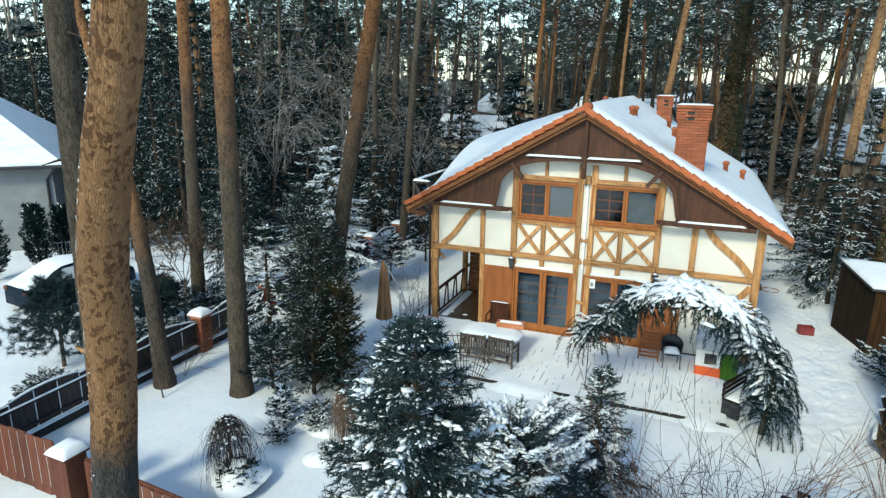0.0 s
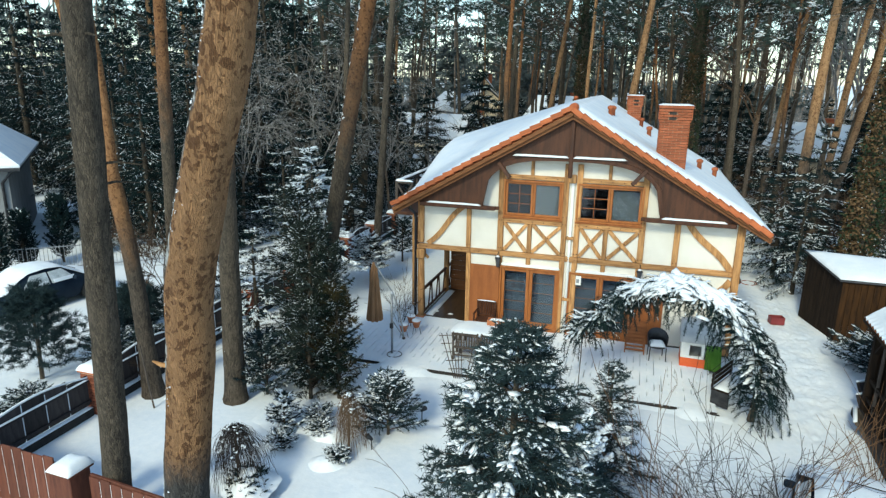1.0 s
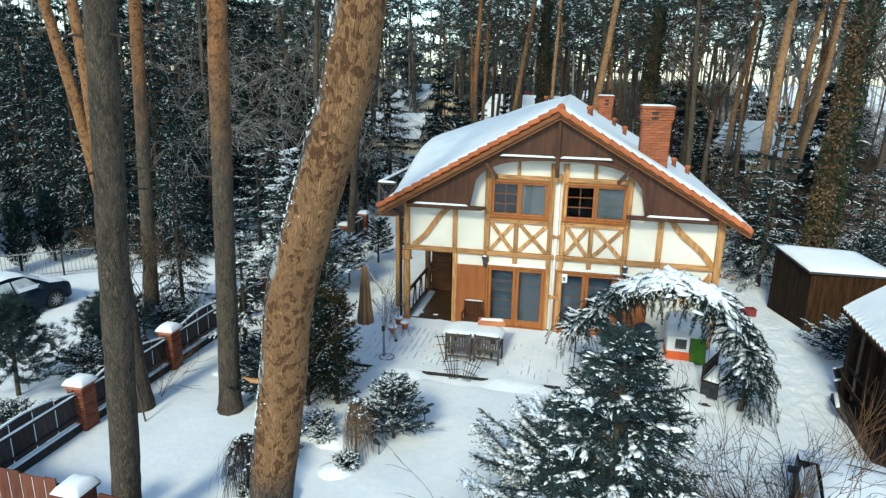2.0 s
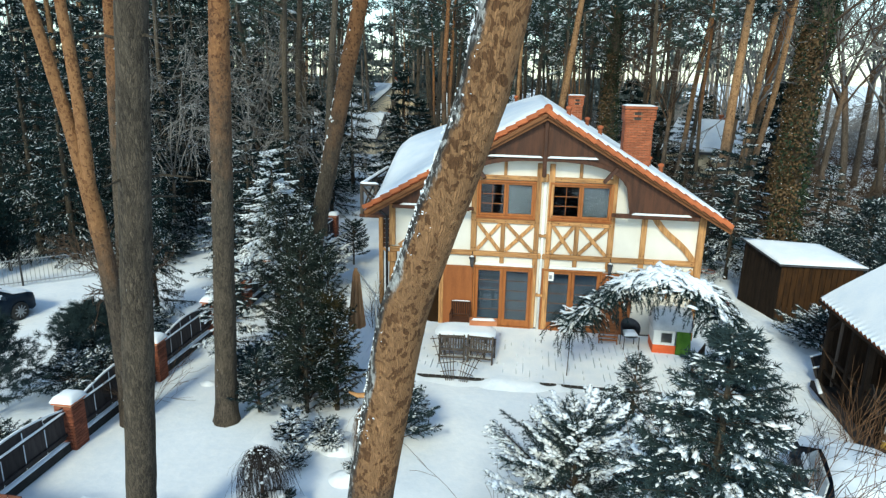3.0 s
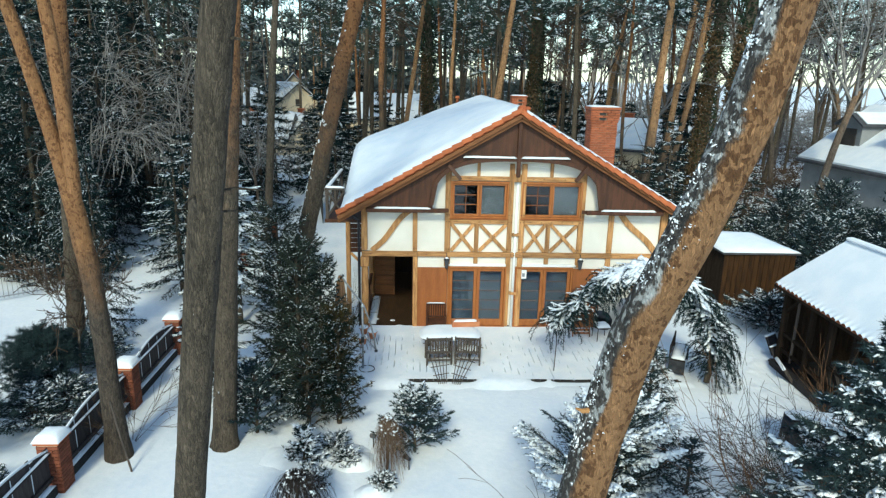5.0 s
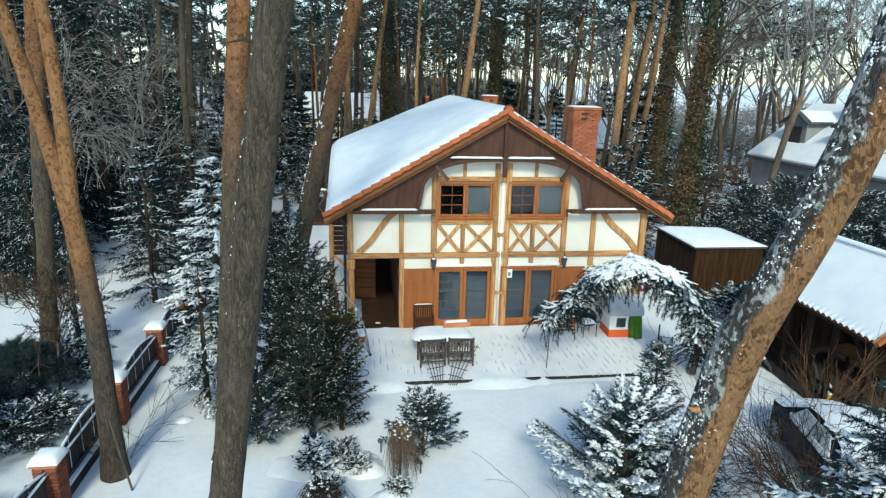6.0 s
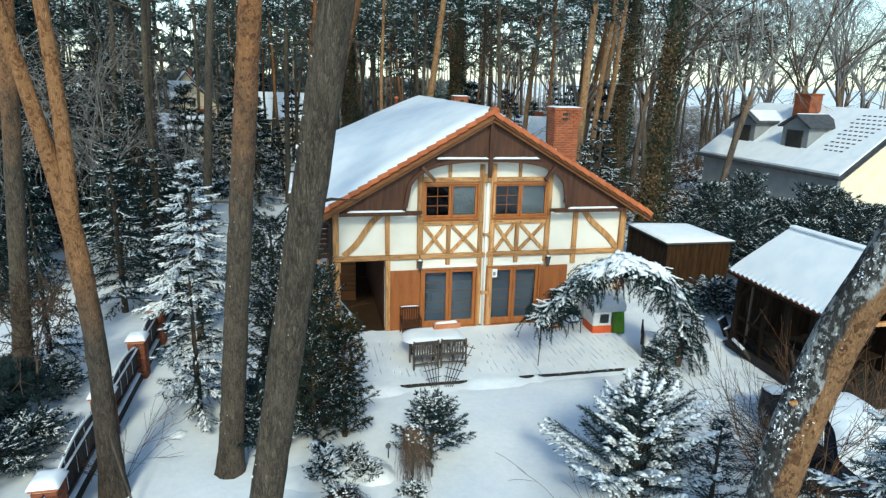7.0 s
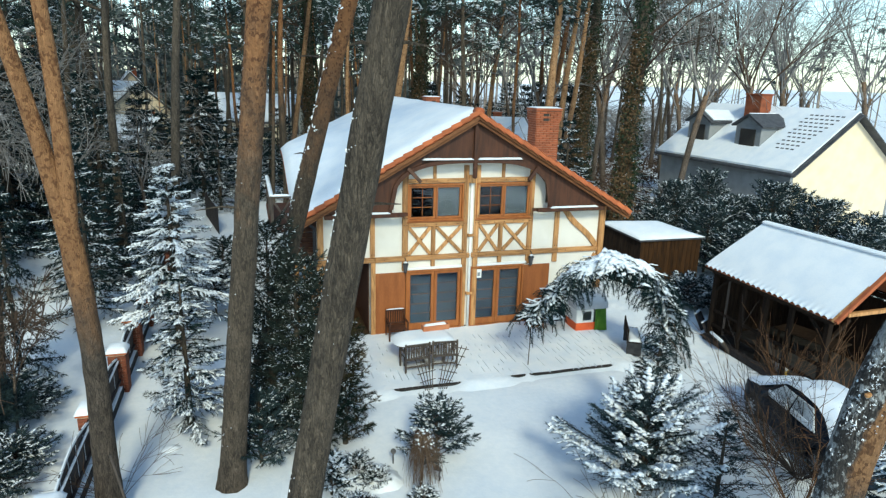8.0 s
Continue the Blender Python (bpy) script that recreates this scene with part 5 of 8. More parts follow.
def flakes(rs, P, D, L, m, size, keep, long=2.0):
    """Ragged small clumps of snow lying on twigs that start at P and run along D for L."""
    k = np.where(keep)[0]
    n = len(k)
    t = rs.rand(n, m, 1)
    C = P[k][:, None] + D[k][:, None] * L[k][:, None, None] * t + rs.normal(size=(n, m, 3)) * np.array([0.02, 0.02, 0.006]) * size / 0.03 * 0.8
    C = C.reshape(-1, 3) + np.array([0, 0, size * 0.35])
    N = len(C)
    A = unit(np.repeat(D[k], m, axis=0) * np.array([1, 1, 0.6]) + 0.5 * rs.normal(size=(N, 3)) * np.array([1, 1, 0.2]))
    B = unit(np.cross(np.array([0, 0, 1.0]), A) + 1e-6)
    U = unit(np.cross(A, B))
    s = size * (0.45 + 1.0 * rs.rand(N, 1) ** 1.5)
    j = lambda: 0.7 + 0.6 * rs.rand(N, 1)
    V = np.stack([C + A * s * long * j(), C + B * s * j(), C - A * s * long * j(), C - B * s * j(), C + U * s * 0.55 * j(), C - U * s * 0.35], axis=1)
    F = np.array([(0, 1, 4), (1, 2, 4), (2, 3, 4), (3, 0, 4), (1, 0, 5), (2, 1, 5), (3, 2, 5), (0, 3, 5)])
    return V.reshape(-1, 3), (F[None] + (np.arange(N) * 6)[:, None, None]).reshape(-1, 3)


def raw_mesh(name, V, F, mat, smooth=True):
    n = len(F)
    me = bpy.data.meshes.new(name)
    me.vertices.add(len(V)); me.vertices.foreach_set("co", np.asarray(V, dtype=np.float32).ravel())
    me.loops.add(n * 3); me.loops.foreach_set("vertex_index", np.asarray(F, dtype=np.int32).ravel())
    me.polygons.add(n); me.polygons.foreach_set("loop_start", np.arange(0, n * 3, 3, dtype=np.int32))
    me.polygons.foreach_set("use_smooth", np.full(n, smooth))
    me.materials.append(mat)
    me.update(calc_edges=True)
    return me


def trunk_mesh(points, radii, mat, sides=12, rough=0.06, seed=0, name="trunk", fine=0.35):
    """A trunk along a smooth line through points, with uneven bark."""
    pts = [Vector(p) for p in points]
    L = [0]
    for a, b in zip(pts, pts[1:]):
        L.append(L[-1] + (b - a).length)
    n = max(4, int(L[-1] / fine))
    b = bmesh.new()
    rings = []
    for i in range(n + 1):
        d = L[-1] * i / n
        k = max(0, min(len(pts) - 2, next((q for q in range(len(pts) - 1) if L[q + 1] >= d - 1e-6), len(pts) - 2)))
        u = (d - L[k]) / max(L[k + 1] - L[k], 1e-6)
        p0, p1, p2, p3 = pts[max(k - 1, 0)], pts[k], pts[k + 1], pts[min(k + 2, len(pts) - 1)]
        c = 0.5 * ((2 * p1) + (p2 - p0) * u + (2 * p0 - 5 * p1 + 4 * p2 - p3) * u * u + (3 * p1 - p0 - 3 * p2 + p3) * u ** 3)
        r = radii[k] + (radii[k + 1] - radii[k]) * u
        rg = []
        for s in range(sides):
            a = 2 * math.pi * s / sides
            rr = r * (1 + rough * noise.noise((math.cos(a) * 2.2 + seed, math.sin(a) * 2.2, d * 1.7)) + rough * 0.8 * noise.noise((math.cos(a) * 6 + seed, math.sin(a) * 6, d * 5)))
            rg.append(b.verts.new(c + Vector((math.cos(a) * rr, math.sin(a) * rr, 0))))
        rings.append(rg)
    for p, q in zip(rings, rings[1:]):
        for s in range(sides):
            b.faces.new((p[s], p[(s + 1) % sides], q[(s + 1) % sides], q[s]))
    b.faces.new(rings[-1])
    me = bpy.data.meshes.new(name)
    b.to_mesh(me); b.free()
    me.materials.append(mat)
    me.polygons.foreach_set("use_smooth", [True] * len(me.polygons))
    return me


def streaks(rs, P, D, L, m, size, keep, long=3.0):
    """Thin ridges of snow lying along twigs that start at P and run along D for L."""
    k = np.where(keep)[0]
    n = len(k)
    if n == 0:
        return np.zeros((0, 3)), np.zeros((0, 3), int)
    t = rs.rand(n, m, 1)
    C = P[k][:, None] + D[k][:, None] * L[k][:, None, None] * t + rs.normal(size=(n, m, 3)) * np.array([1, 1, 0.25]) * size * 0.9
    C = C.reshape(-1, 3) + np.array([0, 0, size * 0.3])
    N = len(C)
    A = unit(np.repeat(D[k], m, axis=0) + 0.28 * rs.normal(size=(N, 3)) * np.array([1, 1, 0.4]))
    B = unit(np.cross(np.array([0, 0, 1.0]), A) + 1e-6)
    U = unit(np.cross(A, B))
    s = size * (0.35 + 1.1 * rs.rand(N, 1) ** 1.6)
    j = lambda: 0.6 + 0.8 * rs.rand(N, 1)
    V = np.stack([C + A * s * long * j(), C + B * s * j(), C - A * s * long * j(), C - B * s * j(), C + U * s * 0.6 * j()], axis=1)
    F = np.array([(0, 1, 4), (1, 2, 4), (2, 3, 4), (3, 0, 4), (0, 3, 2), (0, 2, 1)])
    return V.reshape(-1, 3), (F[None] + (np.arange(N) * 5)[:, None, None]).reshape(-1, 3)


def spruce(name, loc, h, r, seed, branches=90, per=14, ln=0.07, w=0.008, droop=0.25, rise=0.1, snow=0.5, zmin=0.3, mat="needle", label="", twig=0.16, shape=0.85, group="", rz=0.0, snow_size=1.0, category="tree", flake_n=5, long=3.0, whorl=0.0, side=0.55, rag=0.4, hang=0.25, pads=0.0, pad_size=1.0, pad_top=0.25, pad_from=0.3):
    """Conifer: whorls of boughs with side sprays of needles and ridges of snow along them."""
    rs = np.random.RandomState(seed)
    t = thing(name, loc, rz, label=label, category=category, group=group)
    part("trunk", trunk_mesh([(0, 0, -0.2), (0, 0, h * 0.5), (0, 0, h * 0.98)], [h * 0.018 + 0.02, h * 0.011 + 0.012, 0.008], M["bark"], 8, fine=0.5), None, t)
    P, D, L, S = [], [], [], []
    BV, BF = [], []
    PC, PA, PS = [], [], []
    levels = max(4, int((h - zmin) / whorl)) if whorl else 0
    for k in range(branches):
        bsnow = 1.0 if rs.rand() < 0.25 + 0.6 * snow else 0.2
        f = (k + rs.rand()) / branches
        if levels:
            f = min(0.995, (int(f * levels) + 0.5 + 0.13 * rs.normal()) / levels)
        z = zmin + (h - zmin) * (max(f, 0.0) ** 0.92)
        rel = 1 - (z - zmin) / (h - zmin)
        az = k * 2.39996 + rs.normal() * 0.3
        lobe = 1 + 0.22 * noise.noise((math.cos(az) * 1.4 + seed, math.sin(az) * 1.4, z * 0.9))
        bl = r * (rel ** shape) * (1.18 - rag + rag * 1.1 * rs.rand()) * lobe + 0.05
        o = np.array([math.cos(az), math.sin(az), 0])
        sd_ = np.array([-o[1], o[0], 0])
        dr = droop * (0.7 + 0.6 * rs.rand())
        up = rise + 0.5 * (1 - rel) ** 2

        def at(s):
            return np.array([0, 0, z]) + o * bl * s + np.array([0, 0, bl * (up * s - dr * s * s + 0.35 * dr * s ** 4)])
        nt = max(3, int(bl / twig))
        for i in range(nt):
            s = 0.16 + 0.84 * (i + 0.5) / nt
            p = at(s)
            ax = unit(at(min(1.0, s + 0.1)) - at(s - 0.1))
            tl = bl * 0.40 * (1.05 - s) * (0.7 + 0.5 * rs.rand()) + 0.10
            for sg in (-1, 1):
                d = unit(ax * 0.9 + sd_ * sg * (0.72 + 0.2 * rs.normal()) + np.array([0, 0, -hang - 0.3 * dr + 0.12 * rs.normal()]))
                P.append(p); D.append(d); L.append(tl)
                S.append(rs.rand() < bsnow * min(1.0, 0.15 + snow) * (0.3 + 0.8 * s))
            if pads and bsnow == 1.0 and s > pad_from and rs.rand() < pads * min(1.0, pad_top + 1.6 * rel):     # heavy snow bends into pads along the bough
                for d_, ln_, w_ in ((ax, bl / nt * 1.3, 0.036), (D[-2], tl, 0.024), (D[-1], tl, 0.024)):
                    if w_ < 0.03 and rs.rand() < 0.3:
                        continue
                    m_ = 2 + int(ln_ / 0.14)
                    for q_ in range(m_):
                        k1 = pad_size * (0.45 + 0.85 * rs.rand()) * (1.1 - 0.5 * q_ / m_)
                        PC.append(p + d_ * ln_ * (q_ + 0.2 + 0.6 * rs.rand()) / m_ * 0.92 + np.array([0, 0, 0.5 * w_]) + rs.normal(size=3) * 0.010)
                        PA.append(d_ + 0.25 * rs.normal(size=3) * np.array([1, 1, 0.3])); PS.append((ln_ / m_ * 0.85, w_ * k1, 0.62 * w_ * k1))
            P.append(p); D.append(ax); L.append(bl / nt * 1.1); S.append(rs.rand() < bsnow * min(1.0, 0.2 + snow) * (0.35 + 0.8 * s))
        e = at(1.0); q = at(0.86)
        P.append(q); D.append(unit(e - q + 1e-6)); L.append(np.linalg.norm(e - q) + 0.1); S.append(rs.rand() < snow)
        a0, a1, a2 = at(0), at(0.5), at(1)
        k0 = len(BV)
        th = 0.006 + 0.012 * rel
        for c, tt in ((a0, th), (a1, th * 0.7), (a2, th * 0.3)):
            for a in (0, 2.1, 4.2):
                BV.append(c + sd_ * math.cos(a) * tt + np.array([0, 0, 1]) * math.sin(a) * tt)
        for rI in (0, 3):
            for a in range(3):
                x, y = k0 + rI + a, k0 + rI + (a + 1) % 3
                BF.append((x, y, y + 3)); BF.append((x, y + 3, x + 3))
    P, D, L = np.array(P), np.array(D), np.array(L)
    part("crown", tri_mesh("crown", needles(rs, P, D, L, per, ln, w, side), M[mat]), None, t)
    part("bough", raw_mesh("bough", np.array(BV), np.array(BF), M["twig"]), None, t)["kind"] = "stuff"
    V, F = streaks(rs, P, D, L, flake_n, 0.026 * snow_size, np.array(S), long)
    if PC:
        V2, F2 = blobs(rs, np.array(PC), unit(np.array(PA)), np.array(PS))
        V2 = V2 + rs.normal(size=V2.shape) * 0.004
        V, F = np.vstack([V, V2]), np.vstack([F, F2 + len(V)])
    if len(F):
        part("snow", raw_mesh("snow", V, F, M["snow"]), None, t, "snow lying on the boughs")["kind"] = "stuff"
    return t


def limb_mesh(rs, start, direction, length, radius, depth, mat, name="branches", spread_=0.6, gravity=0.0, split=3, step=4, minr=0.003):
    """Bare branching twigs as thin three-sided bars."""
    V, F = [], []
    tips = []

    def grow(p, d, L, r, lev):
        pts = [p]
        dd = d.copy()
        for i in range(step):
            dd = unit(dd + rs.normal(size=3) * 0.10 + np.array([0, 0, -gravity * (0.4 + 0.3 * lev)]))
            pts.append(pts[-1] + dd * L / step)
        k0 = len(V)
        u = unit(np.cross(dd, rs.normal(size=3)))
        v = unit(np.cross(dd, u))
        for i, q in enumerate(pts):
            rr = max(minr, r * (1 - 0.55 * i / step))
            for a in (0, 2.094, 4.189):
                V.append(q + (u * math.cos(a) + v * math.sin(a)) * rr)
        for i in range(step):
            for a in range(3):
                x, y = k0 + i * 3 + a, k0 + i * 3 + (a + 1) % 3
                F.append((x, y, y + 3)); F.append((x, y + 3, x + 3))
        if lev < depth:
            for m in range(split):
                i = rs.randint(1, step + 1)
                nd = unit(dd + rs.normal(size=3) * spread_)
                grow(pts[i], nd, L * (0.55 + 0.25 * rs.rand()), r * 0.55, lev + 1)
        else:
            tips.append((pts[-1], dd))
    grow(np.array(start, float), unit(np.array(direction, float)), length, radius, 0)
    return np.array(V), np.array(F), tips


def shrub(name, loc, n, h, lean, seed, mat, depth=2, label="", gravity=0.0, r=0.012, spread_=0.45, split=3, snow=0.0, category="shrub"):
    rs = np.random.RandomState(seed)
    t = thing(name, loc, label=label, category=category)
    VV = []
    for k in range(n):
        a = rs.rand() * 6.283
        V, F, tips = limb_mesh(rs, (0.08 * math.cos(a), 0.08 * math.sin(a), -0.05), (lean * math.cos(a), lean * math.sin(a), 1), h * (0.6 + 0.5 * rs.rand()), r, depth, None, gravity=gravity, spread_=spread_, split=split, minr=0.0042)
        VV.append(V)
        part("stem", raw_mesh("stem", V, F, M[mat]), None, t)
    if snow:
        V = np.vstack(VV)
        idx = rs.choice(len(V), int(len(V) * snow), replace=False)
        C = V[idx]
        A = unit(rs.normal(size=(len(idx), 3)) * np.array([1, 1, 0.3]))
        S = np.stack([0.016 + 0.03 * rs.rand(len(idx)), 0.010 + 0.010 * rs.rand(len(idx)), 0.007 + 0.008 * rs.rand(len(idx))], axis=1)
        v, f = blobs(rs, C, A, S)
        part("snow", raw_mesh("snow", v, f, M["snow"]), None, t)["kind"] = "stuff"
    return t


def weeping_shrub(loc, h, r, n, seed, mat, label):
    """A mop of twigs that rise to one head and hang to the ground."""
    rs = np.random.RandomState(seed)
    t = thing("weeping_shrub", loc, label=label, category="shrub")
    part("trunk", trunk_mesh([(0, 0, -0.1), (0.03, 0, h * 0.5), (0, 0.02, h)], [0.035, 0.03, 0.02], M["twig"], 7, fine=0.15), None, t)
    V, F = [], []
    for k in range(n):
        a = rs.rand() * 6.283
        rr = r * (0.25 + 0.75 * rs.rand() ** 0.6)
        ze = h * (0.02 + 0.65 * rs.rand() ** 1.4)
        k0 = len(V)
        w = 0.0018 + 0.002 * rs.rand()
        sw = rs.normal(size=2) * 0.09 + np.array([0.10, 0.0])
        for i in range(9):
            s = i / 8
            x = rr * (1 - math.exp(-2.4 * s)) + 0.03 * math.sin(s * 5 + k)
            z = h * 0.96 + 0.10 * h * math.sin(min(1, s * 3) * math.pi) * (1 - s) - (h * 0.96 - ze) * s ** 1.5
            c = np.array([math.cos(a) * x + sw[0] * s, math.sin(a) * x + sw[1] * s, z]) + rs.normal(size=3) * 0.012 * (i > 0)
            for q in (0, 2.094, 4.189):
                V.append(c + np.array([math.cos(q), math.sin(q), 0]) * w)
        for i in range(8):
            for q in range(3):
                x, y = k0 + i * 3 + q, k0 + i * 3 + (q + 1) % 3
                F.append((x, y, y + 3)); F.append((x, y + 3, x + 3))
    part("stem", raw_mesh("stem", np.array(V), np.array(F), M[mat]), None, t)["kind"] = "stuff"
    idx = rs.choice(len(V), 160)
    C = np.array(V)[idx]
    C = C[C[:, 2] > h * 0.75]
    if len(C):
        v, f = flakes(rs, C, unit(rs.normal(size=C.shape)), np.full(len(C), 0.05), 3, 0.022, np.ones(len(C), bool), 1.3)
        part("snow", raw_mesh("snow", v, f, M["snow"]), None, t)["kind"] = "stuff"


def bark_snow(t, points, radii, seed, n, side, z0, z1, size=0.05):
    """Ragged crumbs of snow caught in the bark on one side of a trunk."""
    rs = np.random.RandomState(seed)
    P = [Vector(p) for p in points]
    C, A, S = [], [], []
    while len(C) < n:
        z = z0 + (z1 - z0) * rs.rand()
        if noise.noise((z * 1.3, seed, 2.0)) + 0.55 * noise.noise((z * 5.0, seed, 7.0)) < rs.normal() * 0.25 - 0.1:
            continue
        k = next((i for i in range(len(P) - 1) if P[i + 1].z >= z), len(P) - 2)
        u = (z - P[k].z) / (P[k + 1].z - P[k].z)
        c = P[k].lerp(P[k + 1], u)
        r = radii[k] + (radii[k + 1] - radii[k]) * u
        core = rs.rand() < 0.4
        a = radians(side) + (rs.normal() * 0.22 - 0.12 if core else abs(rs.normal()) * 0.55)
        if noise.noise((c.x + math.cos(a) * 2.5, math.sin(a) * 2.5, z * 2.0)) < -0.05 and not core:
            continue
        s = size * (0.22 + (0.7 if core else 0.45) * rs.rand() ** 2)
        m = 1 + rs.randint(3)
        for q in range(m):
            j = rs.normal(size=3) * s * 0.6
            aa = a + j[0] / r
            C.append([c.x + math.cos(aa) * r, c.y + math.sin(aa) * r, c.z + j[2]])
            A.append([-math.sin(aa) * rs.normal(), math.cos(aa) * rs.normal(), 1.2 * rs.normal()])
            S.append([s * (0.6 + 1.1 * rs.rand()), s * (0.4 + 0.7 * rs.rand()), s * (0.25 + 0.25 * rs.rand())])
    V, F = blobs(rs, np.array(C), unit(np.array(A)), np.array(S))
    V = V + rs.normal(size=V.shape) * size * 0.10
    part("snow", raw_mesh("snow", V, F, M["snow"], False), None, t, "snow stuck to the bark")["kind"] = "stuff"


def crown_clumps(rs, centres, sizes, per, ln, w):
    P, D, L = [], [], []
    for c, s in zip(centres, sizes):
        n = int(per * s)
        d = unit(rs.normal(size=(n, 3)) * np.array([1, 1, 0.55]))
        P.append(np.array(c) + d * s * (rs.rand(n, 1) ** 0.5) * np.array([0.9, 0.9, 0.45])); D.append(d); L.append(np.full(n, 0.22))
    P, D, L = np.vstack(P), np.vstack(D), np.hstack(L)
    return needles(rs, P, D, L, 7, ln, w)


def pine(name, points, radii, seed, bark="bark_mid", label="", crown_z=12.0, top=19.0, group="pines", stubs=4, snow_side=None, clumps=14, crown_r=2.6, size=1.3, sides=14, fork=None, stub_z=(4, 11), local=None, n_snow=0, snow_size=0.05):
    rs = np.random.RandomState(seed)
    base = Vector(points[0])
    t = thing(name, base, label=label, category="tree", group=group)
    pts = [Vector(p) - base for p in points]
    f = min(0.9, 0.95 / max(pts[1].z, 0.6))
    flare = [pts[0], pts[0].lerp(pts[1], f * 0.4), pts[0].lerp(pts[1], f)] + pts[1:]
    part("trunk", trunk_mesh(flare, [radii[0] * 1.24, radii[0] * 1.06, radii[0] + (radii[1] - radii[0]) * f] + list(radii[1:]), M[bark], sides, 0.08, seed, fine=0.25 if sides > 12 else 0.35), None, t)
    if fork:
        fpts, frad = fork
        part("fork", trunk_mesh([Vector(p) - base for p in fpts], frad, M[bark], sides, 0.07, seed + 5, "fork"), None, t)
    lb, cs, ss = bmesh.new(), [], []
    head = pts[-1]
    for k in range(clumps):
        z = crown_z + (top - crown_z) * rs.rand()
        f = min(1.0, z / max(head.z, 0.1))
        cx, cy = head.x * f, head.y * f
        a, rr = rs.rand() * 6.283, crown_r * (0.35 + 0.75 * rs.rand()) * (1.1 - 0.5 * (z - crown_z) / (top - crown_z))
        c = Vector((cx + math.cos(a) * rr, cy + math.sin(a) * rr, z + 0.3))
        cs.append(c); ss.append(size * (0.6 + 0.6 * rs.rand()))
        tube([(cx, cy, z - 0.5), (cx + math.cos(a) * rr * 0.5, cy + math.sin(a) * rr * 0.5, z - 0.1), c], [0.07, 0.045, 0.015], 5, lb, False)
    for k in range(stubs):
        z = stub_z[0] + (stub_z[1] - stub_z[0]) * rs.rand()
        f = z / max(head.z, 0.1)
        a, ll = rs.rand() * 6.283, 0.3 + 1.3 * rs.rand() ** 2
        c0 = Vector((head.x * f, head.y * f, z))
        tube([c0, c0 + Vector((math.cos(a) * ll * 0.5, math.sin(a) * ll * 0.5, 0.05)), c0 + Vector((math.cos(a) * ll, math.sin(a) * ll, 0.0))], [0.028, 0.02, 0.006], 5, lb, False)
    part("limb", lb, M["bark"], t)["kind"] = "stuff"
    part("crown", tri_mesh("crown", crown_clumps(rs, cs, ss, 28, 0.37, 0.032), M["pineneedle"]), None, t)
    if group == "woodland pines":
        C = np.repeat(np.array([tuple(c) for c in cs]), 13, axis=0)
        C = C + unit(rs.normal(size=C.shape)) * np.repeat(np.array(ss), 13)[:, None] * rs.rand(len(C), 1) * np.array([0.9, 0.9, 0.45])
        v, f = flakes(rs, C, unit(rs.normal(size=C.shape) * np.array([1, 1, 0.3])), np.full(len(C), 0.3), 1, 0.10, np.ones(len(C), bool), 2.4)
        part("snow", raw_mesh("snow", v, f, M["snow"]), None, t, "snow dusting the crown")["kind"] = "stuff"
    if snow_side is not None:
        bark_snow(t, pts, radii, seed, n_snow, snow_side, 0.3, pts[-1].z * 0.8, snow_size)
    return t


# tall pines in the near garden
pine("pine_tree", [(-2.17, -15.52, -0.1), (-2.09, -15.52, 1.0), (-1.99, -15.52, 2.5), (-1.79, -15.52, 4.5), (-1.69, -15.52, 5.2), (-1.58, -15.56, 5.8), (-1.47, -15.64, 6.4), (-1.26, -15.74, 7.0), (-1.05, -15.78, 7.6), (-0.87, -15.79, 8.2), (-0.68, -15.79, 9.2), (-0.2, -15.85, 12.0), (0.5, -16.0, 16.5)],
     [0.225, 0.21, 0.20, 0.195, 0.195, 0.195, 0.19, 0.185, 0.18, 0.175, 0.165, 0.14, 0.08], 3, "bark_near", "leaning pine with flaky orange bark and snow on one side", 13.0, 19, clumps=6, stubs=1, sides=28, snow_side=188, n_snow=2600, snow_size=0.016, stub_z=(10.5, 11))
near_pine = [o for o in bpy.data.objects if o.name == "pine_tree"][0]
part("broken_limb", tube([Vector((-1.64, -15.56, 5.66)) - near_pine.location, Vector((-1.84, -15.63, 5.68)) - near_pine.location, Vector((-1.90, -15.66, 5.72)) - near_pine.location], [0.03, 0.02, 0.008], 8), M["timber"], near_pine, "fresh orange stub of a broken limb")
pine("pine_tree", [(-6.84, -11.63, -0.1), (-6.35, -11.95, 3.0), (-5.87, -12.27, 6.0), (-5.54, -12.48, 8.0), (-4.9, -12.91, 12.0), (-4.25, -13.33, 17.0)],
     [0.245, 0.22, 0.21, 0.20, 0.17, 0.08], 4, "bark", "tall pine with grey-brown bark in the garden snow", 13.0, 20, clumps=6, stubs=6, sides=22, snow_side=170, n_snow=260, snow_size=0.022, stub_z=(6, 11))
pine("pine_tree", [(-7.52, -7.01, -0.1), (-7.11, -7.4, 4.0), (-6.7, -7.79, 8.0), (-6.29, -8.18, 12.0), (-5.88, -8.57, 17.0)],
     [0.27, 0.23, 0.205, 0.18, 0.09], 5, "bark_mid", "tall pine with grey lower and orange upper bark", 13.5, 20, clumps=6, stubs=6, sides=20, snow_side=175, n_snow=200, snow_size=0.022, stub_z=(6, 12))
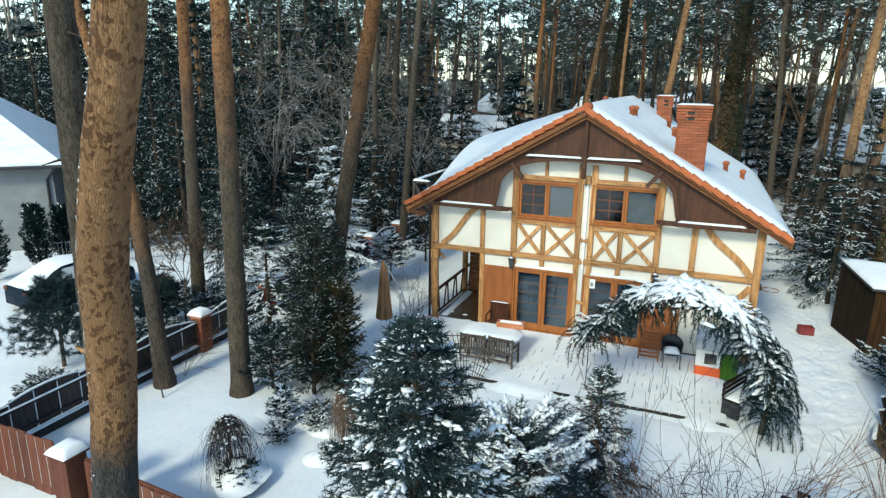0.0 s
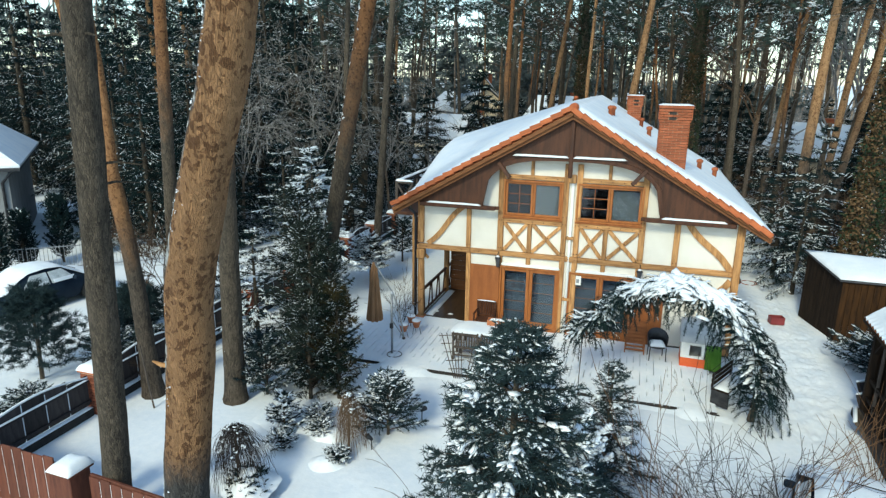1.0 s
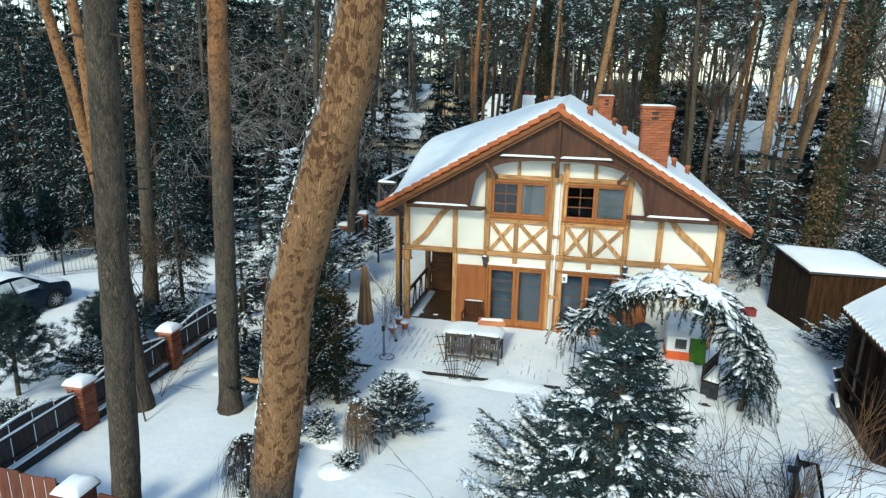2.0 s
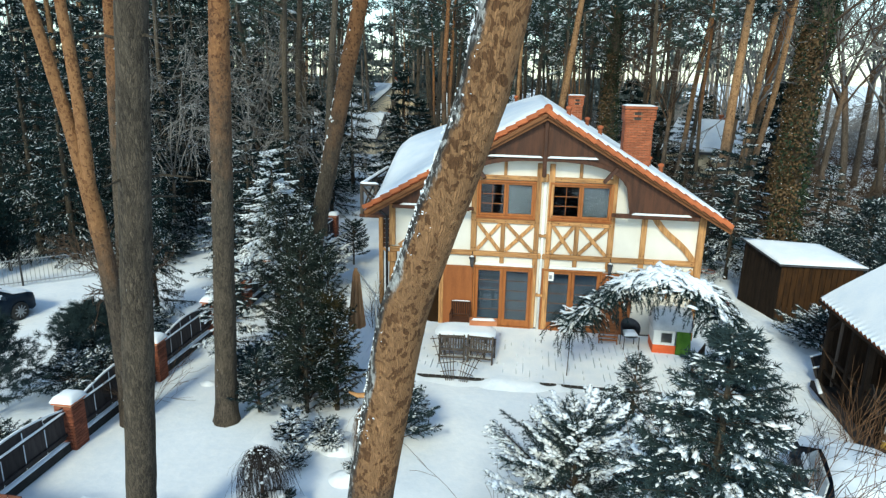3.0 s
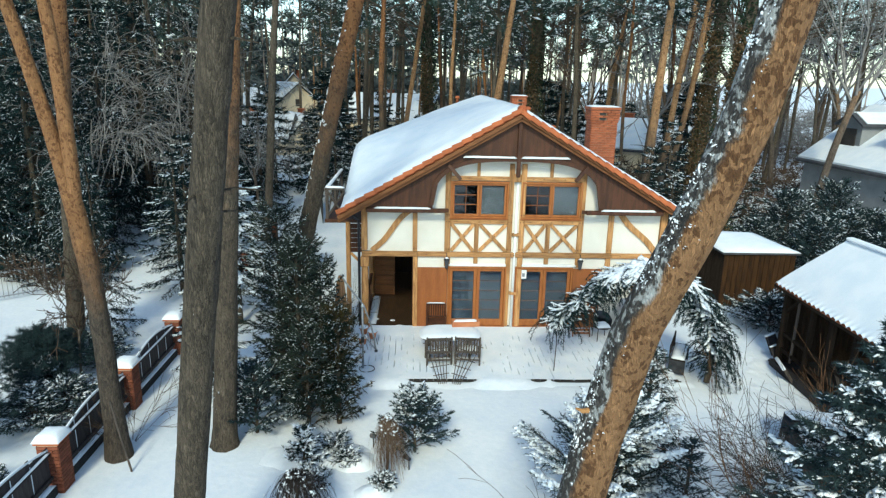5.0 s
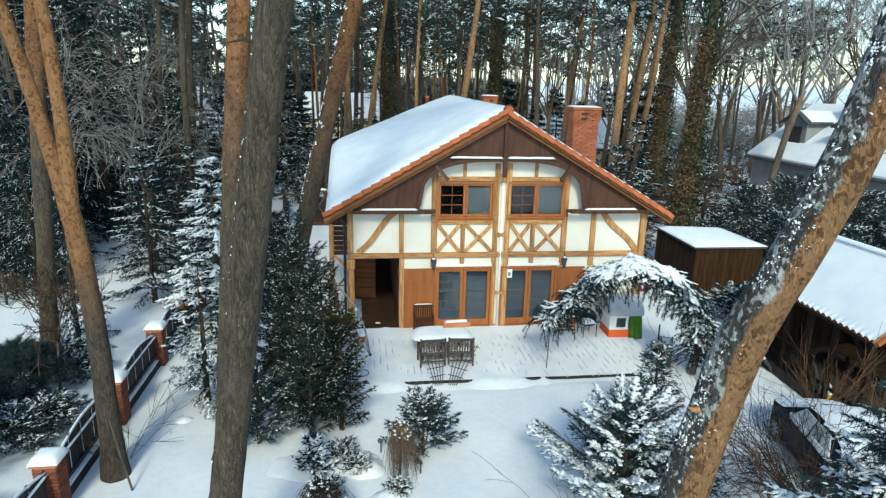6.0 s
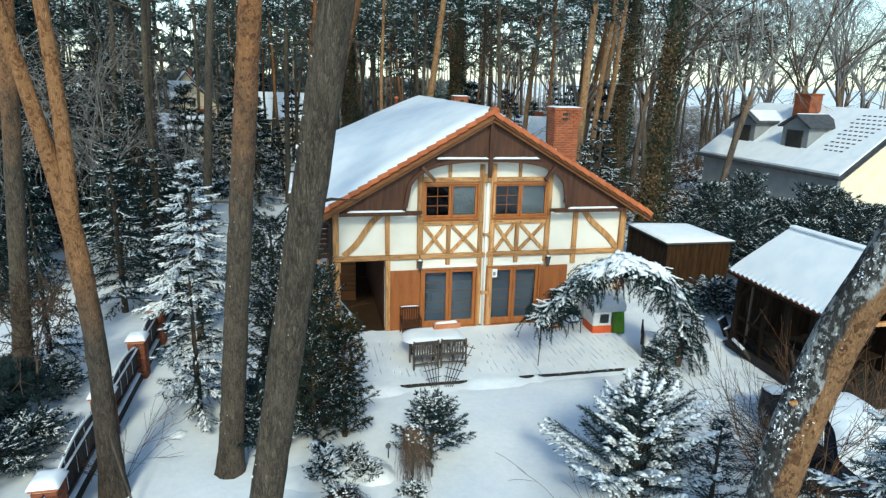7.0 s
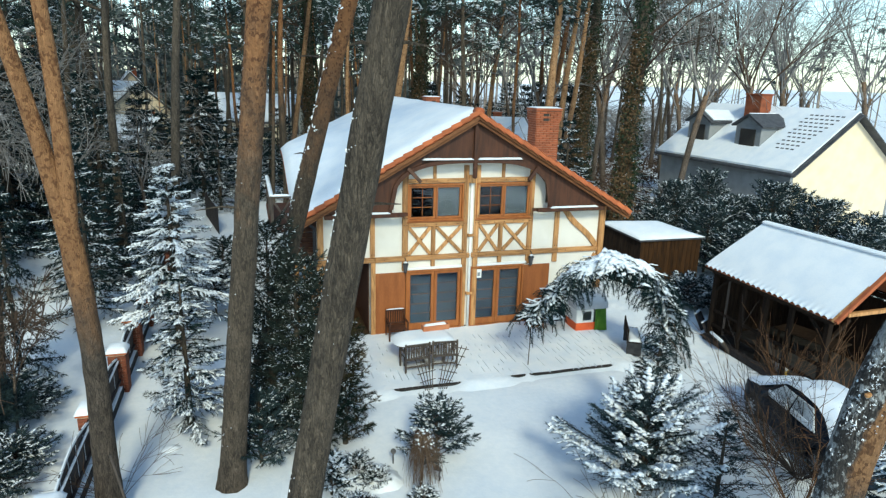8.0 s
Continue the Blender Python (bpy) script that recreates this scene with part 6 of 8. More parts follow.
pine("pine_tree", [(-9.71, -7.45, -0.1), (-9.68, -7.55, 1.5), (-9.62, -7.72, 3.3), (-9.70, -7.95, 5.6), (-9.98, -8.05, 7.5), (-10.30, -8.15, 9.3), (-10.75, -8.3, 12), (-11.3, -8.5, 16)],
     [0.25, 0.21, 0.19, 0.175, 0.125, 0.11, 0.09, 0.05], 6, "bark_fork", "forked pine with smooth orange bark beside the fence", 13.0, 19, clumps=6, stubs=3,
     fork=([(-9.70, -7.95, 5.4), (-9.61, -8.05, 6.8), (-9.62, -8.1, 8.2), (-9.66, -8.15, 9.3), (-9.75, -8.3, 12), (-9.9, -8.5, 16)], [0.135, 0.125, 0.115, 0.105, 0.085, 0.04]), sides=16)
pine("pine_tree", [(-13.26, -2.2, -0.1), (-12.77, -2.55, 4.0), (-12.28, -2.91, 8.0), (-11.79, -3.26, 12.0), (-11.3, -3.61, 17)], [0.25, 0.21, 0.19, 0.16, 0.07], 7, "bark_mid", "slim pine with dark bark behind the fence", 13, 20, sides=14, clumps=6)
pine("pine_tree", [(-7.06, -3.77, -0.1), (-6.06, -4.18, 4.0), (-5.06, -4.6, 8.0), (-4.06, -5.02, 12), (-3.3, -5.4, 16)], [0.27, 0.23, 0.20, 0.17, 0.08], 8, "bark_mid", "leaning pine with snow along its bark", 13, 19, sides=16, clumps=6, snow_side=165, n_snow=700, snow_size=0.055, stub_z=(6.5, 9))


# spruces and shrubs of the garden
spruce("spruce", (1.14, -15.16, -0.05), 6.3, 2.1, 21, 400, 32, 0.062, 0.0052, 0.34, 0.08, 0.60, 0.35, "blueneedle", "blue-green spruce with snow on its boughs", 0.11, 0.8, snow_size=0.5, flake_n=4, long=2.2, whorl=0.24, rag=0.5, side=0.7, pads=0.9, pad_size=1.0, pad_from=0.55)
spruce("juniper", (0.62, -9.55, -0.05), 2.05, 1.5, 22, 130, 36, 0.055, 0.0050, 0.24, 0.80, 0.55, 0.05, "blueneedle", "spreading bluish juniper with raised feathery shoots and pads of snow", 0.11, 0.50, snow_size=0.6, flake_n=4, long=2.2, rag=0.65, side=0.7, pads=1.0, pad_size=2.3, pad_top=0.5, pad_from=0.45)
spruce("spruce", (1.82, -8.1, -0.05), 2.95, 1.0, 20, 130, 36, 0.055, 0.0038, 0.20, 0.22, 0.40, 0.15, "blueneedle", "slender young spruce with snow on its lower boughs", 0.10, 0.85, snow_size=0.6, flake_n=5, long=2.2, whorl=0.24, rag=0.5, side=0.7, pads=0.45, pad_size=1.3)
spruce("spruce_sapling", (1.7, -10.5, -0.05), 2.25, 0.55, 23, 56, 22, 0.045, 0.006, 0.12, 0.3, 0.06, 0.15, "blueneedle", "thin little spruce sapling in the snow", 0.09, snow_size=0.5, whorl=0.2)
for jx, jy, jh, jr, jn, jseed, jmat, jlabel in ((-6.55, -5.0, 5.0, 0.95, 115, 24, "juniperneedle", "tall dark upright juniper with feathery sprays"), (-6.0, -5.6, 4.3, 0.95, 105, 17, "juniperneedle", "dark upright juniper with drooping green-brown sprays"),
                                                (-5.45, -5.6, 3.9, 0.68, 90, 16, "juniperneedle", "dark upright juniper with frosted feathery sprays"), (-5.0, -6.1, 2.9, 0.66, 76, 25, "yewneedle", "dark juniper with yellow-brown sprays"), (-5.7, -6.35, 2.3, 0.8, 66, 15, "juniperneedle", "low dark juniper in a dense clump")):
    spruce("juniper", (jx, jy, -0.05), jh, jr * 0.93, jseed, jn * 11 // 10, 25, 0.085, 0.0075, 0.55, 0.95, 0.62, 0.05, jmat, jlabel, 0.13, 0.30, "upright junipers", snow_size=0.5, flake_n=4, long=2.2, side=0.42, rag=0.75, hang=0.4)
spruce("juniper", (-6.9, -6.5, -0.05), 1.5, 0.8, 19, 60, 28, 0.075, 0.008, 0.15, 0.7, 0.3, 0.05, "blueneedle", "low dark juniper with snow at the foot of a pine", 0.14, 0.42, snow_size=0.8, long=2.4)
spruce("spruce", (-9.15, 0.45, -0.05), 5.75, 1.75, 26, 150, 30, 0.075, 0.006, 0.34, 0.06, 0.8, 1.3, "needle", "spruce thick with fresh snow by the fence", 0.14, snow_size=0.95, flake_n=6, long=3.0, whorl=0.36, rag=0.5, pads=0.9, pad_size=1.5, pad_top=0.8)
spruce("dwarf_spruce", (-8.2, 3.3, -0.05), 1.75, 0.95, 57, 60, 20, 0.075, 0.009, 0.10, 0.35, 0.85, 0.6, "needle", "small round-headed conifer thick with snow", 0.14, 0.45, snow_size=1.25, flake_n=8, long=2.2)
spruce("dwarf_spruce", (-8.0, 6.5, -0.05), 1.9, 0.7, 58, 60, 20, 0.075, 0.009, 0.10, 0.45, 0.05, 0.4, "needle", "dark rounded conifer by the fence", 0.14, 0.4, snow_size=1.0)
spruce("spruce", (-8.5, -4.4, -0.05), 3.9, 1.25, 27, 90, 30, 0.070, 0.006, 0.28, 0.05, 0.55, 0.3, "needle", "loose dark spruce with light snow", 0.14, snow_size=0.95, flake_n=7, long=2.8, whorl=0.32, rag=0.7)
spruce("dwarf_pine", (-3.15, -7.3, -0.05), 1.35, 0.72, 28, 60, 30, 0.06, 0.007, 0.05, 0.5, 0.35, 0.1, "blueneedle", "small rounded blue pine with snow", 0.10, 0.5, category="shrub", snow_size=0.9, long=2.2)
spruce("dwarf_pine", (-5.55, -7.9, -0.05), 0.85, 0.35, 18, 34, 26, 0.05, 0.008, 0.05, 0.5, 0.5, 0.05, "needle", "tiny snowy conifer in the flower bed", 0.09, 0.6, category="shrub")
spruce("ball_bush", (-4.9, -10.35, -0.05), 0.42, 0.33, 14, 60, 24, 0.05, 0.008, 0.0, 0.5, 0.1, 0.02, "needle", "small round evergreen bush under a snow cap", 0.09, 0.3, category="shrub")
for px, py, ph, pr, ps in ((-4.65, -7.8, 0.22, 0.26, 51), (-4.95, -7.3, 0.28, 0.30, 52), (-3.8, -8.65, 0.16, 0.20, 54), (-5.25, -8.6, 0.25, 0.28, 55)):
    spruce("ground_cover", (px, py, -0.06), ph, pr, ps, 26, 12, 0.05, 0.006, 0.02, 0.45, 0.5, 0.0, "needle", "low plant half buried in snow", 0.09, 0.35, "snowed-over plants", snow_size=0.8, flake_n=4, category="shrub", long=1.8)
weeping_shrub((-3.75, -8.2, -0.05), 1.35, 0.36, 320, 29, "drytwig", "dry brown weeping shrub with hanging twigs")
weeping_shrub((-5.29, -10.14, -0.05), 1.36, 0.66, 420, 30, "darktwig", "dark weeping shrub with hanging twigs in the snow")
shrub("bare_shrub", (4.5, -9.9, -0.05), 44, 1.65, 0.9, 38, "darktwig", 3, "dense dark bare shrub beside the parked car", 0.03, 0.015, 0.40, 3)
# orange-brown here is sun on dark stems, given as twig colour
shrub("bare_shrub", (3.4, -10.9, -0.05), 9, 1.95, 0.6, 35, "redtwig", 3, "bare shrub with stems coloured orange-brown as if sunlit", 0.02, 0.018, 0.28, 3)
shrub("bare_shrub", (7.15, -6.6, -0.05), 22, 1.5, 0.35, 32, "redtwig", 1, "upright reddish bare stems by the shelter", 0.0, 0.009, 0.3, 3)
shrub("bare_shrub", (7.9, -8.1, -0.05), 22, 1.4, 0.45, 36, "redtwig", 1, "upright orange-brown bare stems by the shelter", 0.0, 0.009, 0.3, 3)
shrub("bare_shrub", (-0.6, -10.9, -0.05), 7, 1.5, 0.7, 33, "twig", 2, "thin arching bare stems in the snow", 0.12, 0.009, 0.4, 2)
shrub("bare_shrub", (-9.7, -6.9, -0.05), 9, 1.2, 0.7, 34, "twig", 2, "thin bare twigs by the fence", 0.0, 0.007, 0.4, 3)
shrub("bare_shrub", (-5.35, -0.7, -0.05), 10, 1.3, 0.35, 37, "twig", 2, "dark leafless shrub at the veranda corner", 0.0, 0.010, 0.4, 3, 0.01)


def weeping_arch():
    """Weeping conifer trained over into an arch: a broad cap of snow on top, dark tassels hanging below."""
    rs = np.random.RandomState(41)
    o = Vector((5.0, -3.6, -0.05))
    t = thing("weeping_cedar", o, label="weeping cedar arching over the terrace, loaded with snow", category="tree")
    spine = [Vector(p) - o for p in ((5.15, -3.95, 0), (5.2, -3.95, 1.0), (4.95, -3.95, 2.0), (4.15, -3.9, 2.95), (3.1, -3.9, 3.35), (2.2, -3.8, 2.98), (1.35, -3.65, 2.25), (0.75, -3.55, 1.55))]
    part("trunk", trunk_mesh(spine, [0.09, 0.085, 0.08, 0.07, 0.06, 0.045, 0.03, 0.015], M["bark"], 8, 0.1, 3, fine=0.15), None, t)
    P, D, L, S = [], [], [], []
    CC, CA, CS = [], [], []
    for k in range(760):
        u = rs.rand() ** 0.95 * (len(spine) - 1.32) + 0.32
        i = int(u)
        c = np.array(spine[i].lerp(spine[min(i + 1, len(spine) - 1)], u - i))
        leg = u < 2.7                       # the leg by the trunk hangs thick and low
        a = rs.rand() * 6.283
        reach = 0.28 if u > 5.0 else 0.42 if leg else 0.66
        d = np.array([math.cos(a) * (0.75 if leg else 0.6) + (0.1 if leg else 0), math.sin(a) * (0.7 if leg else 1.0), 0.30 * rs.rand()])
        p = c + np.array([0, 0, -0.10 * rs.rand()])
        dd = unit(d)
        seg = 0.13
        flat = 1 + int(reach / seg * rs.rand() + 0.6)
        n = flat + (2 + rs.randint(5) if leg else 2 + rs.randint(4))
        loaded = noise.noise((c[0] * 1.7 + math.cos(a), c[1] + math.sin(a), c[2] * 1.7)) > -0.30
        for q in range(n):
            P.append(p.copy()); D.append(dd.copy()); L.append(seg)
            S.append(rs.rand() < (0.40 if q < flat else 0.13))
            if loaded and u > (2.0 if k % 3 else 0.7) and q < min(flat + 1, 5) and p[2] > c[2] - 0.22:
                w = (1.0 - 0.13 * q) * (0.6 + 0.7 * rs.rand()) * (0.75 if u > 5.0 else 1.0)
                CC.append(p + dd * seg * 0.5 + np.array([0, 0, 0.05 + 0.02 * rs.rand()])); CA.append(dd * np.array([1, 1, 0.7])); CS.append((0.11, 0.085 * w, 0.045 * w))
            p = p + dd * seg
            if p[2] < 0.08 or leg and p[2] < 1.75 and p[0] < -0.32 + 0.1 * rs.normal():
                break
            dd = unit(dd + np.array([0, 0, -0.14 if q < flat else -0.60]) + rs.normal(size=3) * 0.12)
    P, D, L = np.array(P), np.array(D), np.array(L)
    part("crown", tri_mesh("crown", needles(rs, P, D, L, 30, 0.085, 0.0048, 0.5), M["needle"]), None, t)
    for k in range(460):                    # the cap itself: wide flat lumps that run together
        u = 2.35 + 3.2 * rs.rand()
        i = int(u)
        c = np.array(spine[i].lerp(spine[i + 1], u - i))
        ax = unit(np.array(spine[i + 1] - spine[i]))
        v = rs.normal() * 0.25 * (1.0 if u < 4.8 else 0.5)
        CC.append(c + np.array([0.05 * rs.normal(), v, 0.17 - 0.65 * v * v + 0.02 * rs.normal()]))
        CA.append(ax + 0.35 * rs.normal(size=3) * np.array([1, 1, 0.3])); CS.append((0.16 + 0.08 * rs.rand(), 0.09 + 0.06 * rs.rand(), 0.06))
    V1, F1 = blobs(rs, np.array(CC), unit(np.array(CA)), np.array(CS))
    V1 = V1 + rs.normal(size=V1.shape) * 0.006
    V2, F2 = streaks(rs, P, D, L, 3, 0.016, np.array(S), 3.0)
    part("snow", raw_mesh("snow", np.vstack([V1, V2]), np.vstack([F1, F2 + len(V1)]), M["snow"]), None, t, "thick snow on the arch")["kind"] = "stuff"


weeping_arch()


# ---- woods round the house ----
PINE_KINDS = []
kr = random.Random(77)
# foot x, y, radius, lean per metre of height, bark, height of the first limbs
# bark_sun marks trunks with the sun put into their colour
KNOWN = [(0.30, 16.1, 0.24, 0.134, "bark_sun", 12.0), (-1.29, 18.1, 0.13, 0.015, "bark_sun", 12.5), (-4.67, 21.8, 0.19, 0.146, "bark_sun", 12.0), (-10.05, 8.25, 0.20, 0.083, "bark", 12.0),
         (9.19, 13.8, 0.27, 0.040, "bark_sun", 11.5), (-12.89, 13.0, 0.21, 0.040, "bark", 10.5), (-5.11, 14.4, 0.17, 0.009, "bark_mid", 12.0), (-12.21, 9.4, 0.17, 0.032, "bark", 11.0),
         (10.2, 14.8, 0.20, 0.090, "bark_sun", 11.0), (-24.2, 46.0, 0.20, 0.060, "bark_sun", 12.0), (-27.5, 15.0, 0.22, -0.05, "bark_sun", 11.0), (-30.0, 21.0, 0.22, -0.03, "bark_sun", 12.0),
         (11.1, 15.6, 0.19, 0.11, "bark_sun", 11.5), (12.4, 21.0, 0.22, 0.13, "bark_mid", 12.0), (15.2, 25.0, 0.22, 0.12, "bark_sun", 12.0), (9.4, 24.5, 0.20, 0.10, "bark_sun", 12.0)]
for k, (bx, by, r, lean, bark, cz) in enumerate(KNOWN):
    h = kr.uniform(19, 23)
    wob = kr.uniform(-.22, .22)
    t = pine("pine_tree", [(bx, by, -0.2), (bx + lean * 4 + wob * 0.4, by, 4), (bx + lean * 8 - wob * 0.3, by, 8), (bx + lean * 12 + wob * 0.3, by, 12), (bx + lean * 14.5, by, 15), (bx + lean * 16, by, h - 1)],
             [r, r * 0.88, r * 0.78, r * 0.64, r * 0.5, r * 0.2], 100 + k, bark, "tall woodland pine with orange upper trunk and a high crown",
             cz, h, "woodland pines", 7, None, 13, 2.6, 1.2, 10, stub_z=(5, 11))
    PINE_KINDS.append((t, r))
taken = [(q[0], q[1]) for q in KNOWN]


def free(x, y, gap):
    if -7.5 < x < 7.5 and y < 14.5 or x > 20.5 and 7 < y < 23 and x < 34 or x < -21 and y < 10:
        return False
    if -20.5 < x < -11 and y < 7.5 or 7 < x < 13 and y < 7:
        return False
    for (hx, hy, hz), *rest in FAR:
        if math.hypot(x - hx, y - hy) < 6.5:
            return False
    return all((x - a) ** 2 + (y - b) ** 2 > gap * gap for a, b in taken)


def in_clearing(x, y):
    """The open strip through the woods towards the far cottages."""
    u = (y + 20) / 68
    return 16 < y < 47 and -8.4 - 11.5 * u < x < 2.0 - 19 * u


n_pines = 0
for k in range(4000):
    if n_pines >= 150:
        break
    y = 15 + 62 * kr.random() ** 1.05
    x = kr.uniform(-14 - y * 0.75, 12 + y * 0.75)
    if y < 24 and -9 < x < 9 and kr.random() < 0.75 or in_clearing(x, y) and kr.random() < 0.85:
        continue
    if x > 9 + y * 0.15 and kr.random() < 0.86:
        continue
    if y > 30 and abs(x + y * 0.3) < 3 and kr.random() < 0.6:
        continue
    if not free(x, y, 2.3):
        continue
    taken.append((x, y))
    src = PINE_KINDS[kr.choice((1, 3, 5, 5, 6, 7, 7, 3, 5))][0]
    s = kr.uniform(0.75, 1.12)
    o = copy_thing(src, pose(x, y, -0.1, kr.uniform(-3.5, 3.5), kr.uniform(-4.5, 5.5), kr.uniform(0, 360)))
    o.scale = (s * kr.uniform(0.8, 1.15), s * kr.uniform(0.8, 1.15), s)
    n_pines += 1

# spruces of the woods
SP = [spruce("spruce", (-18.6, 12.0, -0.1), 10.0, 2.7, 61, 150, 6, 0.21, 0.024, 0.42, 0.02, 0.45, 0.4, "needle", "tall dark spruce dusted with snow", 0.31, 0.8, "woodland spruces", snow_size=0.85, flake_n=3, long=5.0, whorl=0.55, side=0.40, rag=0.55, hang=0.45),
      spruce("spruce", (-19.5, 7.6, -0.1), 11.5, 3.0, 62, 160, 6, 0.21, 0.024, 0.46, 0.0, 0.38, 0.4, "needle", "tall dark spruce dusted with snow", 0.34, 0.8, "woodland spruces", snow_size=0.85, flake_n=3, long=5.0, whorl=0.6, side=0.40, rag=0.55, hang=0.5),
      spruce("spruce", (-12.1, 3.4, -0.1), 5.6, 1.7, 63, 90, 9, 0.13, 0.014, 0.30, 0.04, 0.42, 0.3, "needle", "spruce beside the fence with snow on its boughs", 0.18, 0.8, "woodland spruces", snow_size=0.95, flake_n=5, long=3.5, whorl=0.42, side=0.45, rag=0.5)]
BESIDE_DRIVE = [(-17.6, 14.5, 1, 1.05), (-14.4, 16, 0, 0.9), (-19.5, 17, 1, 1.1), (-11.8, 8.6, 2, 0.9), (-13.1, 7.2, 2, 1.1), (-18.2, 9, 0, 0.75), (-13.2, 12.2, 0, 0.8), (-16.4, 18.2, 1, 0.95), (-12.2, 16.8, 0, 0.7), (-16.6, 4.6, 0, 0.6), (-17.4, 6, 0, 0.7),
                (-20.4, 4.9, 0, 0.85), (-22.6, 5.6, 1, 0.8), (-25.0, 6.6, 0, 0.9), (-18.9, 6.4, 1, 0.75), (-21.6, 8.2, 0, 1.1), (-27.5, 8.2, 1, 0.95)]

# round the back of the plot
BEHIND_HOUSE = [(-13.2, 20.5, 2, 0.75), (-8.6, 22.5, 2, 0.95), (-15.6, 25, 2, 0.8), (-7.5, 27, 2, 0.9), (-4.5, 33, 2, 1), (7.9, 9.6, 2, 0.95), (9.6, 11.5, 2, 1.1), (8, 15.5, 2, 0.8), (13.5, 11, 2, 0.9), (14.5, 25, 0, 0.7), (5, 31, 2, 1), (12, 33, 0, 0.7), (8.3, 7.6, 2, 0.8)]

# the dense western wood
WEST_WOOD = []
while len(WEST_WOOD) < 40:
    x, y = kr.uniform(-56, -20.5), kr.uniform(5.5, 37)
    if y < 6 - (x + 20) * 0.25 or any((x - q[0]) ** 2 + (y - q[1]) ** 2 < 6.5 for q in WEST_WOOD):
        continue
    WEST_WOOD.append((x, y, kr.randrange(2), kr.uniform(0.95, 1.2) if y < 16 else kr.uniform(1.0, 1.5)))
for x, y, k, s in BESIDE_DRIVE + BEHIND_HOUSE + WEST_WOOD:
    o = copy_thing(SP[k], pose(x, y, -0.1, 0, 0, kr.uniform(0, 360)))
    o.scale = (s, s, s * kr.uniform(0.9, 1.1))

nar = copy_thing(SP[0], pose(-13.1, -0.7, -0.1, 0, 0, 40))
nar.scale = (0.42, 0.42, 0.62)

# young spruces under the far pines
SF = spruce("spruce", (-9.5, 33.0, -0.1), 6.5, 2.0, 68, 80, 6, 0.30, 0.035, 0.34, 0.03, 0.35, 0.3, "needle", "young spruce in the shade of the pines", 0.36, 0.8, "young spruces", snow_size=1.8, flake_n=3, long=4.0, whorl=0.6, side=0.5)
n_young = 0
for k in range(900):
    if n_young >= 46:
        break
    y = 22 + 55 * kr.random()
    x = kr.uniform(-10 - y * 0.8, 6 + y * 0.45)
    if not free(x, y, 2.0) or in_clearing(x, y) and kr.random() < 0.7:
        continue
    taken.append((x, y))
    s = kr.uniform(0.5, 1.35)
    o = copy_thing(SF, pose(x, y, -0.1, 0, 0, kr.uniform(0, 360)))
    o.scale = (s, s, s)
    n_young += 1

# dark hedge of junipers behind the shelter
hj = spruce("juniper", (13.2, 4.2, -0.1), 3.0, 1.6, 65, 110, 9, 0.13, 0.016, 0.12, 0.55, 0.45, 0.1, "blueneedle", "dark bushy juniper with light snow in a hedge", 0.19, 0.5, "hedge junipers", snow_size=1.0, flake_n=4, long=2.6, side=0.5, rag=0.6)
for x, y, s in ((15.2, 5.6, 1.05), (17.0, 4.6, 1.1), (12.6, 1.6, 0.9), (14.6, 2.2, 1.0), (16.6, 1.6, 1.05), (18.8, 3.0, 1.1), (13.4, -0.8, 0.95), (15.5, -1.5, 1.1), (17.8, 0.0, 1.1), (11.6, 6.2, 0.9), (19.5, 6.0, 1.0), (14.0, 8.0, 1.1), (16.5, 8.5, 1.1), (14.5, -4.5, 1.0), (15.0, -7.5, 1.0), (18.2, 8.0, 1.0)):
    o = copy_thing(hj, pose(x, y, -0.1, 0, 0, kr.uniform(0, 360)))
    o.scale = (s, s, s * kr.uniform(0.85, 1.15))
low = spruce("creeping_juniper", (9.3, 0.3, -0.1), 1.05, 1.35, 66, 64, 9, 0.095, 0.016, 0.12, 0.35, 0.45, 0.05, "blueneedle", "low spreading juniper with snow beside the shed", 0.14, 0.5, category="shrub", snow_size=1.1, flake_n=4, long=2.6)
for x, y, s in ((10.3, -0.5, 0.9), (-12.3, -2.8, 0.6), (-12.2, -6.2, 0.7), (-13.1, -4.5, 0.6), (-11.9, -5.4, 0.65), (-12.9, -1.9, 0.6), (-16.6, 6.2, 0.9), (-18.6, 5.2, 0.9), (-11.7, -9.2, 0.6)):
    o = copy_thing(low, pose(x, y, -0.1, 0, 0, kr.uniform(0, 360)))
    o.scale = (s, s, s)


def young_pine(loc, h, seed):
    rs = np.random.RandomState(seed)
    t = thing("young_pine", loc, label="young bushy pine with long needles beside the drive", category="tree")
    part("trunk", trunk_mesh([(0, 0, -0.1), (0.05, 0, h * 0.5), (0, 0, h)], [0.06, 0.045, 0.015], M["bark"], 8), None, t)
    P, D, L = [], [], []
    for k in range(96):
        z = 0.3 + (h - 0.3) * (k + 0.5) / 96
        a = k * 2.4
        bl = (1.25 * (1.05 - z / h) + 0.25) * (0.75 + 0.4 * rs.rand())
        o = np.array([math.cos(a), math.sin(a), 0.30 + 0.2 * rs.rand()])
        for s in (0.35, 0.55, 0.75, 0.95):
            for q in range(3):
                P.append(np.array([0, 0, z]) + o * bl * s); D.append(unit(o + rs.normal(size=3) * 0.5)); L.append(0.18)
    part("crown", tri_mesh("crown", needles(rs, np.array(P), np.array(D), np.array(L), 40, 0.14, 0.005, 0.7), M["blueneedle"]), None, t)


young_pine((-13.2, -7.7, -0.05), 2.5, 71)
young_pine((-13.0, -4.3, -0.05), 1.5, 73)


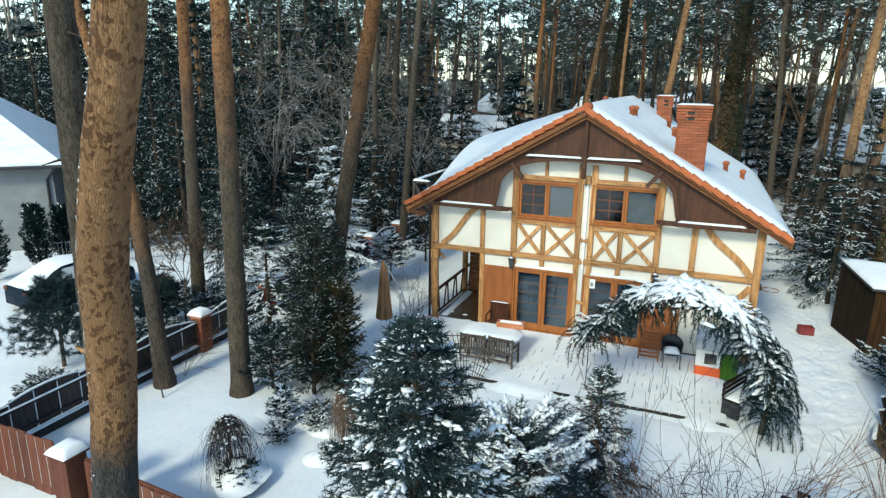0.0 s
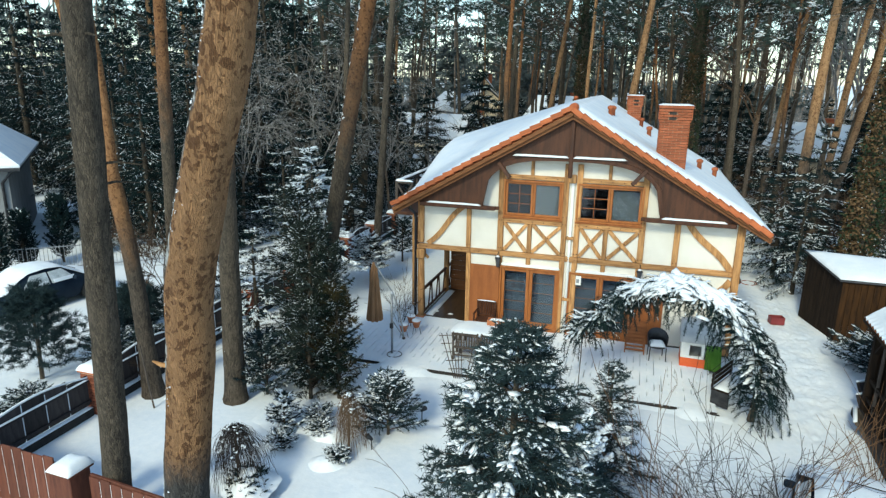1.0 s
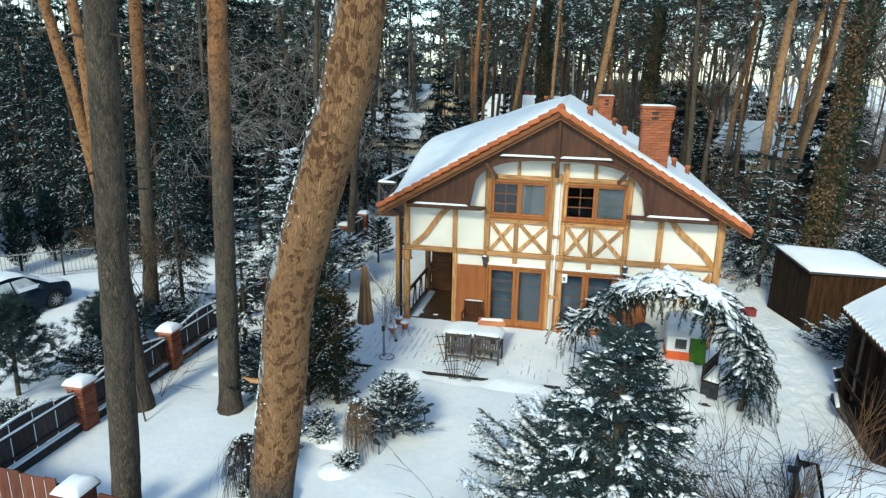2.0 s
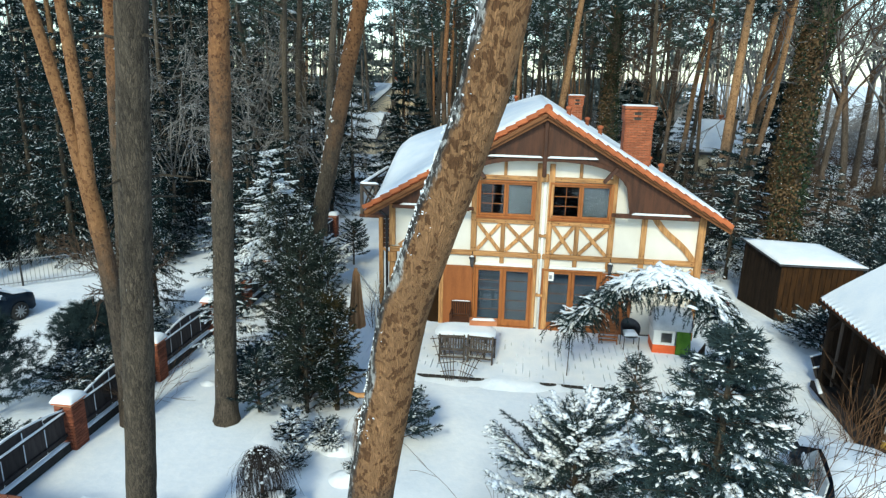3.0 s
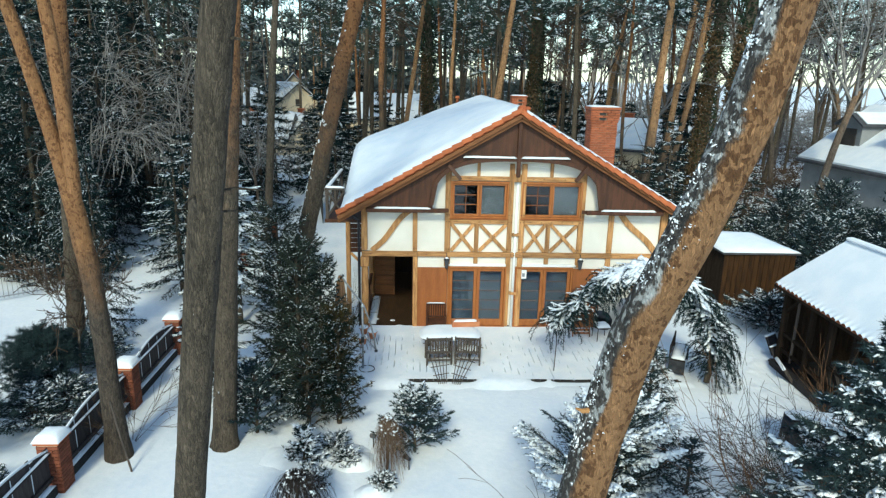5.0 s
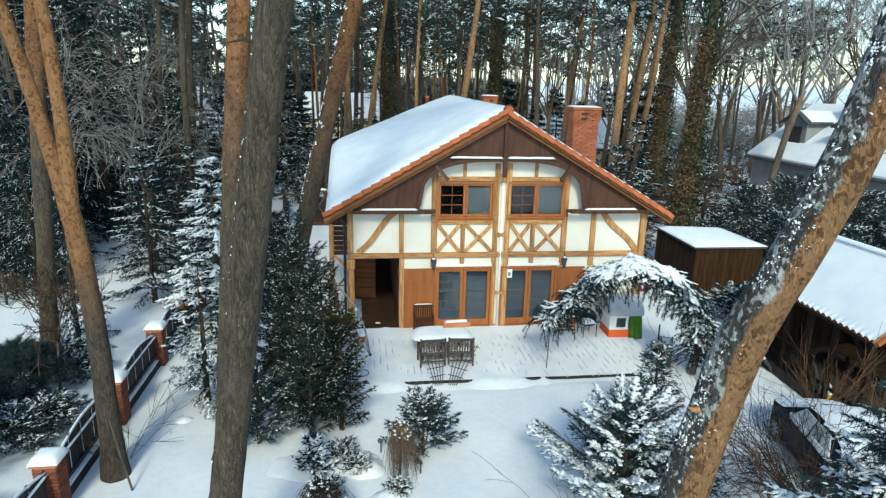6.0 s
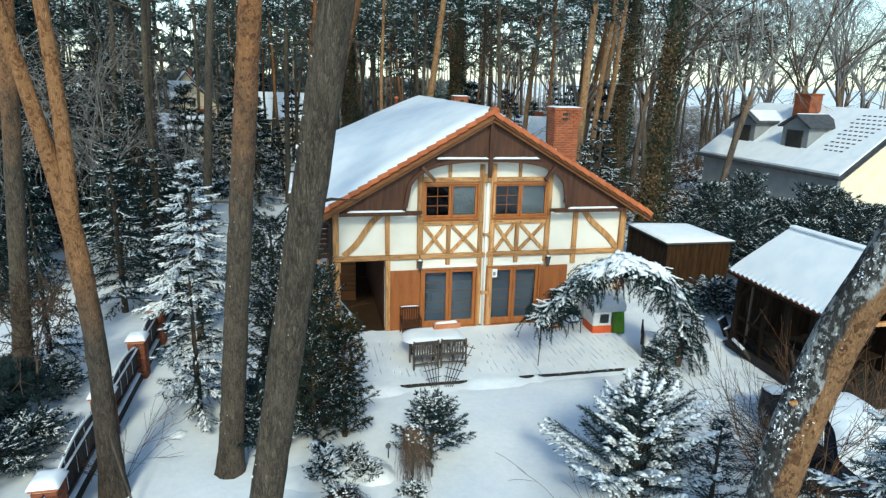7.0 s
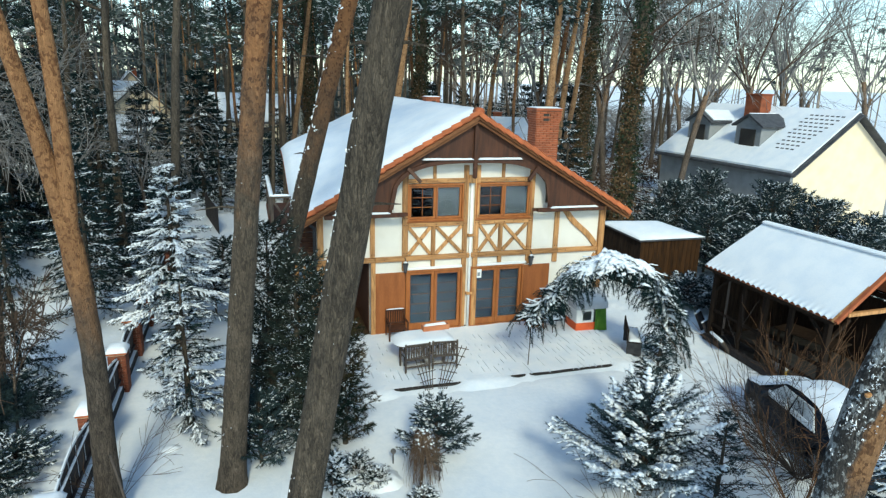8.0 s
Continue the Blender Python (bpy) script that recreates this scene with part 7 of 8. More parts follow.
# bare broad-leaved trees on the open side
def bare_tree(loc, h, seed, mat="greytwig", r=0.22, label="bare broad-leaved tree with spreading branches", lean=(0.06, 0.0), split=3, gravity=0.0):
    rs = np.random.RandomState(seed)
    t = thing("bare_tree", loc, label=label, category="tree", group="bare trees")
    hb = h * 0.45
    p = [(0, 0, -0.2), (lean[0] * hb * 0.5, lean[1] * hb * 0.5, hb * 0.5), (lean[0] * hb * 1.3, lean[1] * hb, hb)]
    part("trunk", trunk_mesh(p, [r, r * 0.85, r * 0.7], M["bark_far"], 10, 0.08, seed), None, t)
    VV, FF, off = [], [], 0
    for k in range(5):
        a = k * 1.257 + rs.rand()
        V, F, tips = limb_mesh(rs, (p[2][0] * (0.8 + 0.05 * k), 0, hb * (0.80 + 0.05 * k)), (math.cos(a) * 0.55, math.sin(a) * 0.55, 1), h * 0.36, r * 0.42, 4, None, spread_=0.42, split=split, step=3, minr=0.009, gravity=gravity)
        VV.append(V); FF.append(F + off); off += len(V)
    part("branch", raw_mesh("branch", np.vstack(VV), np.vstack(FF), M[mat]), None, t)["kind"] = "stuff"
    return t


BT = [bare_tree((20.8, 16.8, -0.1), 18, 81, r=0.24, lean=(0.147, 0.0)), bare_tree((18.5, 24.0, -0.1), 18, 82, "twig"), bare_tree((24.0, 27.0, -0.1), 17, 83, lean=(-0.1, 0.05))]
BARE = [(12, 22, 2, 0.8), (22, 28, 0, 1.1), (8.5, 24, 1, 0.8), (-16.5, 17, 2, 0.7), (16.0, 27.5, 0, 0.95)]
while len(BARE) < 30:
    x, y = kr.uniform(17, 58), kr.uniform(22, 52)
    if x < 36 and y < 25 or x < y * 0.4 or any((x - q[0]) ** 2 + (y - q[1]) ** 2 < 20 for q in BARE):
        continue
    BARE.append((x, y, kr.randrange(3), kr.uniform(0.9, 1.25)))
for x, y, k, s in BARE:
    o = copy_thing(BT[k], pose(x, y, -0.1, 0, 0, kr.uniform(0, 360)))
    o.scale = (s, s, s)
# leafless thicket tree on the drive's far side
wt = bare_tree((-17.4, 8.0, -0.1), 8.5, 84, "greytwig", 0.10, "small leafless tree with fine drooping twigs", split=3, gravity=0.14)
for x, y, k in ((-14.2, 10.0, 0.95), (-18.8, 12.2, 1.1), (-11.6, 14.0, 0.9)):
    o = copy_thing(wt, pose(x, y, -0.1, 0, 0, 70 + 50 * x))
    o.scale = (k, k, k)
wt2 = bare_tree((-12.3, -3.9, -0.1), 3.6, 85, "twig", 0.04, "small leafless tree behind the fence")


def ivy_tree(loc, h, r, seed, lean, label):
    rs = np.random.RandomState(seed)
    t = thing("ivy_tree", loc, label=label, category="tree")
    p = [(0, 0, -0.2), (lean * h * 0.5, 0, h * 0.5), (lean * h, 0, h)]
    part("trunk", trunk_mesh(p, [r * 0.5, r * 0.42, r * 0.2], M["bark"], 10), None, t)
    VV, FF, off = [], [], 0
    for k in range(7):
        a = rs.rand() * 6.283
        z = h * (0.45 + 0.5 * rs.rand())
        V, F, _ = limb_mesh(rs, (lean * z, 0, z), (math.cos(a), math.sin(a), 0.8), h * 0.22, 0.07, 3, None, spread_=0.45)
        VV.append(V); FF.append(F + off); off += len(V)
    part("branch", raw_mesh("branch", np.vstack(VV), np.vstack(FF), M["twig"]), None, t)["kind"] = "stuff"
    for nm, mat, n, sz in (("ivy", "ivy", 6500, 0.08), ("dry_ivy", "dryivy", 5000, 0.085)):
        z = rs.rand(n) * h * 0.95
        a = rs.rand(n) * 6.283
        wob = np.array([1 + 0.45 * noise.noise((math.cos(q) * 1.5, math.sin(q) * 1.5 + seed, zz * 0.6)) for q, zz in zip(a, z)])
        rr = r * wob * (1.05 - 0.55 * z / h) * (0.55 + 0.5 * rs.rand(n))
        if nm == "dry_ivy":
            a = 3.6 + 0.9 * rs.normal(size=n)
            z = z * 0.7
        P = np.stack([lean * z + np.cos(a) * rr, np.sin(a) * rr, z], axis=1)
        d = unit(rs.normal(size=(n, 3)) + np.array([0, 0, -0.6]))
        wv = unit(np.cross(d, rs.normal(size=(n, 3)))) * sz * 0.55
        T = np.stack([P - wv, P + wv, P + d * sz * 1.6], axis=1).reshape(-1, 3)
        part(nm, tri_mesh(nm, T, M[mat]), None, t)["kind"] = "stuff"
    C = P[:260] + np.array([0, 0, 0.05])
    V, F = blobs(rs, C, unit(rs.normal(size=(260, 3)) * np.array([1, 1, .2])), np.tile(np.array([0.032, 0.022, 0.012]), (260, 1)))
    part("snow", raw_mesh("snow", V, F, M["snow"]), None, t)["kind"] = "stuff"


ivy_tree((9.9, 6.6, -0.1), 16, 0.66, 91, 0.03, "tall trunk wrapped in brown and green ivy")
ivy_tree((13.6, 17.4, -0.1), 17, 0.75, 92, 0.03, "tall trunk wrapped in dark ivy")
ivy_tree((4.6, 24.0, -0.1), 15, 0.8, 93, 0.02, "dark ivy-wrapped trunk in the woods")
ivy_tree((-2.2, 28.0, -0.1), 15, 0.8, 94, -0.02, "dark ivy-wrapped trunk in the woods")

# far woods all round the horizon
rs = np.random.RandomState(5)
TV, TF, CV = [], [], []
CC, CS = [], []
for k in range(1700):
    a = rs.rand() * 6.283
    if abs(math.remainder(a, 6.28319)) > 1.9:
        continue
    d = 70 + 130 * rs.rand()
    x, y = math.sin(a) * d, math.cos(a) * d
    ang = math.degrees(a)
    if 24 < ang < 75 and rs.rand() < 0.75:
        continue
    z0 = ground_height(x, y) - 0.3
    h, r = 17 + 6 * rs.rand(), 0.14 + 0.1 * rs.rand()
    lx, ly = rs.normal() * 0.6, rs.normal() * 0.6
    k0 = len(TV)
    for zz, f in ((z0, 1.0), (z0 + h, 0.4)):
        for q in range(5):
            TV.append((x + lx * (zz > z0 + 1) + math.cos(q * 1.257) * r * f, y + ly * (zz > z0 + 1) + math.sin(q * 1.257) * r * f, zz))
    for q in range(5):
        TF.append((k0 + q, k0 + (q + 1) % 5, k0 + 5 + (q + 1) % 5)); TF.append((k0 + q, k0 + 5 + (q + 1) % 5, k0 + 5 + q))
    for m in range(9 if ang > 340 or ang < 0 else 3):
        b = rs.rand() * 6.283
        CC.append((x + lx + math.cos(b) * 2.2 * rs.rand(), y + ly + math.sin(b) * 2.2 * rs.rand(), z0 + h * ((0.35 if ang > 180 else 0.5) + 0.6 * rs.rand()))); CS.append(0.9 + 0.9 * rs.rand())
    if ang > 240 or ang < 14:
        for m in range(6):
            b = rs.rand() * 6.283
            CC.append((x + math.cos(b) * 3.5 * rs.rand(), y + math.sin(b) * 3.5 * rs.rand(), z0 + 0.5 + 7.5 * rs.rand())); CS.append(1.0 + 0.8 * rs.rand())
# far trunks and crowns carry the haze of distance in their colour
tagged(new("far_trunks", raw_mesh("far_trunks", np.array(TV), np.array(TF), M["hazebark"])), "far pine trunks in the winter woods", "woods", kind="stuff")
tagged(new("far_crowns", tri_mesh("far_crowns", crown_clumps(rs, CC, CS, 4, 1.2, 0.18), M["hazeneedle"])), "far pine crowns in the winter woods", "woods", kind="stuff")


# tangled undergrowth behind the hedge and the villa
CC, CS = [], []
for k in range(1500):
    y = 12 + 62 * rs.rand()
    x = 9 + (10 + 0.75 * y) * rs.rand()
    if 19.5 < x < 35 and 6 < y < 24:
        continue
    h = (0.8 + 3.2 * rs.rand() ** 2) * (1.0 if x < 13 + 0.3 * y else 0.55)
    CC.append((x, y, ground_height(x, y) + h * 0.5)); CS.append(0.5 + 0.35 * h)
tagged(new("undergrowth", tri_mesh("undergrowth", crown_clumps(rs, CC, CS, 4, 1.0, 0.03), M["twig"])), "tangled brown winter undergrowth in the woods", "undergrowth", kind="stuff")
# brush and saplings under the far trunks
CC, CS = [], []
for k in range(3600):
    a = -1.15 + 2.0 * rs.rand()
    d = 60 + 110 * rs.rand()
    x, y = math.sin(a) * d, math.cos(a) * d
    h = 1.0 + 6.0 * rs.rand() ** 1.5
    CC.append((x, y, ground_height(x, y) + h * 0.45)); CS.append(0.8 + 0.30 * h)
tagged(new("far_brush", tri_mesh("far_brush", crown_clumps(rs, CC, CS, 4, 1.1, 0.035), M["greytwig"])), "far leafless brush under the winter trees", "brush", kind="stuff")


# ---- things in the garden ----
def lump(loc, s, seed, label):
    """A snowed-over stone or plant: a soft heap."""
    V, F = [(0, 0, s[2])], []
    for i in range(1, 13):
        r = i / 12
        for k in range(24):
            a = k * math.pi / 12
            w = 1 + 0.28 * noise.noise((math.cos(a) * 1.3 + seed, math.sin(a) * 1.3, seed)) + 0.12 * noise.noise((math.cos(a) * 3 + seed, math.sin(a) * 3, r * 3))
            x, y = math.cos(a) * r * 1.5 * s[0] * w, math.sin(a) * r * 1.5 * s[1] * w
            z = s[2] * math.exp(-((r * 1.45) ** 3)) * (1 + (0.25 * noise.noise((x * 4 + seed, y * 4, 1)) + 0.16 * noise.noise((x * 9 + seed, y * 9, 3))) * min(1, r * 3)) - 0.05 * r
            V.append((x, y, z))
    for k in range(24):
        F.append((0, 1 + k, 1 + (k + 1) % 24))
        for i in range(11):
            p, q = 1 + i * 24 + k, 1 + i * 24 + (k + 1) % 24
            F.append((p, p + 24, q + 24, q))
    me = mesh_of("snow_mound", V, F, M["ground"], True)
    o = new("snow_mound", me)
    o.location = loc
    tagged(o, label, "snow mound", "snow mounds")


for k, (x, y, a, c) in enumerate(((-4.45, -7.75, 0.34, 0.42), (-4.85, -7.45, 0.5, 0.30), (-5.9, -7.5, 0.7, 0.14), (-4.0, -8.8, 0.28, 0.30), (-8.9, -5.3, 0.2, 0.2))):
    lump((x, y, -0.08), (a * 1.3, a * 1.0, c * 0.55), k * 1.7, "rounded heap of snow over a garden stone")
for k, (x, y, a, c) in enumerate(((-4.5, -0.2, 0.20, 0.05), (-3.7, 0.05, 0.22, 0.04), (-4.55, 0.7, 0.14, 0.04), (-3.95, 0.6, 0.12, 0.03))):
    lump((x, y, 0.02), (a * 1.3, a * 0.8, c), 9 + k * 1.3, "thin patch of blown snow on the veranda boards")
lump((-4.9, -10.35, 0.20), (0.40, 0.38, 0.36), 4.4, "thick cap of snow on a round bush")


def spot_lamp(loc, rz):
    t = thing("garden_spotlight", loc, rz, label="small black garden spotlight on a spike in the snow", category="light", group="garden spotlights")
    part("spike", tube([(0, 0, -0.05), (0, 0, 0.22)], 0.014, 6), M["iron"], t)
    part("head", tube([(0.02, 0, 0.20), (-0.10, 0, 0.32)], [0.035, 0.065], 8), M["iron"], t)


for loc, rz in (((-3.27, -8.0, -0.02), 20), ((-2.6, -6.45, 0.0), 160), ((-4.1, -7.15, 0.0), 80)):
    spot_lamp(loc, rz)

# table under snow with a planter on it
table = thing("garden_table", (-2.12, -2.25, 0.0), label="oblong garden table buried under thick snow", category="table")
def oblong(a, f):
    """A rounded rectangle's outline."""
    c, s = math.cos(a), math.sin(a)
    k = (abs(c) ** 4 + abs(s) ** 4) ** -0.25
    return 0.92 * f * c * k, 0.55 * f * s * k


tt = bmesh.new()
tr = [[tt.verts.new((*oblong(k * math.pi / 18, 0.97), z)) for k in range(36)] for z in (0.70, 0.74)]
for k in range(36):
    tt.faces.new((tr[0][k], tr[0][(k + 1) % 36], tr[1][(k + 1) % 36], tr[1][k]))
tt.faces.new(tr[0][::-1]); tt.faces.new(tr[1])
part("tabletop", tt, M["greywood"], table)
for x in (-0.6, 0.6):
    for y in (-0.3, 0.3):
        part("leg", box((x, y, 0.35), (0.07, 0.07, 0.70), 0.01), M["greywood"], table)
ts = bmesh.new()
rings = []
for i in range(9):
    f = 1 - (i / 8)
    rings.append([ts.verts.new((*oblong(a, f), 0.735 + 0.13 * (1 - f ** 8) * (1 + 0.12 * noise.noise((math.cos(a) * f * 2, math.sin(a) * f * 2, 6))))) for a in [k * 2 * math.pi / 36 for k in range(36)]] if f > 0.01 else None)
top = ts.verts.new((0, 0, 0.87))
for a, b in zip(rings, rings[1:]):
    for k in range(36):
        if b is None:
            ts.faces.new((a[k], a[(k + 1) % 36], top))
        else:
            ts.faces.new((a[k], a[(k + 1) % 36], b[(k + 1) % 36], b[k]))
part("snow", ts, M["snow"], table, "thick snow on the table", True)
planter = thing("planter", (-1.62, -1.9, 0.855), 4, label="long terracotta planter box with snow in it", category="planter")
pw = bmesh.new()
for c, s in (((0, -0.12, 0.08), (0.84, 0.03, 0.16)), ((0, 0.12, 0.08), (0.84, 0.03, 0.16)), ((-0.405, 0, 0.08), (0.03, 0.21, 0.16)), ((0.405, 0, 0.08), (0.03, 0.21, 0.16)), ((0, 0, 0.02), (0.78, 0.21, 0.03))):
    box(c, s, 0.006, bm=pw)
part("trough", pw, M["terracotta"], planter)
part("snow", snow_slab(-0.38, 0.38, -0.10, 0.10, 0.10, 0.10, 10, 3, 0.05), M["snow"], planter, "", True)


def slat_bench(loc, rz):
    t = thing("garden_bench", loc, rz, label="weathered slatted garden chair with its back to the lawn", category="bench", group="slatted chairs")
    w = 0.72
    for x in (-w / 2, w / 2):
        part("back_leg", box((x, 0, 0.46), (0.05, 0.06, 0.92), 0.008), M["greywood"], t)
        part("front_leg", box((x, 0.52, 0.31), (0.05, 0.06, 0.62), 0.008), M["greywood"], t)
        part("armrest", box((x, 0.26, 0.63), (0.07, 0.60, 0.03), 0.008), M["greywood"], t)
    for z in (0.45, 0.86):
        part("back_rail", box((0, 0, z), (w - 0.05, 0.035, 0.07), 0.006), M["greywood"], t)
    for k in range(8):
        part("back_slat", box((-w / 2 + 0.09 + k * (w - 0.18) / 7, 0.0, 0.655), (0.045, 0.02, 0.34), 0.004), M["greywood"], t)
    for k in range(5):
        part("seat_slat", box((0, 0.06 + k * 0.105, 0.41), (w - 0.05, 0.085, 0.025), 0.005), M["greywood"], t)
    part("stretcher", box((0, 0.0, 0.2), (w - 0.05, 0.03, 0.05), 0.005), M["greywood"], t)
    part("snow", snow_slab(-w / 2 + 0.05, w / 2 - 0.05, 0.05, 0.5, 0.424, 0.09, 8, loc[0], 0.06), M["snow"], t, "", True)


slat_bench((-2.45, -3.0, 0.0), 4)
slat_bench((-1.62, -2.97, 0.0), -5)


def trellis(loc, rz, tilt, lean):
    t = new("trellis")
    t.matrix_basis = pose(*loc, tilt, lean, rz)
    tagged(t, "dark fan-shaped wooden trellis standing at the terrace edge", "trellis", "trellises")
    for k in range(5):
        f = (k - 2) / 2
        part("upright", bar((f * 0.10, 0, 0), (f * 0.30, 0, 1.35), 0.022, 0.014, 0.003), M["greywood"], t)
    for z in (0.30, 0.55, 0.80, 1.05, 1.28):
        w = 0.12 + 0.21 * z / 1.35 + 0.06
        part("crossbar", box((0, -0.015, z), (2 * w, 0.014, 0.022), 0.003), M["greywood"], t)


trellis((-2.38, -4.02, -0.05), 3, -4, -9)
trellis((-2.02, -4.06, -0.05), -4, -3, 17)


def arm_chair(loc, rz, mat, label, slats=7):
    t = thing("garden_chair", loc, rz, label=label, category="chair")
    w, d = 0.60, 0.52
    for x in (-w / 2, w / 2):
        part("leg", box((x, -d / 2, 0.32), (0.05, 0.05, 0.64), 0.006), M[mat], t)
        part("leg", box((x, d / 2, 0.48), (0.05, 0.05, 0.96), 0.006), M[mat], t)
        part("armrest", box((x, 0, 0.655), (0.06, d + 0.08, 0.03), 0.006), M[mat], t)
    for k in range(slats):
        part("back_slat", box((-w / 2 + 0.07 + k * (w - 0.14) / (slats - 1), d / 2, 0.70), (0.045, 0.02, 0.42), 0.004), M[mat], t)
    for z in (0.48, 0.93):
        part("back_rail", box((0, d / 2, z), (w - 0.05, 0.035, 0.06), 0.006), M[mat], t)
    for k in range(5):
        part("seat_slat", box((0, -d / 2 + 0.06 + k * 0.1, 0.42), (w - 0.05, 0.085, 0.025), 0.004), M[mat], t)
    part("snow", snow_slab(-w / 2, w / 2, d / 2 - 0.03, d / 2 + 0.03, 0.96, 0.03, 6, loc[0], 0.02), M["snow"], t, "", True)


arm_chair((-2.48, -0.45, 0.0), 0, "darkwood", "dark brown slatted wooden armchair by the wall")


def folding_chair(loc, rz):
    t = thing("folding_chair", loc, rz, label="reddish slatted folding deck chair leaning by the wall", category="chair")
    for x in (-0.28, 0.28):
        part("side_rail", bar((x, -0.22, 0.0), (x, 0.14, 1.02), 0.035, 0.03, up=(0, 1, 0)), M["board"], t)
        part("back_leg", bar((x * 0.9, 0.25, 0.0), (x * 0.9, -0.12, 0.5), 0.035, 0.03, up=(0, 1, 0)), M["board"], t)
    for k in range(9):
        z = 0.14 + k * 0.10
        part("slat", box((0, -0.22 + 0.36 * z / 1.02 - 0.02, z), (0.56, 0.018, 0.065), 0.004), M["board"], t)


folding_chair((2.32, -0.62, 0.03), 0)


def tub_chair(loc, rz):
    t = thing("tub_chair", loc, rz, label="black metal tub chair with a snow cushion", category="chair")
    for x, y in ((-0.24, -0.24), (0.24, -0.24), (-0.22, 0.22), (0.22, 0.22)):
        part("leg", tube([(x, y, 0), (x * 0.95, y * 0.95, 0.44)], 0.014, 6), M["iron"], t)
    sb = bmesh.new()
    bmesh.ops.create_cone(sb, cap_ends=True, segments=20, radius1=0.27, radius2=0.28, depth=0.05)
    bmesh.ops.translate(sb, vec=(0, 0, 0.44), verts=sb.verts)
    part("seat", sb, M["iron"], t)
    back = bmesh.new()
    prev = None
    for k in range(15):
        a = radians(-20 + 220 * k / 14)
        hh = 0.64 + 0.24 * math.sin(math.pi * k / 14)
        rg = [back.verts.new((math.cos(a) * r, math.sin(a) * r, z)) for r, z in ((0.28, 0.47), (0.31, hh), (0.29, hh), (0.26, 0.47))]
        if prev:
            for i in range(4):
                back.faces.new((prev[i], rg[i], rg[(i + 1) % 4], prev[(i + 1) % 4]))
        else:
            back.faces.new(rg)
        prev = rg
    back.faces.new(prev)
    bmesh.ops.recalc_face_normals(back, faces=back.faces)
    part("backrest", back, M["iron"], t, "", True)
    part("snow", snow_slab(-0.22, 0.22, -0.22, 0.2, 0.465, 0.13, 9, 3, 0.09), M["snow"], t, "snow on the seat", True)


tub_chair((2.95, -0.95, 0.03), 8)


def play_tent():
    t = thing("play_house", (4.15, -0.85, 0.0), -2, label="grey cloth children's play house with orange base and green door", category="play house")
    w, d, h = 1.05, 0.85, 0.92
    wl = bmesh.new()
    for x0, x1, z0, z1 in ((-w / 2, -0.30, 0.32, h), (0.02, w / 2 - 0.42, 0.32, h), (-0.30, 0.02, 0.32, 0.40), (-0.30, 0.02, 0.72, h)):
        box(((x0 + x1) / 2, -d / 2, (z0 + z1) / 2), (x1 - x0, 0.02, z1 - z0), 0.002, bm=wl)
    part("front_cloth", wl, M["white"], t, "white cloth with a window hole")
    part("front_base", box((-0.18, -d / 2 - 0.006, 0.16), (0.70, 0.022, 0.32), 0.004), M["orange"], t, "orange cloth skirt")
    part("side_cloth", box((-w / 2, 0, 0.62), (0.02, d - 0.03, 0.60), 0.002), M["white"], t)
    part("side_base", box((-w / 2, 0, 0.16), (0.022, d - 0.03, 0.32), 0.002), M["orange"], t)
    part("far_cloth", box((w / 2, 0, h / 2), (0.02, d - 0.03, h), 0.002), M["white"], t)
    part("back_cloth", box((0, d / 2, h / 2), (w, 0.02, h), 0.002), M["tarp"], t)
    db = bmesh.new()
    n = 8
    g = [[db.verts.new((0.14 + 0.40 * i / n + (0.05 * (1 - j / n) * math.sin(i)), -d / 2 - 0.03 - 0.10 * (1 - j / n) * (0.4 + 0.6 * i / n) + 0.015 * math.sin(i * 1.7), 0.04 + (0.86) * j / n)) for j in range(n + 1)] for i in range(n + 1)]
    for i in range(n):
        for j in range(n):
            db.faces.new((g[i][j], g[i + 1][j], g[i + 1][j + 1], g[i][j + 1]))
    r = bmesh.ops.solidify(db, geom=db.faces[:], thickness=0.006)
    part("door_flap", db, M["green"], t, "green cloth door flap", True)
    rb = bmesh.new()
    n = 12
    g = []
    for i in range(n + 1):
        u = i / n
        row = []
        for j in range(n + 1):
            v = j / n
            x, y = -w / 2 - 0.06 + (w + 0.12) * u, -d / 2 - 0.08 + (d + 0.16) * v
            z = h - 0.02 + 0.52 * min(1, 2.2 * min(v, 1 - v) + 0.25) * (0.86 + 0.14 * math.sin(u * 3.1)) + 0.02 * noise.noise((x * 5, y * 5, 3))
            row.append(rb.verts.new((x, y, z)))
        g.append(row)
    for i in range(n):
        for j in range(n):
            rb.faces.new((g[i][j], g[i + 1][j], g[i + 1][j + 1], g[i][j + 1]))
    edge = [g[i][0] for i in range(n + 1)] + [g[n][j] for j in range(1, n + 1)] + [g[i][n] for i in range(n - 1, -1, -1)] + [g[0][j] for j in range(n - 1, 0, -1)]
    lowr = [rb.verts.new((v.co.x, v.co.y, h - 0.10)) for v in edge]
    for k in range(len(edge)):
        q = (k + 1) % len(edge)
        rb.faces.new((edge[k], lowr[k], lowr[q], edge[q]))
    bmesh.ops.recalc_face_normals(rb, faces=rb.faces)
    part("roof_cloth", rb, M["tarp"], t, "sagging grey cloth roof with some snow", True)


play_tent()
bench3 = thing("dark_bench", (4.75, -2.9, 0.0), 62, label="dark slatted bench under the weeping cedar", category="bench")
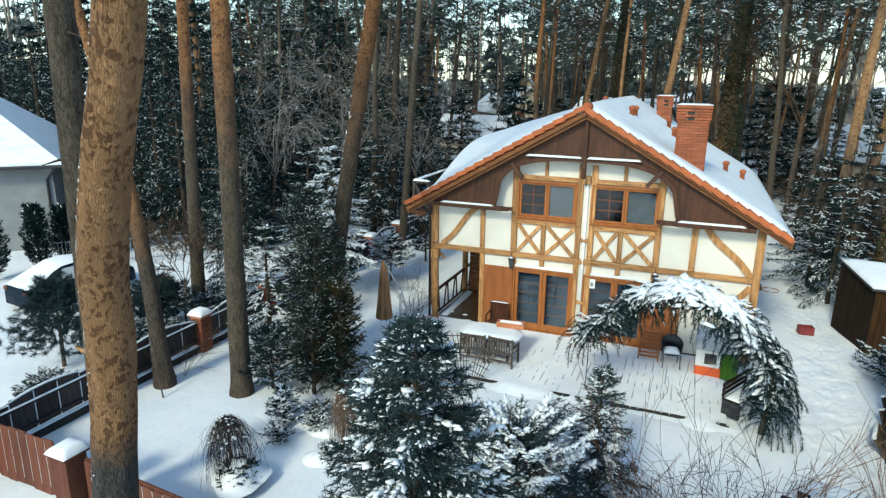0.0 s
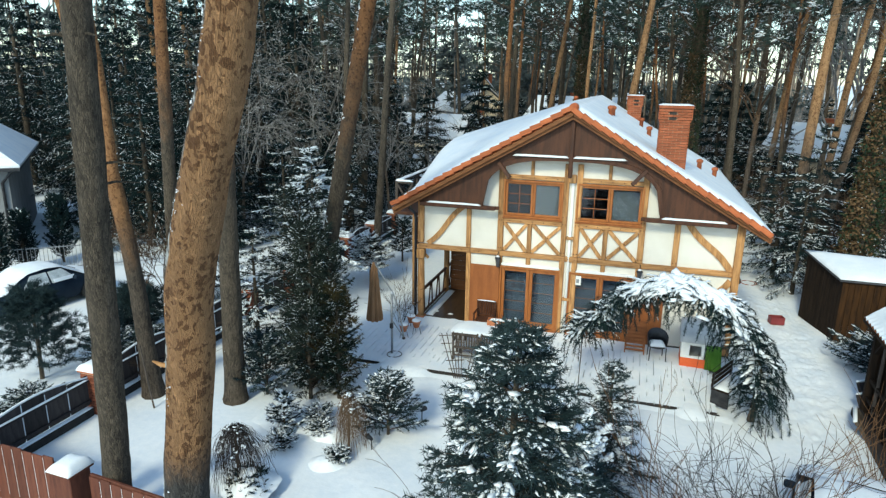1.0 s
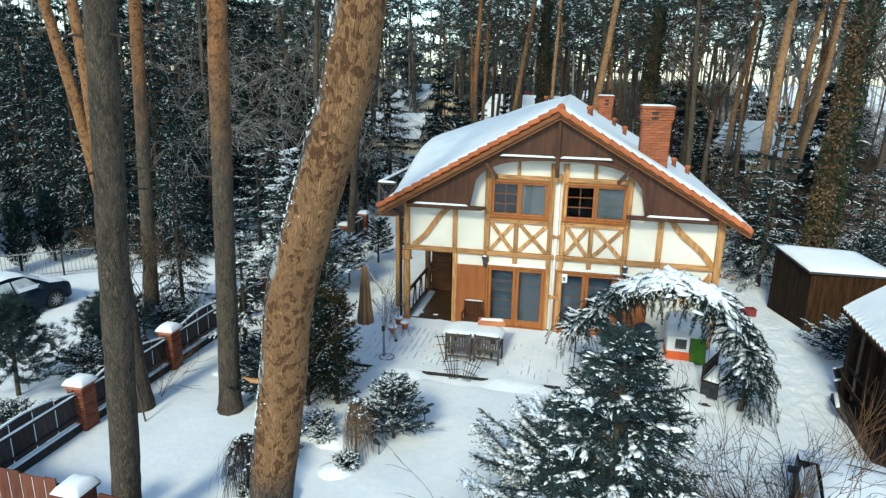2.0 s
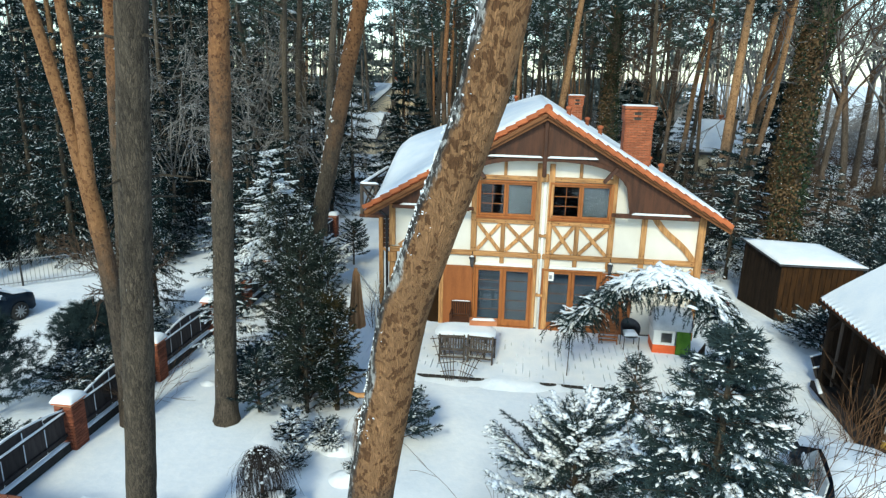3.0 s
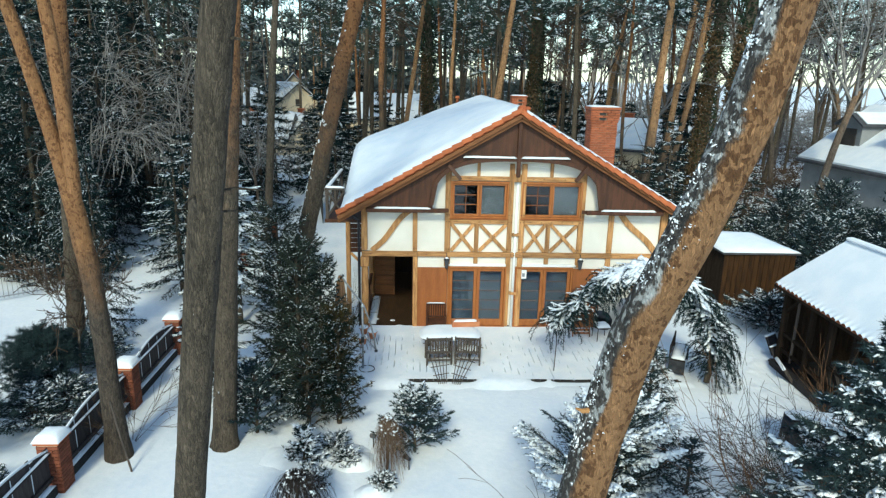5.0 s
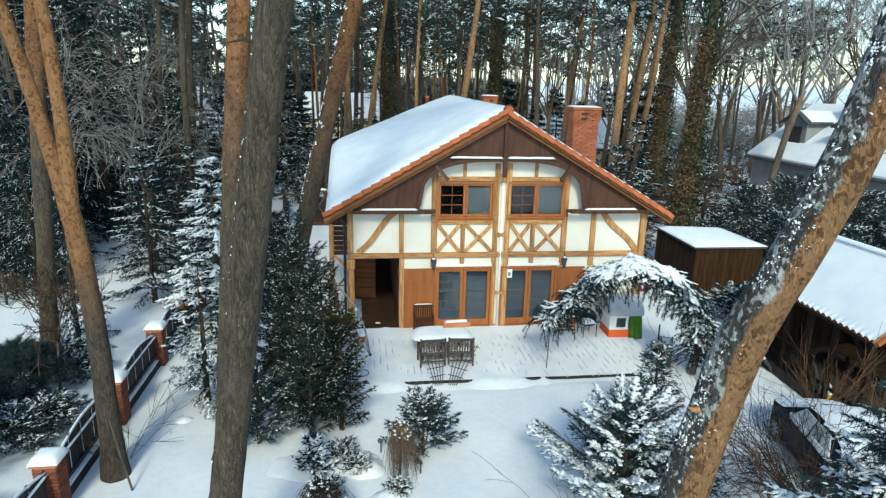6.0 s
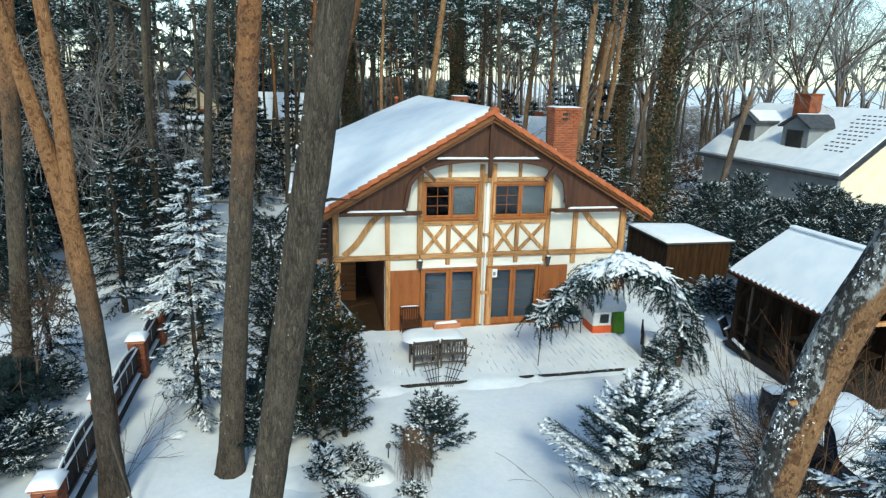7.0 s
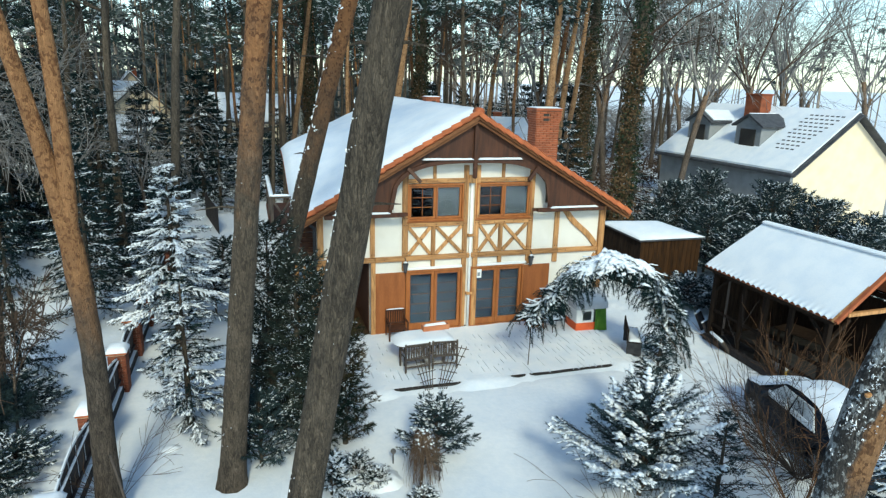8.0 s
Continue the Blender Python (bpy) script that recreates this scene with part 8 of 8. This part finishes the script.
for x in (-0.6, 0.6):
    part("end_frame", box((x, 0, 0.22), (0.06, 0.45, 0.44), 0.01), M["iron"], bench3)
    part("back_post", box((x, 0.22, 0.62), (0.05, 0.05, 0.5), 0.01), M["iron"], bench3)
for k in range(4):
    part("seat_slat", box((0, -0.17 + k * 0.11, 0.45), (1.35, 0.09, 0.03), 0.005), M["shedwood"], bench3)
for k in range(3):
    part("back_slat", box((0, 0.22, 0.55 + k * 0.13), (1.35, 0.03, 0.09), 0.005), M["shedwood"], bench3)
part("snow", snow_slab(-0.62, 0.62, -0.2, 0.18, 0.466, 0.05, 10, 2, 0.05), M["snow"], bench3, "", True)
stake = thing("prop_stake", (0.88, -3.35, -0.05), label="thin grey stake propping the cedar's arch", category="stake")
part("stick", tube([(0, 0, 0), (0.02, 0, 0.9), (0.0, 0, 1.75)], 0.014, 6), M["greywood"], stake)
crate = thing("red_crate", (7.05, 3.7, -0.06), 10, label="small dark red plastic crate on the snowy path", category="crate")
for x, y, sx, sy in ((0, -0.14, 0.46, 0.02), (0, 0.14, 0.46, 0.02), (-0.22, 0, 0.02, 0.26), (0.22, 0, 0.02, 0.26)):
    part("side", box((x, y, 0.14), (sx, sy, 0.26), 0.004), M["red"], crate)
part("bottom", box((0, 0, 0.02), (0.42, 0.26, 0.02), 0.003), M["red"], crate)


def parasol():
    t = thing("parasol", (-4.66, -3.23, 0.0), label="closed brown cantilever parasol hanging from a grey pole", category="parasol")
    part("pole", tube([(0, 0, 0), (0, 0, 1.95)], 0.035, 10), M["metal"], t, "", True)
    part("arm", tube([(0.37, 0, 0.62), (0.32, 0, 1.0), (0.22, 0, 1.45), (0.04, 0, 1.97), (-0.35, 0.10, 2.45), (-0.62, 0.16, 2.82)], 0.025, 8), M["metal"], t, "", True)
    part("strut", tube([(0, 0, 1.12), (0.36, 0, 0.64)], 0.018, 6), M["metal"], t, "", True)
    part("crank", box((0.38, -0.02, 0.60), (0.09, 0.07, 0.07), 0.015), M["iron"], t)
    part("base_ring", tube([(0.22 * math.cos(a * math.pi / 10) + 0.12, 0.22 * math.sin(a * math.pi / 10) - 0.12, 0.09) for a in range(21)], 0.012, 5, cap=False), M["iron"], t)
    part("crank_box", box((0, -0.03, 0.95), (0.09, 0.10, 0.16), 0.01), M["iron"], t)
    part("snow", tube([(0, 0, 1.94), (0, 0, 2.02)], [0.05, 0.02], 8), M["snow"], t, "", True)
    cb = bmesh.new()
    prof = [(2.80, 0.04), (2.6, 0.09), (2.45, 0.10), (2.3, 0.115), (1.6, 0.17), (1.05, 0.225), (0.98, 0.18)]
    rings = []
    for z, r in prof:
        rings.append([cb.verts.new((-0.62 + math.cos(a) * r * (1 + 0.22 * math.cos(a * 8)), 0.16 + math.sin(a) * r * (1 + 0.22 * math.cos(a * 8)), z)) for a in [k * 2 * math.pi / 48 for k in range(48)]])
    for a, b in zip(rings, rings[1:]):
        for k in range(48):
            cb.faces.new((a[k], b[k], b[(k + 1) % 48], a[(k + 1) % 48]))
    part("canopy", cb, M["umbrella"], t, "folded brown canopy", True)


parasol()


def flower_pot(loc, k):
    t = thing("flower_pot", loc, label="terracotta pot full of snow on an iron stand", category="pot", group="flower pots")
    z0 = 0.22
    for a in (0, 2.09, 4.19):
        part("stand_leg", tube([(math.cos(a) * 0.16, math.sin(a) * 0.16, 0), (math.cos(a) * 0.11, math.sin(a) * 0.11, z0)], 0.008, 5), M["iron"], t)
    part("pot", tube([(0, 0, z0), (0, 0, z0 + 0.18), (0, 0, z0 + 0.19), (0, 0, z0 + 0.22)], [0.09, 0.13, 0.15, 0.15], 14), M["terracotta"], t, "", True)
    part("snow", tube([(0, 0, z0 + 0.221), (0, 0, z0 + 0.26), (0, 0, z0 + 0.29)], [0.145, 0.13, 0.04], 14), M["snow"], t, "", True)


for k, p in enumerate(((-4.8, -1.15, 0.03), (-4.77, -1.95, 0.03), (-4.5, -1.5, 0.03))):
    flower_pot(p, k)


def lantern(x, z):
    t = thing("wall_lantern", (x, -0.09, z), label="black and white lantern on a wall bracket", category="lantern", group="wall lanterns")
    part("bracket", tube([(0, 0.06, 0.18), (0, -0.02, 0.24), (0, -0.12, 0.20), (0, -0.12, 0.12)], 0.014, 6), M["iron"], t)
    part("roof", tube([(0, -0.12, 0.04), (0, -0.12, 0.09), (0, -0.12, 0.13)], [0.11, 0.075, 0.02], 8), M["iron"], t)
    part("snow", tube([(0, -0.12, 0.10), (0, -0.12, 0.125), (0, -0.12, 0.145)], [0.07, 0.045, 0.015], 8), M["snow"], t, "", True)
    part("glass_body", tube([(0, -0.12, -0.22), (0, -0.12, 0.03)], [0.05, 0.085], 6), M["slate"], t)
    part("bottom", tube([(0, -0.12, -0.26), (0, -0.12, -0.22)], [0.02, 0.055], 6), M["iron"], t)


lantern(-2.16, 2.42)
lantern(2.26, 2.42)


# basketball hoop on the side of the house
hp = thing("basketball_hoop", (5.08, 0.3, 2.36), label="small basketball hoop on the side of the house", category="hoop")
part("bracket", box((0, 0, 0), (0.16, 0.30, 0.16), 0.02), M["greywood"], hp)
part("ring", tube([(0.32 + 0.22 * math.cos(a), 0.22 * math.sin(a), -0.05) for a in [k * 2 * math.pi / 24 for k in range(25)]], 0.012, 6), M["brick"], hp, "orange metal ring", True)


# ---- cars ----
def car(loc, rz, label, roof=1.46):
    t = thing("car", loc, rz, label=label, category="car")
    prof = [(-2.12, 0.62), (-2.05, 0.86), (-1.6, 0.98), (-1.15, 1.22), (-0.7, 1.42), (-0.1, roof), (0.4, 1.40), (0.9, 1.12), (1.15, 0.98), (1.7, 0.88), (2.05, 0.72), (2.12, 0.55)]

    def top(x):
        for (a, za), (b, zb) in zip(prof, prof[1:]):
            if a <= x <= b:
                return za + (zb - za) * (x - a) / (b - a)
        return 0.5
    bb = bmesh.new()
    sg = []
    for k in range(37):
        x = -2.12 + 4.24 * k / 36
        e = min(1, (2.12 - abs(x)) / 0.55 + 0.10)
        w = 0.86 * (0.55 + 0.45 * math.sqrt(e))
        zt = top(x)
        belt = min(0.90, zt)
        cab = max(0.0, min(1.0, (zt - 0.98) / 0.3))
        wt_ = w * (1 - 0.06) * (1 - 0.26 * cab)
        bot = 0.22
        for wx in (-1.32, 1.30):
            if abs(x - wx) < 0.36:
                bot = max(bot, 0.30 + math.sqrt(max(0, 0.36 ** 2 - (x - wx) ** 2)))
        bot = min(bot, belt - 0.1)
        row = [(-w, bot), (-w, (bot + belt) / 2 + 0.02), (-w * 0.98, belt), (-wt_, max(belt, zt - 0.06)), (-wt_ * 0.82, zt), (0, zt + 0.02), (wt_ * 0.82, zt), (wt_, max(belt, zt - 0.06)), (w * 0.98, belt), (w, (bot + belt) / 2 + 0.02), (w, bot)]
        sg.append([bb.verts.new((x, y, z)) for y, z in row])
    for a, b in zip(sg, sg[1:]):
        for i in range(len(a) - 1):
            bb.faces.new((a[i], b[i], b[i + 1], a[i + 1]))
        bb.faces.new((a[-1], b[-1], b[0], a[0]))
    bb.faces.new(sg[0]); bb.faces.new(sg[-1][::-1])
    bmesh.ops.recalc_face_normals(bb, faces=bb.faces)
    part("body", bb, M["carpaint"], t, "dark glossy car body", True)
    for s in (-1, 1):
        for x0, x1, x2, x3 in ((-1.05, -0.12, -0.15, -0.70), (-0.04, 0.82, 0.42, -0.08)):
            gb_ = bmesh.new()
            q = [(x0, s * 0.855, 0.93), (x1, s * 0.855, 0.93), (x2, s * 0.705, 1.34), (x3, s * 0.705, 1.33)]
            vs = [gb_.verts.new(p) for p in q] + [gb_.verts.new((p[0], p[1] - s * 0.03, p[2])) for p in q]
            gb_.faces.new(vs[:4]); gb_.faces.new(vs[4:][::-1])
            for i in range(4):
                gb_.faces.new((vs[i], vs[(i + 1) % 4], vs[4 + (i + 1) % 4], vs[4 + i]))
            bmesh.ops.recalc_face_normals(gb_, faces=gb_.faces)
            part("side_window", gb_, M["frost"], t, "side window white with frost")
            part("window_frost", box(((x0 + x1) / 2, s * 0.85, 1.0), (x1 - x0 - 0.1, 0.03, 0.13), 0.01, Matrix.Rotation(radians(s * 20), 4, "X")), M["snow"], t)
        part("mirror", box((0.72, s * 0.98, 0.97), (0.12, 0.2, 0.13), 0.03), M["carpaint"], t)
        for wx in (-1.32, 1.30):
            wh = part("wheel", tube([(wx, s * 0.66, 0.31), (wx, s * 0.70, 0.31), (wx, s * 0.86, 0.31), (wx, s * 0.885, 0.31)], [0.29, 0.315, 0.315, 0.29], 24), M["rubber"], t, "black tyre", True)
            rm = bmesh.new()
            tube([(wx, s * 0.870, 0.31), (wx, s * 0.892, 0.31)], [0.20, 0.07], 20, rm)
            for q in range(10):
                a = q * 0.628
                bar((wx + math.cos(a) * 0.05, s * 0.892, 0.31 + math.sin(a) * 0.05), (wx + math.cos(a) * 0.215, s * 0.888, 0.31 + math.sin(a) * 0.215), 0.035, 0.015, 0.003, rm)
            part("rim", rm, M["metal"], wh, "silver spoked rim")
    for s in (-1, 1):
        part("headlight", box((1.93, s * 0.56, 0.64), (0.14, 0.26, 0.10), 0.03), M["tarp"], t)
        part("tail_light", box((-2.04, s * 0.62, 0.74), (0.10, 0.22, 0.16), 0.03), M["redwood"], t)
    sn = bmesh.new()
    rows = []
    for k in range(41):
        x = -2.05 + 4.12 * k / 40
        zt = top(x)
        cab = max(0.0, min(1.0, (zt - 0.98) / 0.3))
        w = 0.84 * (1 - 0.24 * cab) * (0.60 + 0.40 * math.sqrt(min(1, (2.12 - abs(x)) / 0.55 + 0.10)))
        rows.append([sn.verts.new((x, w * v, zt + 0.030 + 0.055 * (1 - abs(v) ** 6) * min(1, min(x + 2.05, 2.07 - x) * 5) * (1 + 0.2 * noise.noise((x * 2, v, 5))) - 0.035 * abs(v) ** 5)) for v in [i / 6 - 1 for i in range(13)]])
    for a, b in zip(rows, rows[1:]):
        for i in range(12):
            sn.faces.new((a[i], b[i], b[i + 1], a[i + 1]))
    bmesh.ops.recalc_face_normals(sn, faces=sn.faces)
    part("snow", sn, M["snow"], t, "snow lying on the car", True)
    part("wiper", bar((0.98, 0.1, 1.20), (1.02, -0.55, 1.17), 0.02, 0.02), M["rubber"], t)


car((5.93, -8.9, -0.06), 77, "dark car with a snowed-over bonnet beside the shrubs")
car((-18.31, -3.16, -0.06), 81, "dark hatchback parked on the drive under snow")

# metal bar fence along the drive
mf = thing("bar_fence", (-19.9, 1.2, -0.06), 40, label="thin dark metal bar fence across the drive", category="fence")
for z in (0.15, 1.05):
    part("rail", box((0, 0, z), (7.0, 0.03, 0.04), 0.004), M["metal"], mf)
bmm = bpy.data.meshes.new("bar"); b_ = box((0, 0, 0.6), (0.018, 0.018, 1.05), 0.003); b_.to_mesh(bmm); b_.free(); bmm.materials.append(M["metal"])
for k in range(47):
    o = part("bar", bmm, None, mf)
    o.location = (-3.45 + k * 0.15, 0, 0)
for x in (-3.5, 0, 3.5):
    part("fence_post", box((x, 0, 0.65), (0.07, 0.07, 1.3), 0.006), M["iron"], mf)
# plain fence at the back of the plot
bf = thing("plank_fence", (-9.0, 18.5, -0.06), 100, label="dark plank fence at the back of the garden", category="fence")
for k in range(30):
    o = part("plank", box((0, 0, 0.7), (0.16, 0.03, 1.4), 0.006) if k == 0 else bf.children[0].data, M["fencewood"], bf)
    o.location = (-2.7 + k * 0.18, 0, 0)
# thujas beside the pale house
tj = spruce("thuja", (-22.2, -1.6, -0.05), 2.6, 0.5, 67, 110, 14, 0.09, 0.016, 0.0, 1.2, 0.08, 0.05, "needle", "narrow dark thuja beside the pale house", 0.16, 0.35, "thujas")
for x, y in ((-22.5, -0.2), (-22.0, 1.2), (-21.8, 2.8), (-22.6, -3.2)):
    o = copy_thing(tj, pose(x, y, -0.05, 0, 0, kr.uniform(0, 360)))
    o.scale = (1, 1, kr.uniform(0.85, 1.2))
stk = thing("garden_stake", (-9.3, -8.0, -0.05), label="bare grey stake leaning beside the forked pine", category="stake")
part("stick", tube([(0.12, -0.05, 0), (-0.05, 0, 0.8), (-0.2, 0.05, 1.6)], 0.022, 6), M["greywood"], stk)
